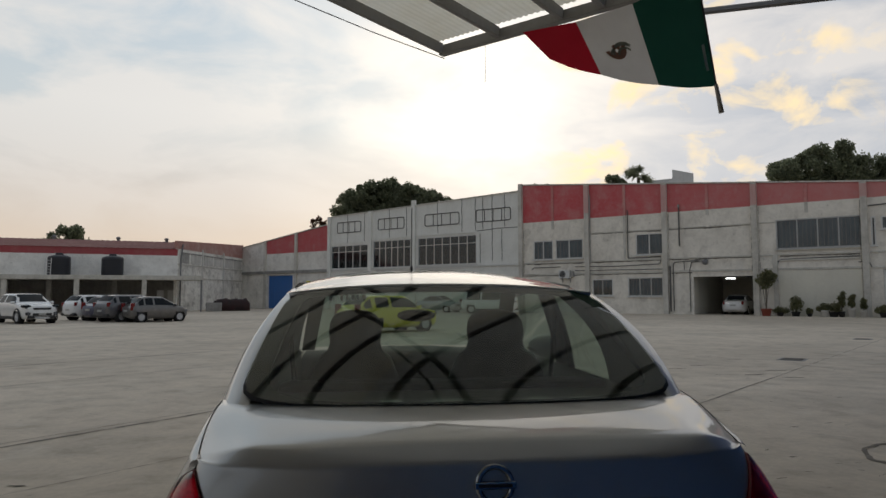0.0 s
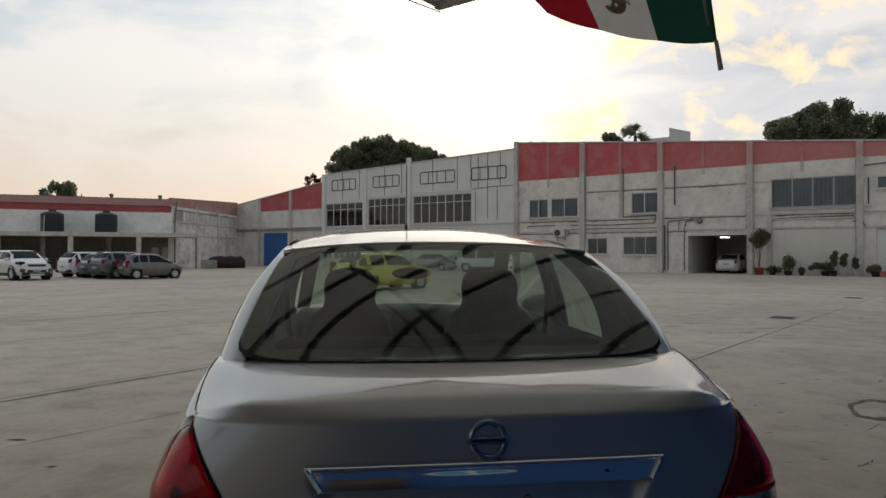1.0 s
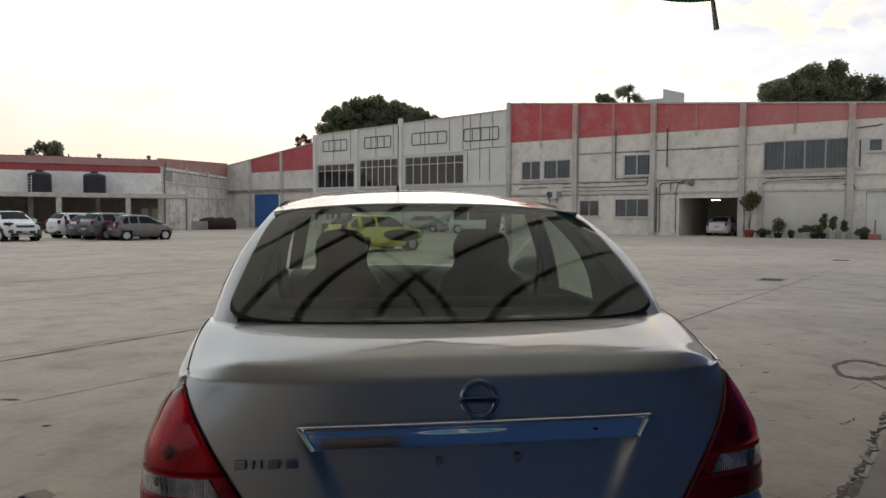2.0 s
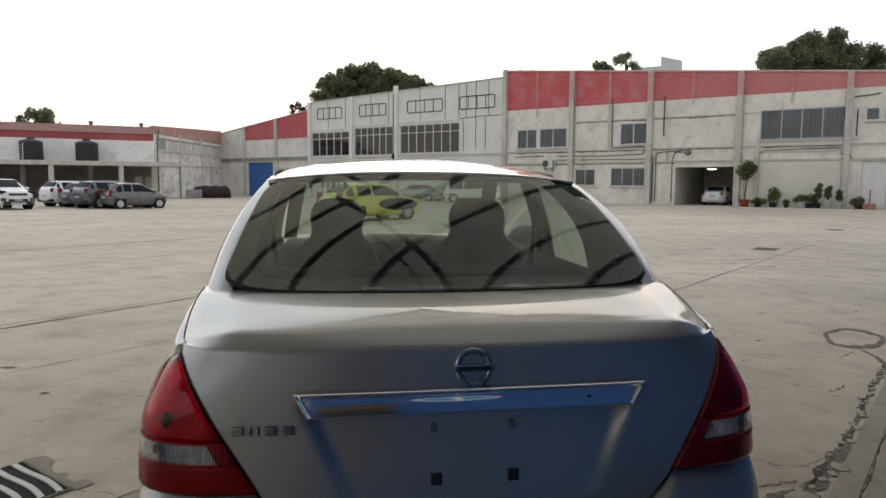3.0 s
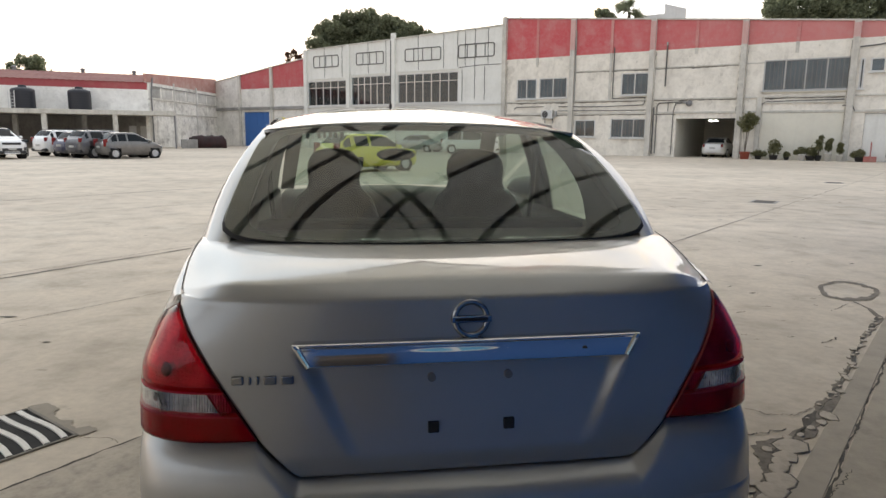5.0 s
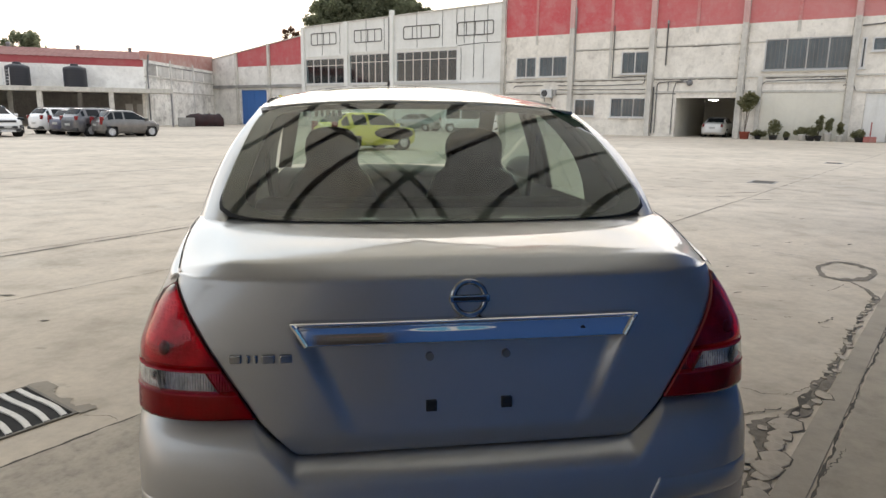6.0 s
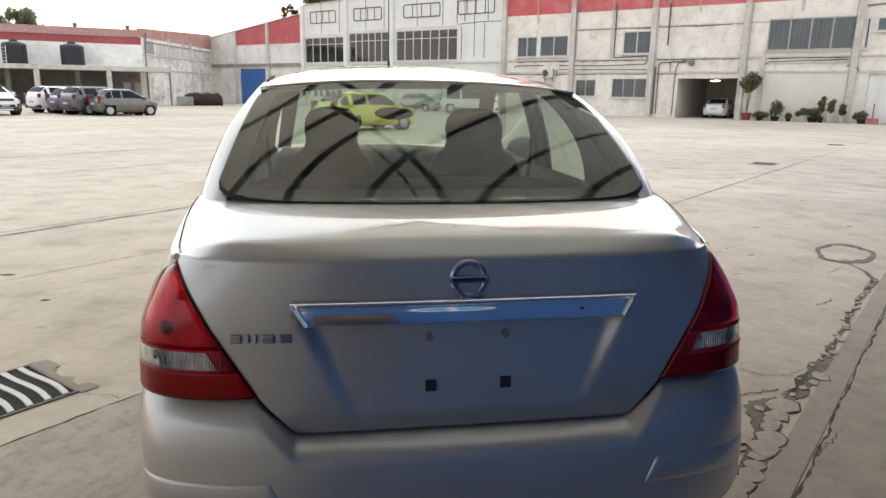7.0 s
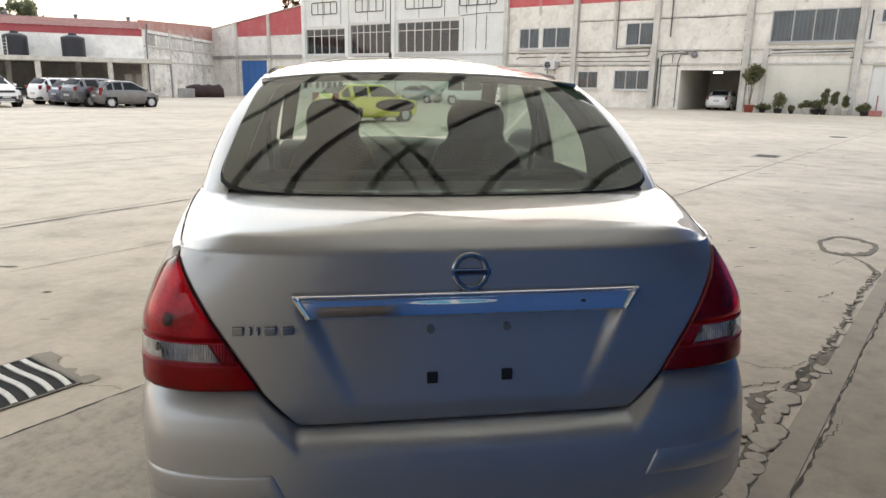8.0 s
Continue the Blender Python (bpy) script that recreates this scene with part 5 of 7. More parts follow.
# unseen wall, added to cut sky light on the right of the yard
tagged(finish(boxes((6.6, 6.8, -0.8, 6.6, 0, 7.5), (6.8, 9.8, 6.4, 6.6, 0, 7.5), (9.6, 9.8, 6.6, 9.4, 0, 7.5), (9.6, 40.0, 9.4, 9.6, 0, 7.5)), "wall_sky_block", BLUE_WALL), "added blue wall out of view that blocks sky light from the right", "wall", kind="structure")
tagged(finish(boxes((-0.75, 6.6, -0.8, 1.05, -0.02, 0.006)), "pavement", worn("blue_grey_floor_paint", (0.035, 0.075, 0.16), (0.07, 0.09, 0.12), scale=1.5, rough=0.6)), "blue-grey painted floor in front of the reception", "pavement", kind="structure")
# oval sign on the blue wall: plain shapes
SIGN = thing("wall_sign", Matrix.Translation((0.38, -0.80, 1.78)), "white oval outline sign with pale blue field", "sign")


def oval(rx, rz, y0, y1):
    a = [2 * math.pi * k / 36 for k in range(36)]
    return grid_mesh([[(1e-3 * math.cos(t), y1, 1e-3 * math.sin(t)) for t in a], [(rx * math.cos(t), y1, rz * math.sin(t)) for t in a], [(rx * math.cos(t), y0, rz * math.sin(t)) for t in a]], True)


part("oval_rim", oval(0.29, 0.24, 0.0, 0.02), plain("white_sign_paint", (0.8, 0.8, 0.8), 0.4), SIGN, "", False)
part("oval_field", oval(0.25, 0.20, 0.02, 0.026), plain("pale_blue_sign_paint", (0.10, 0.42, 0.70), 0.4), SIGN)
part("oval_divider", boxes((-0.02, 0.03, 0.0265, 0.03, -0.19, 0.19)), plain("white_sign_bar", (0.8, 0.8, 0.8), 0.4), SIGN)
# added block that gives the chrome bar the dark reflection of a person
STAND_IN = thing("mirrored_stand_in", Matrix.Translation((-0.34, -0.80, 0.60)), "dark red-brown block added as stand-in for a person mirrored in the chrome", "box")
part("stand_in_block", boxes((-0.30, 0.30, 0.0, 0.14, 0.0, 0.95), bevel=0.02), plain("dark_red_paint", (0.012, 0.007, 0.006), 0.4), STAND_IN)
part("stand_in_band", boxes((-0.20, 0.24, 0.141, 0.16, 0.62, 0.72), bevel=0.005), plain("brown_red_paint", (0.06, 0.018, 0.014), 0.35), STAND_IN)

# ---------------------------------------------------------------- yard surface: joints, broken edge, drain, covers
A, N = Vector((0.700, 0.714, 0)), Vector((-0.714, 0.700, 0))
YARD = Matrix(((A.x, N.x, 0, 0), (A.y, N.y, 0, 0), (0, 0, 1, 0), (0, 0, 0, 1)))   # x along the joints, y across them
JOINT = worn("dark_joint_filler", (0.10, 0.09, 0.078), (0.22, 0.20, 0.17), scale=3, amount=0.9)
EARTH = worn("dark_wet_earth", (0.055, 0.049, 0.040), (0.15, 0.135, 0.11), scale=9, amount=0.8, rough=0.9)
PALE_JOINT = worn("dusty_joint_filler", (0.24, 0.22, 0.19), (0.38, 0.35, 0.30), scale=1.2, amount=0.9)
rnd = random.Random(5)


def ragged(y, x0, x1, w, wander, step, seed, wobble=1.0):
    """A thin ragged strip along the joint direction."""
    r = random.Random(seed)
    a, b, x, off = [], [], x0, 0.0
    while x < x1:
        off = off * 0.85 + r.uniform(-wander, wander)
        k = w * (1 + wobble * r.uniform(-0.6, 0.8))
        a.append((x, y + off + k / 2, 0.004))
        b.append((x, y + off - k / 2, 0.004))
        x += step * r.uniform(0.6, 1.4)
    return grid_mesh([b, a])


def joint(y, x0, x1, w, wander=0.004, step=0.12, seed=1, name="expansion_joint", mat=JOINT):
    ob = finish(ragged(y, x0, x1, w, wander, step, seed), name, mat, ground, matrix=YARD)
    ob.matrix_world = YARD
    return ob


def hairline(points, w, seed, name="hair_crack"):
    """A thin wandering crack through a few points of the yard."""
    r = random.Random(seed)
    a, b = [], []
    for (x0, y0), (x1, y1) in zip(points, points[1:]):
        for k in range(9):
            t = k / 9
            p = Vector((x0 + (x1 - x0) * t + r.uniform(-1, 1) * 0.012, y0 + (y1 - y0) * t + r.uniform(-1, 1) * 0.012, 0.0042))
            n_ = Vector((y0 - y1, x1 - x0, 0)).normalized() * w * r.uniform(0.2, 1.0)
            a.append(p + n_)
            b.append(p - n_)
    finish(grid_mesh([a, b]), name, EARTH, ground).matrix_world = YARD


TURNED = Matrix.Rotation(0.058, 4, "Z")      # the double joint beside the car runs askew the other way
joint(0.0, -9, 14, 0.028, 0.006, 0.08, 2).matrix_world = YARD @ Matrix.Translation((0, 7.13, 0)) @ TURNED
joint(0.0, -8, 9, 0.010, 0.006, 0.15, 12).matrix_world = YARD @ Matrix.Translation((0, 7.30, 0)) @ TURNED
joint(3.04, -10, 4.4, 0.010, 0.006, 0.05, 4, mat=EARTH)
hairline([(1.25, 2.6), (1.5, 2.75), (1.62, 2.95)], 0.003, 87)
hairline([(1.12, 3.25), (1.20, 3.15), (1.21, 3.05)], 0.0025, 86)
joint(5.57, -14, 7.0, 0.007, 0.005, 0.10, 3)
SKEW = Matrix.Rotation(-0.052, 4, "Z")      # the joints beyond the car run slightly askew
joint(0.0, 4.4, 60, 0.014, 0.004, 0.12, 4).matrix_world = YARD @ Matrix.Translation((0, 3.31, 0)) @ SKEW
for k, (y, w) in enumerate(((12.0, 0.025), (15.2, 0.07), (19.5, 0.03), (24.0, 0.05), (29.0, 0.03), (35.0, 0.04), (42.0, 0.04))):
    joint(y, -22 - y * 0.3, 40, w, 0.012, 0.4, 20 + k, mat=PALE_JOINT)
for k, y in enumerate((-2.5, -6.0, -10.0, -15.0, -20.0)):
    joint(y, 4, 60, 0.03, 0.006, 0.3, 40 + k, mat=PALE_JOINT)


def cross_joint(x, y0, y1, w, seed):
    ob = finish(ragged(-x, y0, y1, w, 0.006, 0.2, seed), "cross_joint", PALE_JOINT, ground)
    ob.matrix_world = YARD @ Matrix.Rotation(radians(90), 4, "Z")
    ob.location.z = 0.0005


for k, x in enumerate((-15.5, 7.4, 13.2, 19.0, 25.0, 31.0, 38.0)):
    cross_joint(x, 3.1 if x < 6 else -20, 42, 0.005 + 0.0004 * abs(x), 60 + k)

# broken strip beside the car: dark bed, concrete lumps, smooth channel
CRACK_MID = table([(0.7, 0.69), (2.09, 0.600), (2.6, 0.588), (2.98, 0.615), (3.18, 0.572), (3.6, 0.522), (4.0, 0.486), (4.57, 0.460), (5.27, 0.440), (5.9, 0.385), (6.2, 0.47), (6.42, 0.60)])


def crack_bed():
    lo, hi = [], []
    for i in range(420):
        x = 0.7 + 5.72 * i / 419
        wide = 0.014 + 0.016 * noise.noise((x * 2.6, 1.7, 4)) + 0.014 * noise.noise((x * 11, 5.5, 2))
        up = 0.095 * math.exp(-((x - 2.93) / 0.17) ** 2) + 0.03 * math.exp(-((x - 3.66) / 0.12) ** 2) + 0.028 * math.exp(-((x - 4.0) / 0.08) ** 2) + 0.02 * math.exp(-((x - 4.75) / 0.10) ** 2)
        down = 0.05 * math.exp(-((x - 3.25) / 0.16) ** 2) + 0.05 * math.exp(-((x - 3.72) / 0.22) ** 2) + 0.03 * math.exp(-((x - 5.9) / 0.3) ** 2)
        wide += 0.042 * smoothstep(1.0, 1.3, x) * smoothstep(3.0, 2.75, x)
        mid = CRACK_MID(x) + noise.noise((x * 4.5, 8.2, 0)) * 0.012
        hi.append((x, mid + max(0.006, wide * 0.6) + up * (1 + 0.5 * noise.noise((x * 17, 3, 0))) + 0.009 * noise.noise((x * 38, 0, 0)), 0.004))
        lo.append((x, mid - max(0.006, wide * 0.8) - down * (1 + 0.5 * noise.noise((x * 17, 7, 0))) + 0.008 * noise.noise((x * 38, 9, 0)), 0.004))
    return grid_mesh([lo, hi])


CRUMBLE = worn("crumbled_grey_concrete", (0.245, 0.213, 0.175), (0.10, 0.088, 0.072), scale=7, amount=0.95, grain=70, bump_d=0.006, rough=0.95)
bed = finish(crack_bed(), "broken_joint", CRUMBLE, ground)
bed.matrix_world = YARD


def crack_core(x0, x1, seed):
    """A dark open split that wanders along the broken bed, wider in places."""
    lo, hi = [], []
    for i in range(150):
        x = x0 + (x1 - x0) * i / 149
        mid = CRACK_MID(x) + 0.022 * noise.noise((x * 3.1, seed, 1)) + 0.010 * noise.noise((x * 19, seed, 6))
        wide = 0.002 + 0.030 * max(0.0, noise.noise((x * 6.0, seed, 3)) + 0.12) + 0.002 * noise.noise((x * 60, seed, 8))
        ends = min(1.0, 12 * (x - x0), 12 * (x1 - x)) if 0 < i < 149 else 0.02
        hi.append((x, mid + max(0.001, wide) * ends, 0.00435))
        lo.append((x, mid - max(0.001, wide) * ends, 0.00435))
    finish(grid_mesh([lo, hi]), "open_crack", EARTH, bed).matrix_world = YARD


for k, (x0, x1) in enumerate(((1.0, 2.4), (2.2, 3.3), (3.15, 4.2), (4.1, 5.2), (5.1, 6.3))):
    crack_core(x0, x1, 2.3 + 3.1 * k)
finish(ragged(0.0, 1.1, 14.0, 0.010, 0.006, 0.035, 9), "channel_joint", EARTH, ground).matrix_world = YARD @ Matrix.Translation((0, 0.53, 0)) @ SKEW
CHANNEL = worn("dull_channel_concrete", (0.40, 0.350, 0.285), (0.25, 0.222, 0.182), scale=1.4, amount=0.8)
# slab right of the channel, darker than the rest of the yard
DARKER_SLAB = worn("darker_mottled_concrete", (0.43, 0.375, 0.302), (0.20, 0.178, 0.146), scale=1.1, amount=0.85, grain=60)
slab = finish(boxes((1.1, 14.0, -2.2, -0.006, -0.05, 0.0035)), "darker_slab", DARKER_SLAB, ground, "darker mottled concrete slab")
slab.matrix_world = YARD @ Matrix.Translation((0, 0.53, 0)) @ SKEW
STAND = worn("pitted_parking_concrete", (0.47, 0.412, 0.335), (0.215, 0.190, 0.155), scale=4.5, amount=0.75, grain=45, bump_d=0.006)
finish(boxes((-9.0, 1.095, -6.0, 3.030, -0.05, 0.0032), (1.095, 4.4, 1.45, 3.030, -0.05, 0.0032)), "parking_slab", STAND, ground, "pitted concrete slab under the parked car").matrix_world = YARD
chan = finish(boxes((1.1, 14.0, 0.012, 0.125, -0.05, 0.005), bevel=0.004), "channel_strip", CHANNEL, ground, "smooth concrete channel edge")
chan.matrix_world = YARD @ Matrix.Translation((0, 0.53, 0)) @ SKEW
turn = [2 * math.pi * i / 72 for i in range(73)]
outer = [1 + 0.16 * noise.noise((math.cos(t) * 1.6, math.sin(t) * 1.6, 3)) + 0.05 * noise.noise((math.cos(t) * 9, math.sin(t) * 9, 1)) for t in turn]
inner = [max(0.55, 0.86 - 0.30 * abs(noise.noise((math.cos(t) * 2.2, math.sin(t) * 2.2, 9))) - 0.16 * max(0, -math.cos(t - 0.9)) * abs(noise.noise((math.cos(t) * 5, math.sin(t) * 5, 4)))) for t in turn]
finish(grid_mesh([[(6.88 + 0.47 * w * k * math.cos(t), 0.68 + 0.235 * w * k * math.sin(t), 0.0045) for t, w, k in zip(turn, outer, ks)] for ks in ([1.0] * 73, inner)]), "ring_crack", CRUMBLE, ground).matrix_world = YARD


hairline([(3.36, 0.844), (3.34, 0.73), (3.43, 0.612), (3.59, 0.555)], 0.004, 81)
hairline([(4.89, 0.66), (5.0, 0.62), (5.11, 0.59)], 0.008, 82)
hairline([(2.6, 0.40), (2.75, 0.36), (2.95, 0.33)], 0.004, 83)
hairline([(3.03, 0.76), (3.10, 0.71), (3.22, 0.62)], 0.006, 84)
hairline([(6.3, 0.62), (6.15, 0.66), (5.9, 0.72)], 0.004, 85)
LUMP = worn("broken_concrete", (0.47, 0.41, 0.335), (0.29, 0.255, 0.205), scale=5, amount=0.6)
SPOTS = []
x = 1.15
while x < 2.92:         # broken slabs packed along the channel
    size = rnd.uniform(0.042, 0.066)
    SPOTS.append((x, CRACK_MID(x) - 0.012 + rnd.uniform(-0.014, 0.010), size))
    if rnd.random() < 0.35:
        SPOTS.append((x + 0.02, CRACK_MID(x) + 0.05 + rnd.uniform(0, 0.02), size * 0.45))
    x += size * 1.75
SPOTS += [(3.02, 0.588, 0.070), (3.50, 0.480, 0.050), (3.40, 0.500, 0.030)]
while x < 5.9:          # crumbs further on
    SPOTS.append((x, CRACK_MID(x) + rnd.uniform(-0.03, 0.025), rnd.uniform(0.010, 0.026)))
    x += rnd.uniform(0.03, 0.14)
for k, (x, y, r) in enumerate(SPOTS):
    n_ = rnd.randint(7, 10)
    ang = [2 * math.pi * (i + rnd.uniform(-0.28, 0.28)) / n_ for i in range(n_)]
    rad = [r * rnd.uniform(0.78, 1.15) for _ in ang]
    h = rnd.uniform(0.002, 0.005)
    st = rnd.uniform(1.0, 1.4)
    bm = grid_mesh([[(q * st * math.cos(a), q * math.sin(a), 0.0) for a, q in zip(ang, rad)], [(q * 0.96 * st * math.cos(a), q * 0.96 * math.sin(a), h * 0.7) for a, q in zip(ang, rad)], [(q * 0.84 * st * math.cos(a), q * 0.84 * math.sin(a), h) for a, q in zip(ang, rad)]], True)
    bm.verts.ensure_lookup_table()
    bm.faces.new([bm.verts[2 * n_ + i] for i in range(n_)])
    rim = grid_mesh([[(q * f_ * st * math.cos(a), q * f_ * math.sin(a), 0.0) for a, q in zip(ang, rad)] for f_ in (0.85, 1.07 + rnd.uniform(-0.05, 0.06))], True)
    spot = YARD @ Matrix.Translation((x, y, 0.0046 + 0.00002 * k)) @ Matrix.Rotation(rnd.uniform(-0.35, 0.35), 4, "Z")
    finish(rim, "lump_crack", EARTH, bed).matrix_world = spot
    finish(bm, "concrete_lump", LUMP, bed).matrix_world = spot

# drain grating with pale curved bars
drain = thing("drain_grate", YARD @ Matrix.Translation((0.42, 3.29, 0)), "drain cover with pale curved bars in a dark frame", "drain")
part("pit", boxes((0.0, 0.70, 0.0, 0.48, -0.03, 0.005)), GAP, drain)
part("grate_frame", boxes((-0.015, 0.715, -0.014, 0.0, -0.03, 0.008), (-0.015, 0.715, 0.48, 0.494, -0.03, 0.010), (-0.015, 0.0, 0.0, 0.48, -0.03, 0.010), (0.70, 0.714, 0.0, 0.48, -0.03, 0.010)), worn("worn_iron_frame", (0.17, 0.155, 0.135), (0.30, 0.275, 0.235), scale=4, amount=0.7), drain)
PALE_BAR = worn("pale_worn_grate_paint", (0.68, 0.66, 0.62), (0.38, 0.36, 0.33), scale=8, amount=0.5, rough=0.6)
for k in range(9):
    x = 0.045 + 0.077 * k
    rows = []
    for t in np.linspace(0, 1, 13):
        xx = x + 0.012 * math.sin(math.pi * t) + 0.007 * math.sin(math.pi * 2 * t)
        rows.append([(xx - 0.014, 0.48 * t, 0.0), (xx - 0.013, 0.48 * t, 0.012), (xx + 0.013, 0.48 * t, 0.012), (xx + 0.014, 0.48 * t, 0.0)])
    part("grate_bar", grid_mesh(rows), PALE_BAR, drain)
side_a = [(0.717, -0.03 + 0.55 * k / 22, 0.0044) for k in range(23)]
side_b = [(0.745 + 0.05 * max(0, noise.noise((k * 0.31, 2, 5))) + (0.06 if 15 < k < 22 else 0.0) + 0.012 * noise.noise((k * 1.3, 4, 1)) + (0.05 if k < 4 else 0), p[1], 0.0044) for k, p in enumerate(side_a)]
part("mortar_patch", grid_mesh([side_a, side_b]), worn("damp_mortar", (0.30, 0.265, 0.215), (0.20, 0.178, 0.145), scale=7), drain)

# covers and scars in the yard
for k, (px, py, w, d) in enumerate(((9.0, 13.5, 0.55, 0.42), (15.5, 19.4, 0.5, 0.4), (21.0, 22.0, 0.6, 0.45))):
    cov = thing("inspection_cover", Matrix.Translation((px, py, 0)) @ Matrix.Rotation(radians(45.5), 4, "Z"), "dark rectangular inspection cover set in the concrete", "cover", "covers in the yard")
    part("cover_frame", boxes((-w / 2 - 0.06, w / 2 + 0.06, -d / 2 - 0.06, d / 2 + 0.06, -0.03, 0.006)), SLAB, cov)
    part("cover_plate", boxes((-w / 2, w / 2, -d / 2, d / 2, -0.02, 0.011), bevel=0.002), plain("dark_iron_cover", (0.055, 0.050, 0.043), 0.85), cov)
bm = bmesh.new()


def scar(bm, c, length, width, ang):
    """A short ragged chip or tear: uneven on both sides, tapering to its ends."""
    k_ = 7
    up, dn = [], []
    for i in range(k_):
        t = i / (k_ - 1)
        w = width * math.sin(math.pi * min(0.97, max(0.03, t))) ** 0.6
        up.append(Vector((length * (2 * t - 1), w * rnd.uniform(0.1, 1.0), 0.0042)))
        dn.append(Vector((length * (2 * t - 1), -w * rnd.uniform(0.1, 1.0), 0.0042)))
    vs = []
    for p in up + dn[::-1]:
        p.rotate(Euler((0, 0, ang)))
        vs.append(bm.verts.new(c + p))
    for i in range(k_ - 1):
        bm.faces.new((vs[i], vs[2 * k_ - 1 - i], vs[2 * k_ - 2 - i], vs[i + 1]))


for k in range(170):
    a = rnd.uniform(4, 22)
    off = rnd.uniform(-6.0, 4.0) if a > 7 else rnd.uniform(0.8, 2.6)
    if rnd.random() < 0.3:
        a, off = rnd.uniform(-4, 9), rnd.uniform(3.6, 11)
    length = rnd.uniform(0.006, 0.035) * (1 + 0.10 * a) * (1.8 if rnd.random() < 0.12 else 1)
    scar(bm, A * a + N * off, length, length * rnd.uniform(0.15, 0.5), rnd.uniform(-0.5, 0.5))
for x, y, L in ((5.70, 12.09, 0.20), (6.36, 12.58, 0.18), (7.81, 13.71, 0.16), (7.41, 14.34, 0.20), (6.58, 11.02, 0.20), (6.97, 10.54, 0.18), (3.62, 7.11, 0.06), (4.22, 6.60, 0.07), (4.75, 6.76, 0.06), (2.83, 4.11, 0.035), (7.34, 11.61, 0.22)):
    scar(bm, Vector((x, y, 0)), L, 0.3 * L, rnd.uniform(-0.35, 0.15))
tagged(finish(bm, "surface_scars", EARTH), "small dark scars and chips in the concrete", "chips", kind="stuff")

# ---------------------------------------------------------------- parked cars
CAR_GLASS = plain("dark_car_windows", (0.016, 0.019, 0.022), 0.08, vary=0.05, spec=0.12)
TYRE = RUBBER
RIM = plain("silver_alloy", (0.66, 0.66, 0.67), 0.35, 0.6)
HEADLAMP = plain("clear_headlamp", (0.22, 0.23, 0.25), 0.1, 0.4)
REDLAMP = plain("red_tail_lamp", (0.20, 0.012, 0.012), 0.15)
PLATE = plain("pale_plate", (0.42, 0.42, 0.40), 0.6)
CLADDING = plain("black_sill_cladding", (0.03, 0.03, 0.032), 0.6)


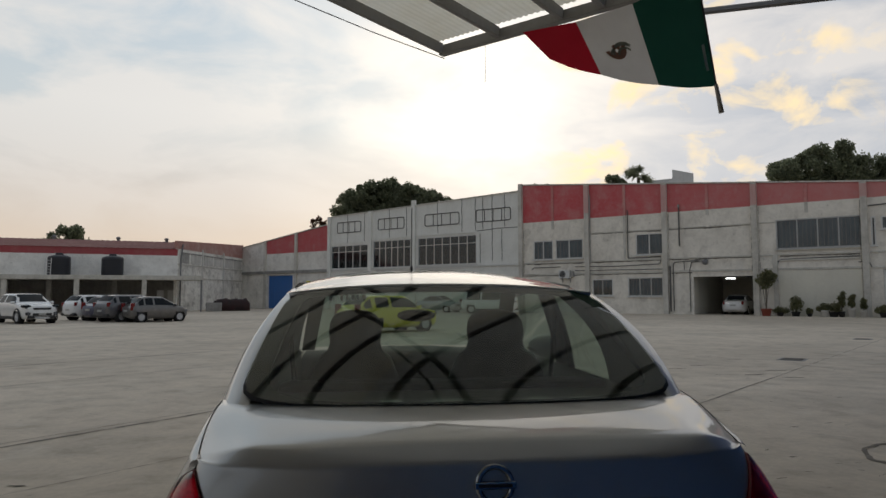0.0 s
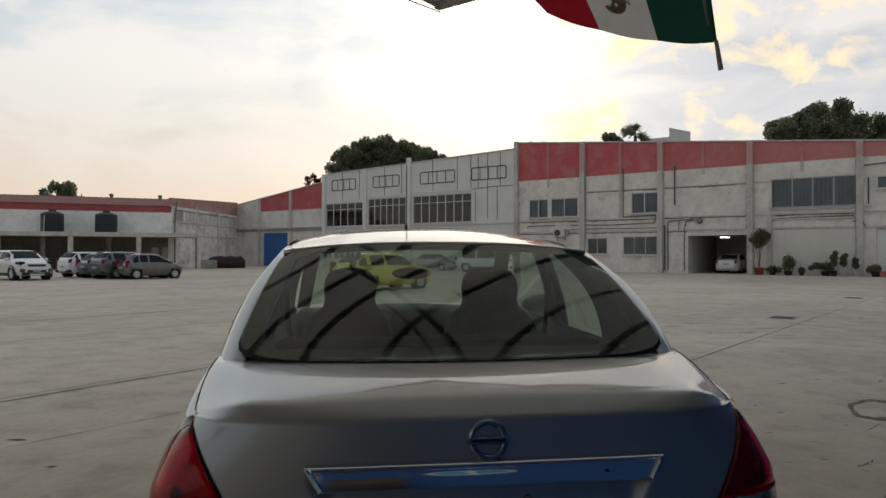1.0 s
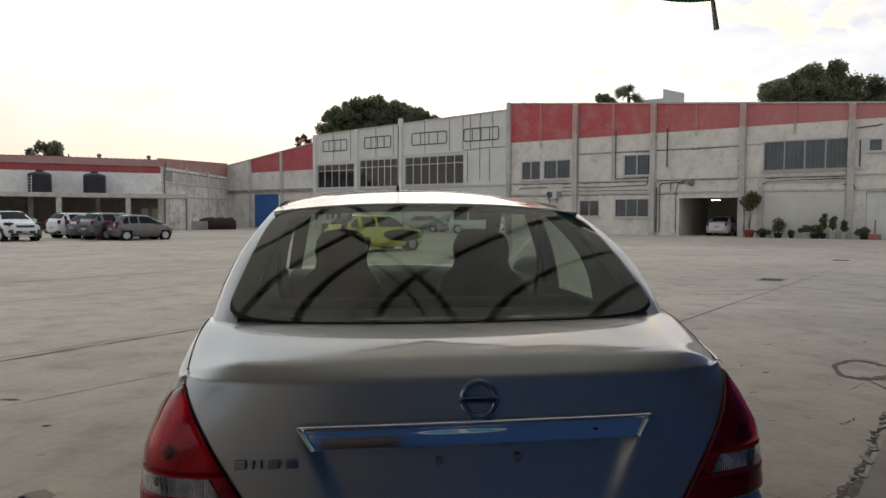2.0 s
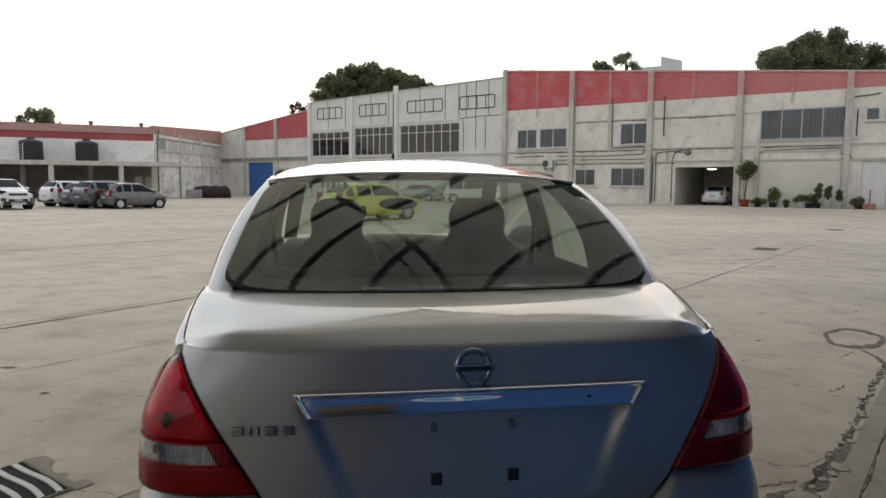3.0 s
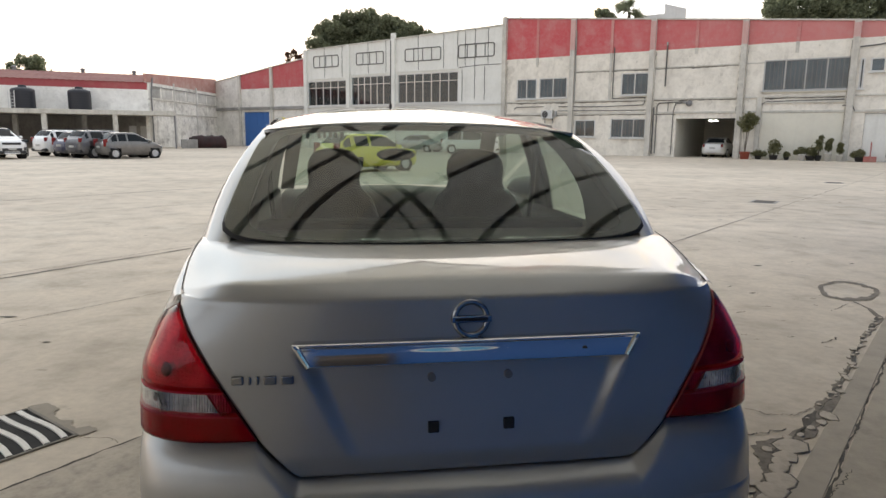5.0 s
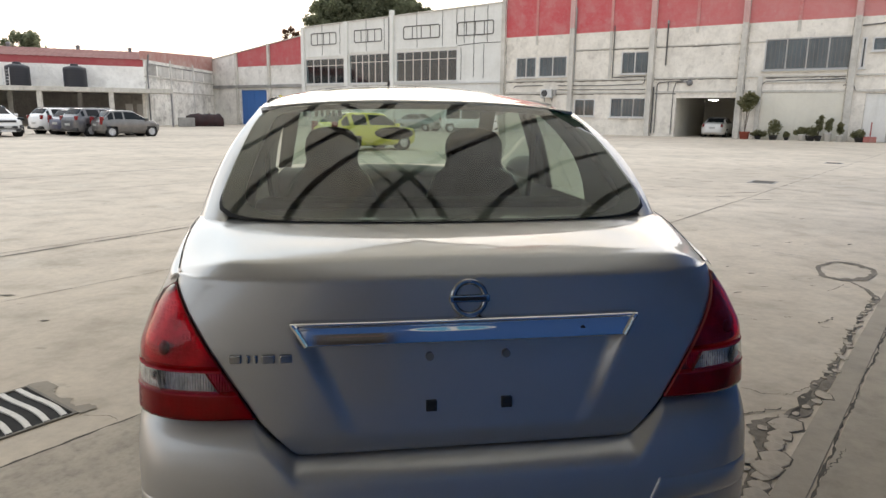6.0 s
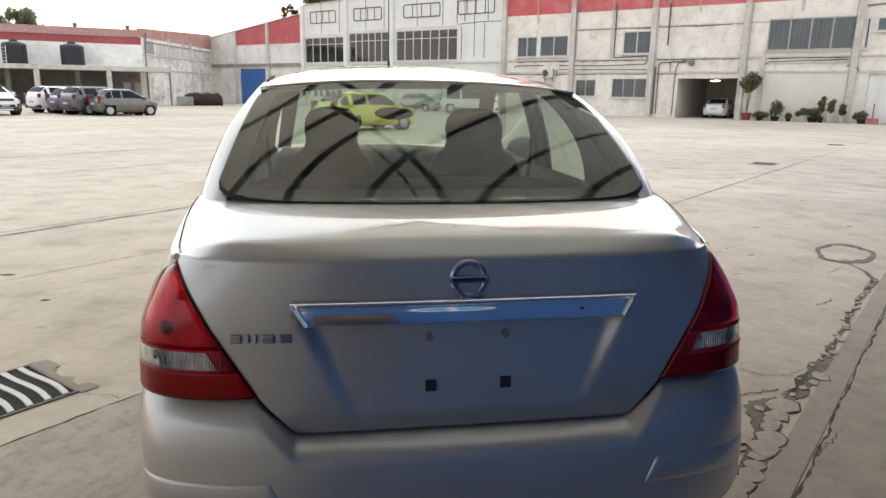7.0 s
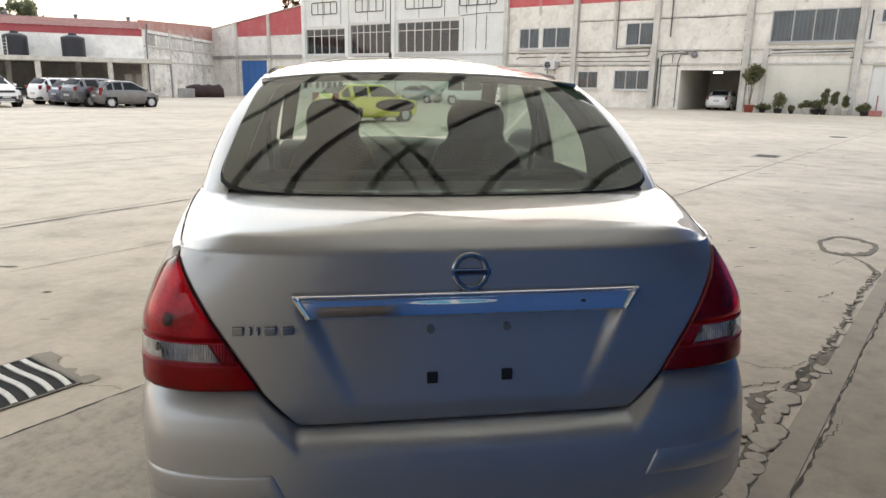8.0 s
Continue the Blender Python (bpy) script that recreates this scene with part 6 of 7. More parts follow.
def parked(name, m, label, paint, L, W, H, wb, nose, belt, screen, roof0, roof1, tail, clad=False, group="parked cars", boot=None, rails=False, face=False):
    """A small car; x forward, y left. nose: bonnet's front height; screen: foot of the windscreen, roof0 and roof1: the roof's ends, tail: foot of the rear window (x from the middle)."""
    car = thing(name, m, label, "car", group)
    h, f, r = W / 2, L / 2, -L / 2
    ax0, ax1 = -wb / 2 - 0.02, wb / 2 - 0.02
    gc = 0.24 if clad else 0.19
    R = 0.345 if clad else 0.30
    if boot:
        back = [(r, 0.50), (r + 0.03, 0.80), (r + 0.09, boot - 0.03), (r + 0.25, boot), (tail, boot + 0.02), (roof1, H - 0.06)]
    else:
        back = [(r, 0.50), (r + 0.02, 0.82), (r + 0.07, belt - 0.02), (tail, belt + 0.06), (roof1, H - 0.05)]
    line = back + [(roof1 + 0.3, H - 0.005), ((roof0 + roof1) / 2, H), (roof0 - 0.15, H - 0.02), (roof0, H - 0.06), (screen, belt + 0.03), (screen + 0.3, belt - 0.01), (f - 0.30, nose + 0.06), (f - 0.10, nose - 0.02), (f - 0.02, nose - 0.20), (f, 0.45)]
    gx = np.linspace(r, f, 400)
    gz = np.interp(gx, [p[0] for p in line], [p[1] for p in line])
    ker = np.exp(-np.linspace(-2, 2, 15) ** 2)
    gz = np.convolve(np.pad(gz, 7, mode="edge"), ker / ker.sum(), mode="valid")

    def top_at(x):
        return float(np.interp(x, gx, gz))

    def wide(x):
        t = min(1.0, abs(x) / (L / 2))
        return h * max(0.30, (1 - t ** 7) ** 0.22) * (1 - 0.05 * smoothstep(0.55, 1.0, x / f))
    xs = [-math.cos(math.pi * k / 56) * L / 2 for k in range(57)]
    rows, roofs = [], []
    for x in xs:
        zt, w = top_at(x), wide(x)
        z0 = gc + 0.14 * smoothstep(L / 2 - 0.35, L / 2, abs(x))
        zb = min(belt, zt - 0.035)
        zb = max(zb, z0 + 0.08)
        zt = max(zt, zb + 0.03)
        ring = [(0.0, z0), (0.84, z0), (0.95, z0 + 0.06), (0.995, z0 + 0.28 * (zb - z0)), (1.0, z0 + 0.55 * (zb - z0)), (0.985, z0 + 0.82 * (zb - z0)), (0.945, zb)]
        cabin = smoothstep(0.10, 0.40, zt - zb)
        for t in (0.12, 0.30, 0.50, 0.70, 0.86):
            ring.append((0.945 - (0.24 * cabin + 0.10 * (1 - cabin)) * t ** 1.15, zb + (zt - 0.02 - zb) * t))
        e = 0.945 - (0.24 * cabin + 0.10 * (1 - cabin))
        ring += [(e * 0.97, zt - 0.026), (e * 0.85, zt - 0.010), (e * 0.5, zt), (0.0, zt + 0.004)]
        pts = [(x, w * y, z) for y, z in ring]
        rows.append(pts + [(x, -y, z) for x_, y, z in pts[-2:0:-1]])
    bm = grid_mesh(rows, True)
    bmesh.ops.holes_fill(bm, edges=[e for e in bm.edges if e.is_boundary], sides=60)
    bmesh.ops.recalc_face_normals(bm, faces=bm.faces)
    bm.normal_update()
    gone, glass_pts = [], []
    pil = [tail + 0.52 * (roof1 - tail) + 0.10, (roof1 + roof0) * 0.5 - 0.05]
    for fc in bm.faces:
        c, n_ = fc.calc_center_median(), fc.normal
        if len(fc.verts) > 4:
            continue
        if min(math.hypot(c.x - a, c.z - R) for a in (ax0, ax1)) < R + 0.05 and abs(c.y) > h * 0.55 and c.z < belt:
            gone.append(fc)
            continue
        zt = top_at(c.x)
        tall = zt - belt
        if c.z < belt + 0.035 or tall < 0.12 or n_.z > 0.90:
            continue
        if abs(n_.y) > 0.62 and c.z < zt - 0.07 and tail + 0.22 < c.x < screen - 0.15 and abs(c.x - pil[1]) > 0.05 and abs(c.x - (roof1 + 0.12)) > 0.06:
            glass_pts.append(fc)
        elif abs(n_.y) < 0.45 and abs(n_.x) > 0.28 and abs(c.y) < h * 0.66 and c.z < zt + 0.02 and (c.x > roof0 - 0.06 or (c.x < roof1 + 0.04 and tall > 0.15)):
            glass_pts.append(fc)
    gb = bmesh.new()
    seen = {}
    for fc in glass_pts:
        vs = []
        for v in fc.verts:
            if v.index not in seen:
                seen[v.index] = gb.verts.new(v.co)
            vs.append(seen[v.index])
        gb.faces.new(vs)
    bmesh.ops.delete(bm, geom=gone + glass_pts, context="FACES")
    part("body", bm, paint, car, "", True)
    part("window_glass", gb, CAR_GLASS, car, "dark car windows", True)
    part("cabin_lining", boxes((tail + 0.35, screen - 0.2, -h * 0.6, h * 0.6, gc + 0.05, belt + 0.02)), GAP, car)
    for s in (-1, 1):
        part("door_mirror", boxes((screen - 0.30, screen - 0.16, s * h * 0.92, s * (h + 0.13), belt + 0.0, belt + 0.13), bevel=0.045), paint, car)
        wl_ = wide(f - 0.22)
        part("head_lamp", boxes((f - 0.42, f - 0.12, s * wl_ * 0.62, s * wl_ * 0.985, nose - 0.16, nose - 0.02), bevel=0.045), HEADLAMP, car)
        wr_ = wide(r + 0.15)
        tz = (boot - 0.13) if boot else belt + (-0.02 if clad else 0.0)
        part("tail_lamp", boxes((r + 0.035, r + 0.26, s * wr_ * 0.78, s * wr_ * 0.985, tz - (0.16 if clad or boot else 0.24), tz + (0.09 if clad or boot else 0.20)), bevel=0.045), REDLAMP, car, "red tail lamp")
        if clad:
            part("sill", boxes((ax0 + R + 0.08, ax1 - R - 0.08, s * h * 0.93, s * (h * 1.003), gc - 0.01, gc + 0.15), bevel=0.03), CLADDING, car)
        if rails:
            part("roof_rail", pipe([(roof1 + 0.1, s * h * 0.60, H - 0.04), (roof1 + 0.25, s * h * 0.60, H + 0.02), (roof0 - 0.35, s * h * 0.60, H + 0.02), (roof0 - 0.2, s * h * 0.60, H - 0.04)], 0.016), GREY_METAL, car)
        for a in (ax0, ax1):
            wl = part("wheel", lathe([(0.62 * R, -0.09), (0.9 * R, -0.10), (R, -0.06), (R, 0.06), (0.9 * R, 0.10), (0.66 * R, 0.092)], 24), TYRE, car, "black tyre on a silver rim", True)
            wl.matrix_local = Matrix.Translation((a, s * (h - 0.115), R)) @ Matrix.Rotation(radians(-90) * s, 4, "X")
            rim = bmesh.new()
            for k in range(7):
                t = 2 * math.pi * k / 7
                tube(rim, (0.03 * math.cos(t), 0.03 * math.sin(t), 0.075), (0.64 * R * math.cos(t), 0.64 * R * math.sin(t), 0.08), 0.030, 6)
            bmesh.ops.create_cone(rim, cap_ends=True, segments=16, radius1=0.075, radius2=0.06, depth=0.04, matrix=Matrix.Translation((0, 0, 0.08)))
            part("rim", rim, RIM, wl)
            part("rim_barrel", lathe([(0.0, 0.03), (0.58 * R, 0.03), (0.63 * R, 0.090), (0.67 * R, 0.094)], 24), RIM, wl)
            part("wheel_arch", lathe([(0.0, -0.16), (R + 0.055, -0.16), (R + 0.055, 0.085)], 20), GAP, car).matrix_local = Matrix.Translation((a, s * (h - 0.12), R)) @ Matrix.Rotation(radians(-90) * s, 4, "X")
    if clad:
        part("front_bumper", boxes((f - 0.30, f - 0.005, -h * 0.72, h * 0.72, 0.27, 0.44), bevel=0.07), CLADDING, car)
        part("rear_bumper", boxes((r + 0.005, r + 0.30, -h * 0.80, h * 0.80, 0.30, 0.50), bevel=0.07), CLADDING, car)
    if face:
        # swept dark lamps, a narrow upper grille and a wide lower mouth with fog lamps
        part("grille", boxes((f - 0.16, f + 0.006, -h * 0.46, h * 0.46, nose - 0.20, nose - 0.09), bevel=0.03), CLADDING, car)
        part("grille_rim", boxes((f - 0.12, f + 0.012, -h * 0.44, h * 0.44, nose - 0.098, nose - 0.084), bevel=0.005), RIM, car)
        part("lower_grille", boxes((f - 0.15, f + 0.008, -h * 0.50, h * 0.50, 0.40, 0.56), bevel=0.04), CLADDING, car)
        part("skid_plate", boxes((f - 0.16, f + 0.012, -h * 0.40, h * 0.40, 0.26, 0.34), bevel=0.03), RIM, car, "silver skid plate")
        for s in (-1, 1):
            part("swept_lamp", boxes((f - 0.55, f - 0.10, s * h * 0.56, s * h * 0.93, nose - 0.10, nose + 0.045), bevel=0.05), CAR_GLASS, car, "dark swept-back head lamp")
            part("fog_lamp", boxes((f - 0.20, f - 0.015, s * h * 0.60, s * h * 0.82, 0.44, 0.60), bevel=0.04), CLADDING, car)
            part("fog_glass", boxes((f - 0.05, f - 0.005, s * h * 0.66, s * h * 0.76, 0.48, 0.55), bevel=0.015), HEADLAMP, car)
            for a in (ax0, ax1):
                lip = lathe([(R + 0.04, 0.118), (R + 0.105, 0.122), (R + 0.115, 0.10), (R + 0.04, 0.09)], 26)
                bmesh.ops.delete(lip, geom=[v for v in lip.verts if v.co.x * 0 - v.co.y * s < -0.24], context="VERTS")
                part("arch_trim", lip, CLADDING, car, "", True).matrix_local = Matrix.Translation((a, s * (h - 0.115), R)) @ Matrix.Rotation(radians(-90) * s, 4, "X")
    else:
        part("grille", boxes((f - 0.15, f + 0.004, -h * 0.56, h * 0.56, nose - 0.27, nose - 0.13), bevel=0.03), CLADDING, car)
    part("rear_plate", boxes((r - 0.012, r + 0.03, -0.2, 0.2, 0.62, 0.74)), PLATE, car, "pale blank plate")
    part("front_plate", boxes((f - 0.03, f + 0.016, -0.18, 0.18, 0.46, 0.56)), PLATE, car, "pale blank plate")
    return car


def placed(x, y, hx, hy, size=1.0):
    return Matrix.Translation((x, y, 0)) @ Matrix.Rotation(math.atan2(hy, hx), 4, "Z") @ Matrix.Scale(size, 4)


WHITE_CAR = car_paint("white_car_paint", (0.80, 0.80, 0.79), metal=0.0, rough=0.25)
GREY_CAR = car_paint("grey_car_paint", (0.13, 0.125, 0.12), metal=0.5, rough=0.3)
DARK_CAR = car_paint("dark_grey_car_paint", (0.085, 0.085, 0.095), metal=0.5, rough=0.3)
BLUE_CAR = car_paint("dark_blue_car_paint", (0.02, 0.024, 0.07), metal=0.3, rough=0.3)
YELLOW_CAR = car_paint("bright_yellow_paint", (0.80, 0.72, 0.02), metal=0.0, rough=0.25)
SILVER_CAR = car_paint("pale_silver_paint", (0.42, 0.43, 0.44), metal=0.6, rough=0.3)
parked("hatchback", placed(-11.8, 39.05, 0.731, 0.682, 0.92), "small grey five-door hatchback in the open yard", GREY_CAR, 3.64, 1.62, 1.52, 2.38, 0.76, 0.94, 1.10, 0.25, -1.15, -1.58)
parked("suv", placed(-13.35, 40.1, 0.574, 0.819, 0.92), "dark grey family off-roader with roof rails", DARK_CAR, 4.5, 1.80, 1.62, 2.70, 1.0, 1.10, 0.95, 0.40, -1.70, -2.05, clad=True, rails=True)
parked("hatchback", placed(-14.7, 41.6, 0.574, 0.819, 0.95), "dark blue compact car parked between two larger cars", BLUE_CAR, 4.0, 1.70, 1.48, 2.5, 0.82, 0.94, 0.95, 0.35, -1.35, -1.75)
parked("suv", placed(-16.2, 43.0, 0.574, 0.819, 0.92), "white family off-roader with roof rails", WHITE_CAR, 4.5, 1.80, 1.62, 2.70, 1.0, 1.10, 0.95, 0.40, -1.70, -2.05, clad=True, rails=True)
parked("suv", placed(-18.2, 38.2, 0.705, -0.709), "white compact off-roader with black grille and lower trim", WHITE_CAR, 4.35, 1.82, 1.58, 2.62, 0.93, 1.03, 1.05, 0.42, -1.50, -1.90, clad=True, face=True)
parked("hatchback", placed(0.75, 26.45, 0.80, 0.60), "bright yellow hatchback standing in the middle of the yard", YELLOW_CAR, 4.25, 1.72, 1.44, 2.50, 0.80, 0.90, 1.05, 0.45, -1.45, -1.92)
parked("saloon_car", placed(6.4, 57.0, 0.75, -0.66), "pale silver car by the factory windows", SILVER_CAR, 4.2, 1.7, 1.46, 2.5, 0.82, 0.93, 0.95, 0.35, -0.95, -1.45, boot=0.98)
parked("suv", placed(9.9, 52.5, 0.95, -0.3), "white van-like car by the factory front", WHITE_CAR, 4.6, 1.8, 1.80, 2.7, 1.0, 1.08, 1.2, 0.8, -1.9, -2.1, clad=True)
parked("saloon_car", WALL @ Matrix.Translation((0.15, 3.6, 0)) @ Matrix.Rotation(radians(90), 4, "Z"), "white saloon parked nose-in inside the open garage", WHITE_CAR, 4.5, 1.78, 1.46, 2.6, 0.85, 0.95, 0.95, 0.30, -0.95, -1.45, boot=1.02)

# ---------------------------------------------------------------- garage, doors
garage = tagged(finish(boxes((-2.42, -2.23, 0.301, 9.0, 0, 2.95), (1.91, 2.1, 0.301, 9.0, 0, 2.95), (-2.23, 1.91, 8.8, 9.0, 0, 2.95)), "wall_garage", CREAM, matrix=WALL), "pale walls inside the garage bay", "wall", kind="structure")
tagged(finish(boxes((-2.42, 2.1, 0.302, 9.0, 2.951, 3.05)), "ceiling", INSIDE, matrix=WALL), "garage ceiling with indoor shade in its dark colour", "ceiling", kind="structure")
TUBE, tn, tl, tb = material("lit_tube")
socket(tb, colour=(0.9, 0.9, 0.9))
tb.inputs["Emission Color"].default_value = (0.95, 1.0, 0.98, 1)
tb.inputs["Emission Strength"].default_value = 10.0
tube_lamp = thing("tube_lamp", WALL @ Matrix.Translation((0.15, 1.0, 2.62)), "lit white tube lamp under the garage ceiling", "lamp")
part("lamp_body", boxes((-0.34, 0.34, -0.06, 0.06, 0.05, 0.13)), WHITE_METAL, tube_lamp)
for x in (-0.25, 0.25):
    part("hanger", tube(bmesh.new(), (x, 0, 0.13), (x, 0, 0.33), 0.012, 6), GREY_METAL, tube_lamp)
part("lamp_tube", tube(bmesh.new(), (-0.3, 0, 0.02), (0.3, 0, 0.02), 0.028, 10), TUBE, tube_lamp, "glowing white tube")
door = thing("door_1", WALL @ Matrix.Translation((-50.2, 0.12, 0)), "blue sheet metal factory door", "door", kind="structure")
for k in range(4):
    part("door_leaf", boxes((1.05 * k + 0.01, 1.05 * (k + 1) - 0.01, 0, 0.05, 0.02, 3.76), bevel=0.008), BLUE_PAINT, door)
door = thing("door_2", WALL @ Matrix.Translation((9.5, 0.12, 0)), "pale sheet metal door", "door", kind="structure")
for k in range(2):
    part("door_leaf", boxes((1.35 * k + 0.01, 1.35 * (k + 1) - 0.01, 0, 0.05, 0.02, 3.03), bevel=0.008), PANEL_WHITE, door)

# ---------------------------------------------------------------- fittings on the factory front
LINE = plain("dark_conduit", (0.10, 0.098, 0.092), 0.6)
PALE_PIPE = plain("pale_conduit", (0.36, 0.35, 0.33), 0.6)


def wall_pipe(points, r, label, mat=LINE, name="conduit"):
    ob = finish(pipe([(x, -0.04 - r, z) for x, z in points], r), name, mat, matrix=WALL)
    return tagged(ob, label, "pipe", "pipes on the factory front")


wall_pipe([(-15.6, 3.62), (-15.4, 3.78), (-12.9, 3.80)], 0.03, "dark conduit under the windows")
wall_pipe([(-11.6, 3.78), (-8.0, 3.72), (-4.75, 3.80), (-4.6, 3.95), (-4.6, 4.4)], 0.03, "bent dark conduit between the storeys")
wall_pipe([(-11.6, 3.45), (-4.5, 3.42)], 0.025, "thin dark conduit along the wall")
wall_pipe([(-3.65, 0.25), (-3.65, 3.75), (-3.5, 3.9), (-1.75, 3.98)], 0.035, "grey conduit bent towards the bell")
wall_pipe([(-2.45, 0.2), (-2.45, 3.3), (-2.3, 3.85), (-1.75, 3.9)], 0.03, "grey conduit beside the garage")
wall_pipe([(-2.85, 3.95), (-2.85, 3.3)], 0.025, "short grey conduit by the garage")
wall_pipe([(-3.15, 5.1), (-3.15, 8.0)], 0.05, "dark vertical vent pipe", LINE)
wall_pipe([(-3.15, 8.0), (-3.15, 8.22)], 0.07, "pale cap of the vent pipe", PALE_PIPE)
wall_pipe([(-7.12, 4.3), (-7.12, 8.1)], 0.04, "dark vertical pipe beside a half pillar")
wall_pipe([(-7.1, 4.32), (-4.6, 4.36)], 0.03, "dark conduit below the square window")
wall_pipe([(-3.88, 0.2), (-3.88, 3.6)], 0.05, "dark downpipe on the pillar")
wall_pipe([(8.2, 3.55), (8.75, 3.58), (8.9, 3.2)], 0.03, "dark cable loop at the pillar")
wall_pipe([(3.3, 3.1), (3.45, 3.7), (3.7, 3.86), (8.3, 3.95)], 0.035, "dark cable along the ledge")
wall_pipe([(8.85, 7.15), (9.9, 7.22), (10.25, 7.3)], 0.04, "short dark bracket arm", LINE, "bracket")
wall_pipe([(-10.25, 4.0), (-10.25, 9.6)], 0.04, "grey pipe beside a pillar", PALE_PIPE)
bell = thing("wall_bell", WALL @ Matrix.Translation((-1.35, -0.02, 3.85)), "round grey alarm bell on the wall", "bell")
part("bell_dome", lathe([(0.0, 0.22), (0.12, 0.2), (0.2, 0.12), (0.22, 0.0), (0.16, -0.01)], 18), GREY_METAL, bell, "", True).matrix_local = Matrix.Rotation(radians(90), 4, "X")
part("bell_box", boxes((-0.42, -0.22, -0.12, 0.02, 0.0, 0.16), bevel=0.01), PALE_PIPE, bell)
ac = thing("air_conditioner", WALL @ Matrix.Translation((-12.9, 0, 2.83)), "white outdoor air conditioner on wall brackets", "air conditioner")
part("case", boxes((0, 0.95, -0.48, -0.1, 0.0, 0.66), bevel=0.02), WHITE_METAL, ac)
fan = part("fan_grille", lathe([(0.0, 0.012), (0.08, 0.012), (0.25, 0.006), (0.27, 0.0)], 24), BLACK_PLASTIC, ac, "round dark fan grille")
fan.matrix_local = Matrix.Translation((0.34, -0.483, 0.33)) @ Matrix.Rotation(radians(90), 4, "X")
for k in range(4):
    part("grille_ring", boxes((0.34 - 0.26, 0.34 + 0.26, -0.505, -0.497, 0.13 + 0.12 * k, 0.142 + 0.12 * k)), WHITE_METAL, ac)
part("service_box", boxes((1.0, 1.2, -0.3, -0.02, 0.15, 0.6), bevel=0.01), PALE_PIPE, ac)
for x in (0.12, 0.8):
    part("bracket_arm", boxes((x, x + 0.05, -0.5, 0.0, -0.06, -0.003), (x, x + 0.05, -0.05, 0.0, -0.35, -0.06)), GREY_METAL, ac)
notice = thing("notice", WALL @ Matrix.Translation((-4.42, -0.21, 1.6)), "small white and red notice on the pillar", "sign")
part("notice_board", boxes((0, 0.3, 0, 0.02, 0, 0.95)), WHITE_METAL, notice)
part("red_field", boxes((0.03, 0.27, -0.004, -0.001, 0.55, 0.85)), RED_PAINT, notice)

# dark outlined frames and joints on the white panels
for x0, x1 in ((-39.0, -35.6), (-33.2, -29.8), (-27.2, -23.2), (-21.3, -17.7)):
    W, H, c = x1 - x0, 1.1, 0.12
    ring = [(c, 0, 0), (W - c, 0, 0), (W, 0, c), (W, 0, H - c), (W - c, 0, H), (c, 0, H), (0, 0, H - c), (0, 0, c), (c, 0, 0)]
    bm = pipe(ring, 0.045, 5)
    bmesh.ops.translate(bm, vec=(x0, -0.03, 8.1), verts=bm.verts)
    fr = part("panel_outline", bm, LINE, wall_m, "dark outlined four-part frame")
    for k in (1, 2, 3):
        part("divider", pipe([(x0 + W * k / 4, -0.03, 8.12), (x0 + W * k / 4, -0.03, 8.1 + H - 0.02)], 0.035, 5), LINE, fr)
rr = random.Random(11)
for x, z0, z1 in ((-37.5, 7.0, 10.0), (-35.1, 7.0, 10.0), (-31.7, 7.2, 10.1), (-29.5, 7.2, 10.2), (-25.7, 7.3, 10.3), (-22.9, 7.3, 10.3), (-21.4, 7.4, 10.3), (-20.6, 7.5, 10.3), (-19.6, 4.6, 10.4), (-18.3, 7.5, 10.4), (-18.6, 4.5, 7.3), (-20.9, 4.4, 7.1)):
    a = [(x + rr.uniform(-0.03, 0.03), -0.012, z) for z in np.linspace(z0, z1, 9)]
    part("panel_joint", pipe(a, 0.03, 4), LINE, wall_m)
part("panel_joint", pipe([(-21.2, -0.012, 7.3), (-19.0, -0.012, 7.42), (-17.0, -0.012, 7.4)], 0.03, 4), LINE, wall_m)
for x0, x1, z in ((-39.8, -34.5, 7.0), (-33.9, -28.8, 7.2), (-28.2, -21.3, 7.25)):
    part("lintel", boxes((x0, x1, -0.08, 0.0, z - 0.08, z + 0.06)), PANEL_WHITE, wall_m)

# ---------------------------------------------------------------- tanks, ladder, things by the carport
for k, x in enumerate((-11.7, -7.5)):
    t = thing("water_tank", LEFT @ Matrix.Translation((x, 1.5, 3.283)) @ Matrix.Diagonal((1.04, 1.04, 1.13, 1)), "black ribbed plastic water tank on the carport slab", "tank", "water tanks")
    prof = [(0.0, 0.0), (0.84, 0.0), (0.86, 0.03)]
    for i in range(7):
        z = 0.08 + 0.18 * i
        prof += [(0.865, z), (0.875, z + 0.05), (0.865, z + 0.1)]
    prof += [(0.86, 1.38), (0.80, 1.44), (0.45, 1.55), (0.32, 1.57)]
    part("shell", lathe(prof, 28), TANK, t, "", True)
    part("lid", lathe([(0.0, 1.74), (0.26, 1.72), (0.30, 1.68), (0.30, 1.565)], 20), TANK, t, "", True)
lad = thing("ladder", LEFT @ Matrix.Translation((-12.4, 0.42, 3.283)) @ Matrix.Rotation(radians(-10), 4, "X"), "pale aluminium step ladder against the tank", "ladder")
for s in (-0.22, 0.22):
    part("rail", boxes((s - 0.025, s + 0.025, -0.02, 0.02, 0, 1.45)), WHITE_METAL, lad)
for k in range(5):
    part("rung", boxes((-0.195, 0.195, -0.015, 0.015, 0.18 + 0.26 * k, 0.21 + 0.26 * k)), WHITE_METAL, lad)
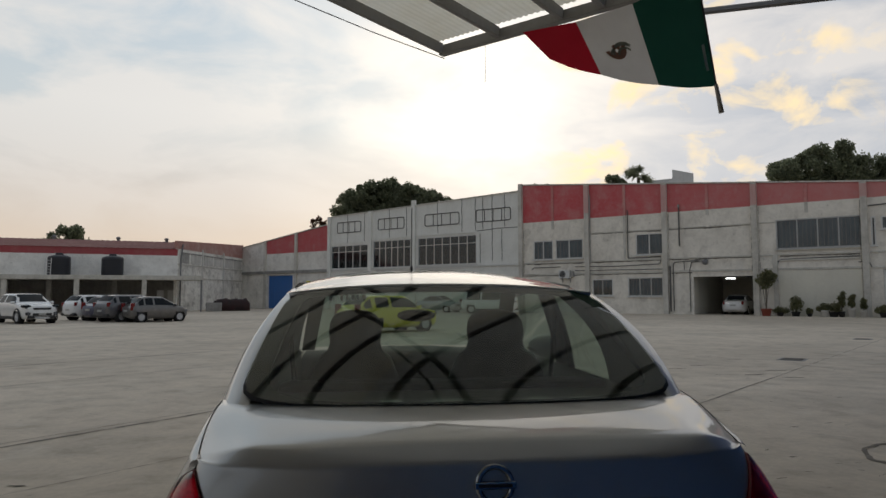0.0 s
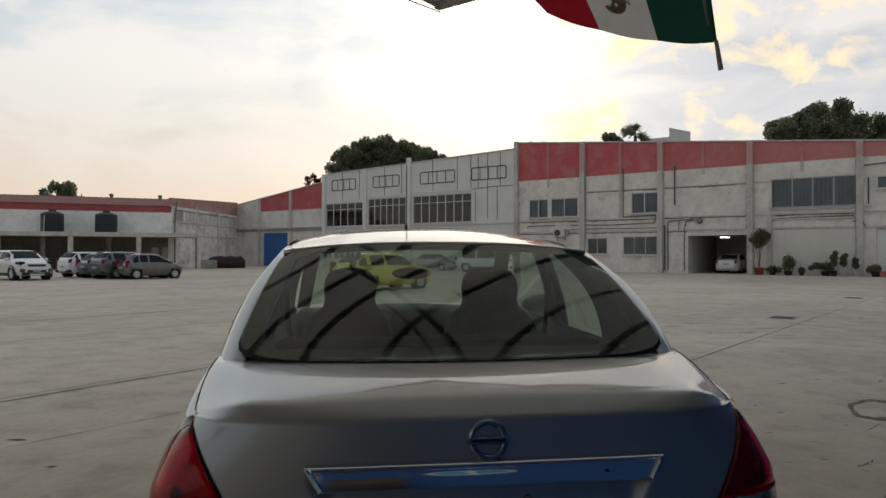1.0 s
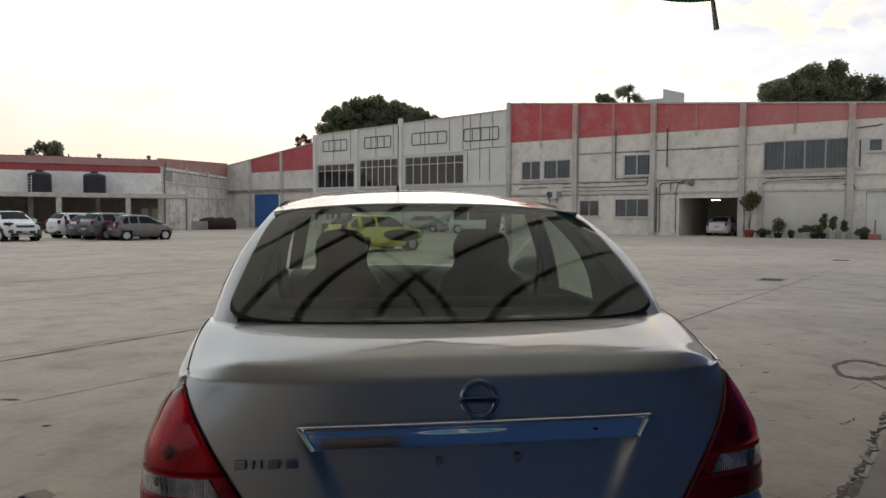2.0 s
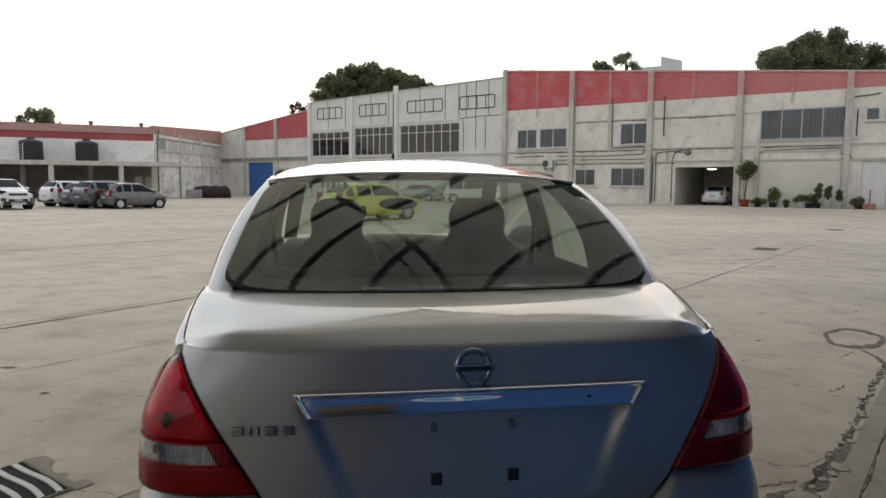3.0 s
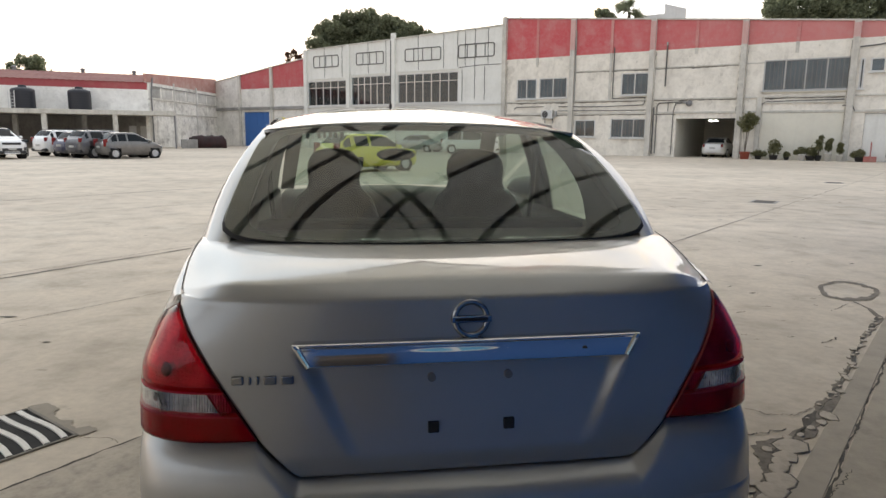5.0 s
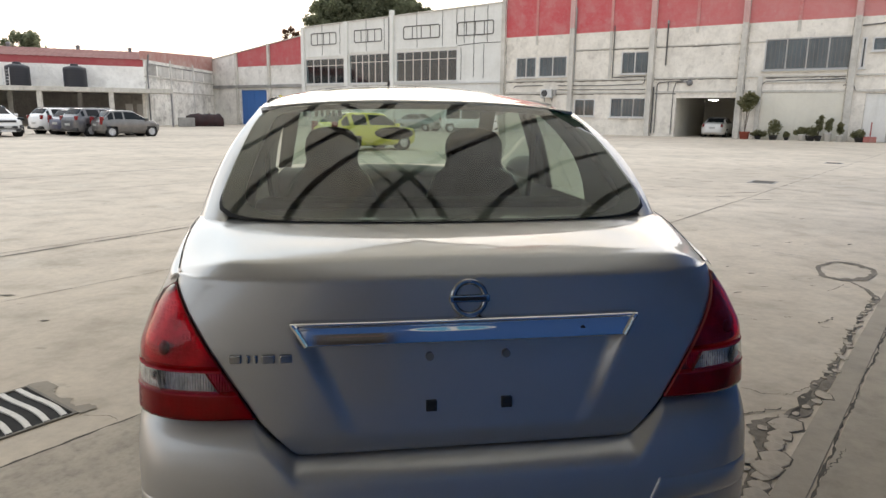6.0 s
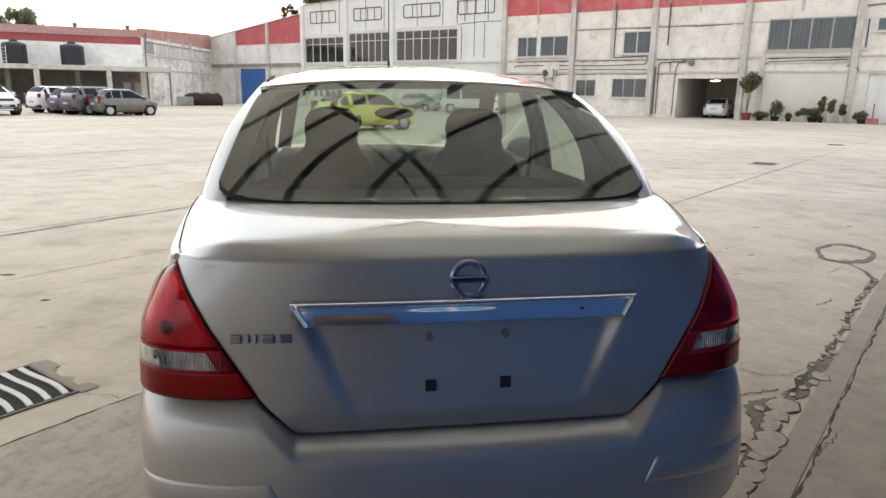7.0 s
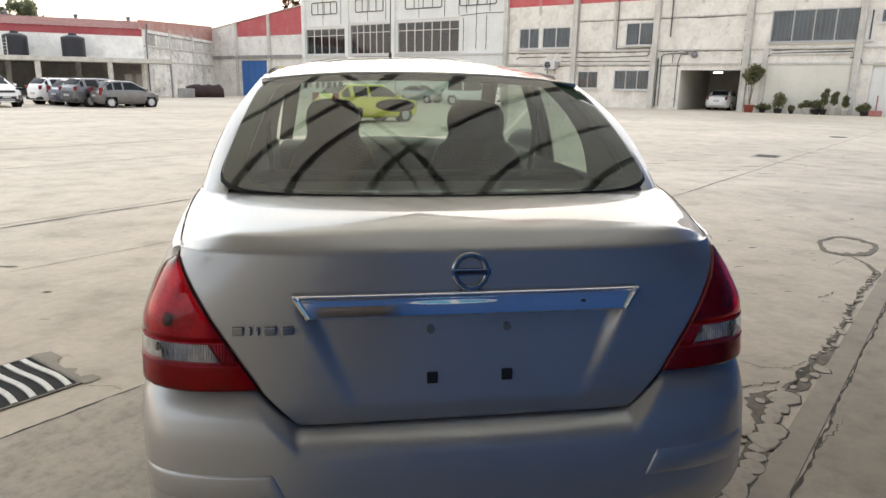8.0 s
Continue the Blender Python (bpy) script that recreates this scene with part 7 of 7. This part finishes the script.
for k, (x, w, h) in enumerate(((-3.55, 0.62, 2.0), (-2.6, 0.6, 2.0))):
    d = thing("panel", LEFT @ Matrix.Translation((x, 5.0, 0)), "white sheet panel standing in the carport", "panel", "panels in the carport")
    part("sheet", boxes((-w / 2, w / 2, 0, 0.04, 0.0, h), bevel=0.005), WHITE_METAL, d)
    part("foot", boxes((-w / 2, w / 2, -0.1, 0.14, 0.0, 0.05)), GREY_METAL, d)


def covered_heap(m):
    """A long low stack under dark sheeting that sags between the things below it."""
    rows = []
    for i in range(29):
        u = i / 28
        tall = 1.16 + 0.035 * math.cos(u * 21) - 0.22 * smoothstep(0.12, 0.0, u) - 0.30 * smoothstep(0.90, 1.0, u)
        deep = 0.62 + 0.05 * math.cos(u * 21 + 0.6)
        row = []
        for k in range(15):
            a = math.pi * k / 14
            c, d = math.cos(a), math.sin(a)
            g = 1 + 0.06 * noise.noise((u * 14, k * 0.6, 2.2))
            row.append((3.25 * u, deep * g * math.copysign(abs(c) ** 0.45, c), max(0.0, tall * g * abs(d) ** 0.4)))
        rows.append(row)
    bm = grid_mesh(rows)
    bmesh.ops.holes_fill(bm, edges=[e for e in bm.edges if e.is_boundary], sides=100)
    return tagged(finish(bm, "covered_heap", worn("dark_red_black_sheeting", (0.020, 0.018, 0.018), (0.085, 0.018, 0.021), scale=0.9, amount=0.7, rough=0.7), smooth=True, matrix=m), "stack under dark red and black sheeting by the wall", "heap")


covered_heap(Matrix.Translation((-14.4, 66.5, 0)) @ Matrix.Rotation(math.atan2(0.37, 0.93), 4, "Z"))
tagged(finish(boxes((-0.7, 0.7, -0.3, 0.3, 0, 0.82), bevel=0.03), "concrete_block", SLAB, matrix=Matrix.Translation((-14.1, 64.8, 0)) @ Matrix.Rotation(0.3, 4, "Z")), "rough grey concrete block by the wall", "block")

# ---------------------------------------------------------------- plants and trees
def leaf_material(name, a, b):
    m, n, l, bs = material(name)
    oi = n.new("ShaderNodeNewGeometry")
    l.new(ramp(n, l, oi.outputs["Random Per Island"], [(0.0, a), (1.0, b)]), bs.inputs["Base Color"])
    socket(bs, rough=0.6)
    tr = n.new("ShaderNodeBsdfTranslucent")
    l.new(bs.inputs["Base Color"].links[0].from_socket, tr.inputs["Color"])
    mx = n.new("ShaderNodeMixShader")
    mx.inputs[0].default_value = 0.6
    l.new(bs.outputs[0], mx.inputs[1])
    l.new(tr.outputs[0], mx.inputs[2])
    l.new(mx.outputs[0], n["Material Output"].inputs["Surface"])
    return m


LEAF = leaf_material("dark_tree_leaves", (0.15, 0.17, 0.105), (0.31, 0.33, 0.205))
LEAF2 = leaf_material("pot_plant_leaves", (0.13, 0.14, 0.065), (0.27, 0.26, 0.14))
BARK = worn("brown_bark", (0.11, 0.085, 0.06), (0.05, 0.04, 0.03), scale=3)
TERRACOTTA = plain("terracotta", (0.33, 0.08, 0.05), 0.8)


def crown(clumps, leaf, count, seed):
    """Many small leaves in uneven clumps; denser at the outside of each clump."""
    r = random.Random(seed)
    vs, fs = [], []
    total = sum(c[3] ** 2 for c in clumps)
    for cx, cy, cz, cr in clumps:
        for _ in range(int(count * cr * cr / total)):
            d = Vector((r.gauss(0, 1), r.gauss(0, 1), r.gauss(0, 0.85))).normalized()
            p = Vector((cx, cy, cz)) + d * cr * (r.random() ** 0.35) * r.uniform(0.82, 1.12)
            u = Vector((r.gauss(0, 1), r.gauss(0, 1), r.gauss(0, 1))).normalized()
            v = u.cross(Vector((r.gauss(0, 1), r.gauss(0, 1), r.gauss(0, 1)))).normalized()
            s = leaf * r.uniform(0.6, 1.4)
            k = len(vs)
            vs += [p - u * s, p + v * s * 0.5, p + u * s, p - v * s * 0.5]
            fs.append((k, k + 1, k + 2, k + 3))
    me = bpy.data.meshes.new("crown")
    me.from_pydata([tuple(v) for v in vs], [], fs)
    return me


def tree(m, label, clumps, leaf, count, seed, trunk, mat=LEAF, name="tree", category="tree", group=""):
    t = thing(name, m, label, category, group)
    bm = bmesh.new()
    h, r0 = trunk
    pts = [(0, 0, 0), (0.03 * h, 0.01 * h, h * 0.4), (0.0, 0.02 * h, h)]
    tube(bm, pts[0], pts[1], r0, 8, r0 * 0.8)
    tube(bm, pts[1], pts[2], r0 * 0.8, 8, r0 * 0.5)
    for c in clumps[:: max(1, len(clumps) // 8)]:
        tube(bm, pts[2] if c[2] > h else pts[1], (c[0], c[1], c[2]), r0 * 0.35, 6, r0 * 0.12)
    part("trunk", bm, BARK, t)
    me = crown(clumps, leaf, count, seed)
    me.materials.append(mat)
    ob = new("crown", me)
    ob.parent = t
    return t


def blob(cx, cz, rx, rz, ry, n_, rmin, rmax, seed):
    r = random.Random(seed)
    out = []
    for _ in range(n_):
        a, q = r.uniform(0, 2 * math.pi), math.sqrt(r.random())
        x, z = q * math.cos(a), q * math.sin(a)
        out.append((cx + rx * x, r.uniform(-ry, ry), cz + rz * z * (1 - 0.25 * abs(x)), r.uniform(rmin, rmax)))
    return out


tree(Matrix.Translation((4.0, 96.5, 0)), "broad dark green tree crown behind the factory", blob(0.2, 14.3, 8.7, 3.9, 2.5, 170, 0.45, 1.0, 3) + [(0.5, 0, 14.6, 3.0), (-3.8, 0, 13.8, 2.5), (4.4, 0, 14.2, 2.5), (6.2, 0, 13.6, 1.9), *[(x, 0.5 * math.sin(x * 2), 16.9 - 0.035 * (x - 0.6) ** 2 - 0.0012 * (x - 0.6) ** 4 + 0.3 * math.sin(x * 3.1), 1.0) for x in np.linspace(-6.6, 7.4, 15)], (7.6, 0, 14.0, 1.3)], 0.19, 78000, 3, (11.0, 0.5))
tree(Matrix.Translation((57.5, 75.5, 0)), "tall dark green tree behind the factory", blob(0.5, 15.2, 8.6, 4.5, 2.5, 160, 0.5, 1.2, 4) + [(2, 0, 15.5, 4.0), (-3.5, 0, 14.2, 3.0)], 0.19, 72000, 4, (11.0, 0.5))
tree(Matrix.Translation((70.0, 72.0, 0)), "tall dark green tree behind the factory", blob(0.0, 15.2, 7.6, 4.6, 2.5, 130, 0.6, 1.4, 14), 0.19, 56000, 14, (11.0, 0.5))
tree(Matrix.Translation((-46.0, 110, 0)), "distant dark tree over the shed roof", blob(0.0, 9.6, 3.6, 2.3, 1.5, 20, 0.7, 1.2, 5), 0.3, 4000, 5, (7.0, 0.3))
tree(Matrix.Translation((24.35, 62.0, 0)), "dark shrub behind the parapet", blob(0.0, 12.3, 0.8, 0.9, 0.5, 8, 0.35, 0.6, 6), 0.16, 1500, 6, (11.0, 0.15), name="shrub", category="shrub")
tree(Matrix.Translation((18.3, 66.0, 0)), "bare twiggy shrub behind the parapet", blob(0.0, 12.6, 1.3, 0.35, 0.5, 7, 0.15, 0.3, 7), 0.14, 260, 7, (11.9, 0.1), name="shrub", category="shrub")
tree(Matrix.Translation((-6.0, 86.0, 0)), "dry reddish shrub behind the parapet", blob(0.0, 10.6, 1.3, 0.7, 0.5, 8, 0.25, 0.45, 8), 0.16, 500, 8, (9.4, 0.12), name="shrub", category="shrub", mat=leaf_material("dry_leaves", (0.10, 0.05, 0.03), (0.16, 0.09, 0.05)))

palm = thing("palm_tree", Matrix.Translation((26.7, 62.0, -0.1)), "fan palm showing over the parapet", "palm")
part("trunk", tube(bmesh.new(), (0, 0, 0), (0.1, 0, 13.1), 0.22, 8, 0.16), BARK, palm)
rp = random.Random(9)
for k in range(38):
    az, el = 2.4 * k, radians(-30 + 116 * ((k * 0.618) % 1.0))
    d = Vector((math.cos(az) * math.cos(el), math.sin(az) * math.cos(el), math.sin(el)))
    o = Vector((0.1, 0, 13.05))
    bm = bmesh.new()
    tip = o + d * rp.uniform(0.55, 1.0)
    side = Matrix.Rotation(rp.uniform(0.4, 2.7), 3, d) @ d.cross(Vector((0.1, 0.2, 1))).normalized()
    for j in range(9):
        a = radians(-68 + 17 * j)
        dd = (d * math.cos(a) + side * math.sin(a)).normalized()
        w = dd.cross(d.cross(side)).normalized() * 0.045
        r_ = rp.uniform(0.75, 1.0)
        bm.faces.new([bm.verts.new(p) for p in (tip - w, tip + w, tip + dd * 0.55 * r_ + w * 0.8, tip + dd * 0.95 * r_ - Vector((0, 0, 0.10)), tip + dd * 0.55 * r_ - w * 0.8)])
    tube(bm, o, tip, 0.02, 4)
    part("frond", bm, LEAF, palm)
hut = thing("roof_hut", Matrix.Translation((30.5, 61.5, 10.0)) @ Matrix.Rotation(radians(-43), 4, "Z"), "small white rooftop hut with a sloping parapet", "hut")
bm = boxes((-0.40, 1.6, 0, 0.12, 0, 3.5), (-0.40, -0.25, 0.12, 2.2, 0, 3.5))
for v in bm.verts:
    if v.co.z > 3:
        v.co.z += 0.26 - 0.30 * v.co.x
part("hut_wall", bm, PANEL_WHITE, hut)
part("hut_side", boxes((-2.6, -0.41, 0.1, 2.2, 0, 3.0)), PANEL_WHITE, hut)

# pots along the wall
def pot(x, y, r, h, mat, plant, label, seed, leaf=0.07, count=500):
    p = thing("potted_plant", WALL @ Matrix.Translation((x, y, 0)), label, "plant", "pots along the wall")
    part("pot", lathe([(0.0, 0.0), (r * 0.75, 0.0), (r, h), (r * 1.06, h), (r * 1.06, h * 0.9), (r * 0.9, h * 0.9), (0.0, h * 0.88)], 16), mat, p, "", True)
    me = crown([(c[0], c[1], c[2] + h, c[3]) for c in plant], leaf, count, seed)
    me.materials.append(LEAF2)
    ob = new("foliage", me)
    ob.parent = p
    bm = bmesh.new()
    for c in plant[:4]:
        tube(bm, (0, 0, h * 0.85), (c[0], c[1], c[2] + h), 0.02, 5)
    part("stem", bm, BARK, p)
    return p


WHITE_POT = plain("white_pot", (0.7, 0.69, 0.66), 0.6)
BLACK_POT = plain("black_pot", (0.03, 0.03, 0.03), 0.6)
pot(2.78, -0.9, 0.34, 0.5, TERRACOTTA, [(0.0, 0, 1.75, 0.45), (0.25, 0, 2.05, 0.45), (-0.25, 0.1, 1.95, 0.4), (0.1, 0, 2.35, 0.35), (0.5, 0, 2.2, 0.25)], "slender potted tree in a terracotta pot", 21, 0.10, 1100)
pot(3.6, -0.7, 0.22, 0.25, BLACK_POT, [(0.0, 0, 0.15, 0.3), (0.35, 0, 0.12, 0.22), (-0.3, 0, 0.1, 0.2)], "low dark potted shrub by the wall", 22)
pot(4.55, -0.75, 0.28, 0.3, BLACK_POT, [(0.0, 0, 0.35, 0.42), (0.0, 0, 0.75, 0.35), (0.2, 0, 0.55, 0.3)], "rounded potted bush by the wall", 23, 0.07, 800)
pot(5.35, -0.7, 0.16, 0.2, BLACK_POT, [(0.0, 0, 0.15, 0.22)], "small dark potted plant by the wall", 24, 0.06, 300)
pot(6.25, -0.8, 0.24, 0.42, WHITE_POT, [(0.0, 0, 0.2, 0.3), (-0.3, 0, 0.1, 0.22)], "dark leafy plant in a white pot", 25)
pot(6.75, -0.7, 0.3, 0.3, BLACK_POT, [(0.0, 0, 0.3, 0.35), (0.2, 0, 0.15, 0.25)], "dark bushy potted plant by the wall", 26)
pot(7.2, -0.8, 0.2, 0.35, BLACK_POT, [(0.0, 0, 0.5, 0.24), (0.0, 0, 0.85, 0.24), (0.1, 0, 1.15, 0.18)], "tall narrow potted shrub by the wall", 27, 0.06, 700)
pot(7.75, -0.85, 0.22, 0.55, WHITE_POT, [(0.0, 0, 0.3, 0.24), (0.0, 0, 0.6, 0.22), (0.1, 0, 0.8, 0.16)], "upright plant in a tall white pot", 28, 0.06, 700)
pot(8.4, -0.85, 0.2, 0.42, WHITE_POT, [(0.0, 0, 0.3, 0.22), (0.0, 0, 0.6, 0.2)], "upright plant in a white pot", 29, 0.06, 600)
pot(9.5, -0.7, 0.3, 0.3, BLACK_POT, [(0.0, 0, 0.2, 0.3), (-0.3, 0, 0.15, 0.25)], "low dark plant beside the pillar", 30)
hyd = thing("fire_hydrant", WALL @ Matrix.Translation((10.05, -0.7, 0)), "red standpipe beside the wall", "hydrant")
part("standpipe", tube(bmesh.new(), (0, 0, 0), (0, 0, 1.25), 0.04, 10), RED_OLD, hyd)
part("standpipe_base", boxes((-0.35, 0.35, -0.25, 0.25, 0, 0.35), bevel=0.04), RED_OLD, hyd)
drum = tagged(finish(lathe([(0.0, 0.0), (0.29, 0.0), (0.3, 0.02), (0.29, 0.28), (0.305, 0.3), (0.29, 0.32), (0.29, 0.58), (0.305, 0.6), (0.29, 0.62), (0.29, 0.88), (0.0, 0.88)], 20), "drum", RED_OLD, smooth=True, matrix=WALL @ Matrix.Translation((11.6, -0.8, 0))), "old red steel drum by the metal door", "drum")
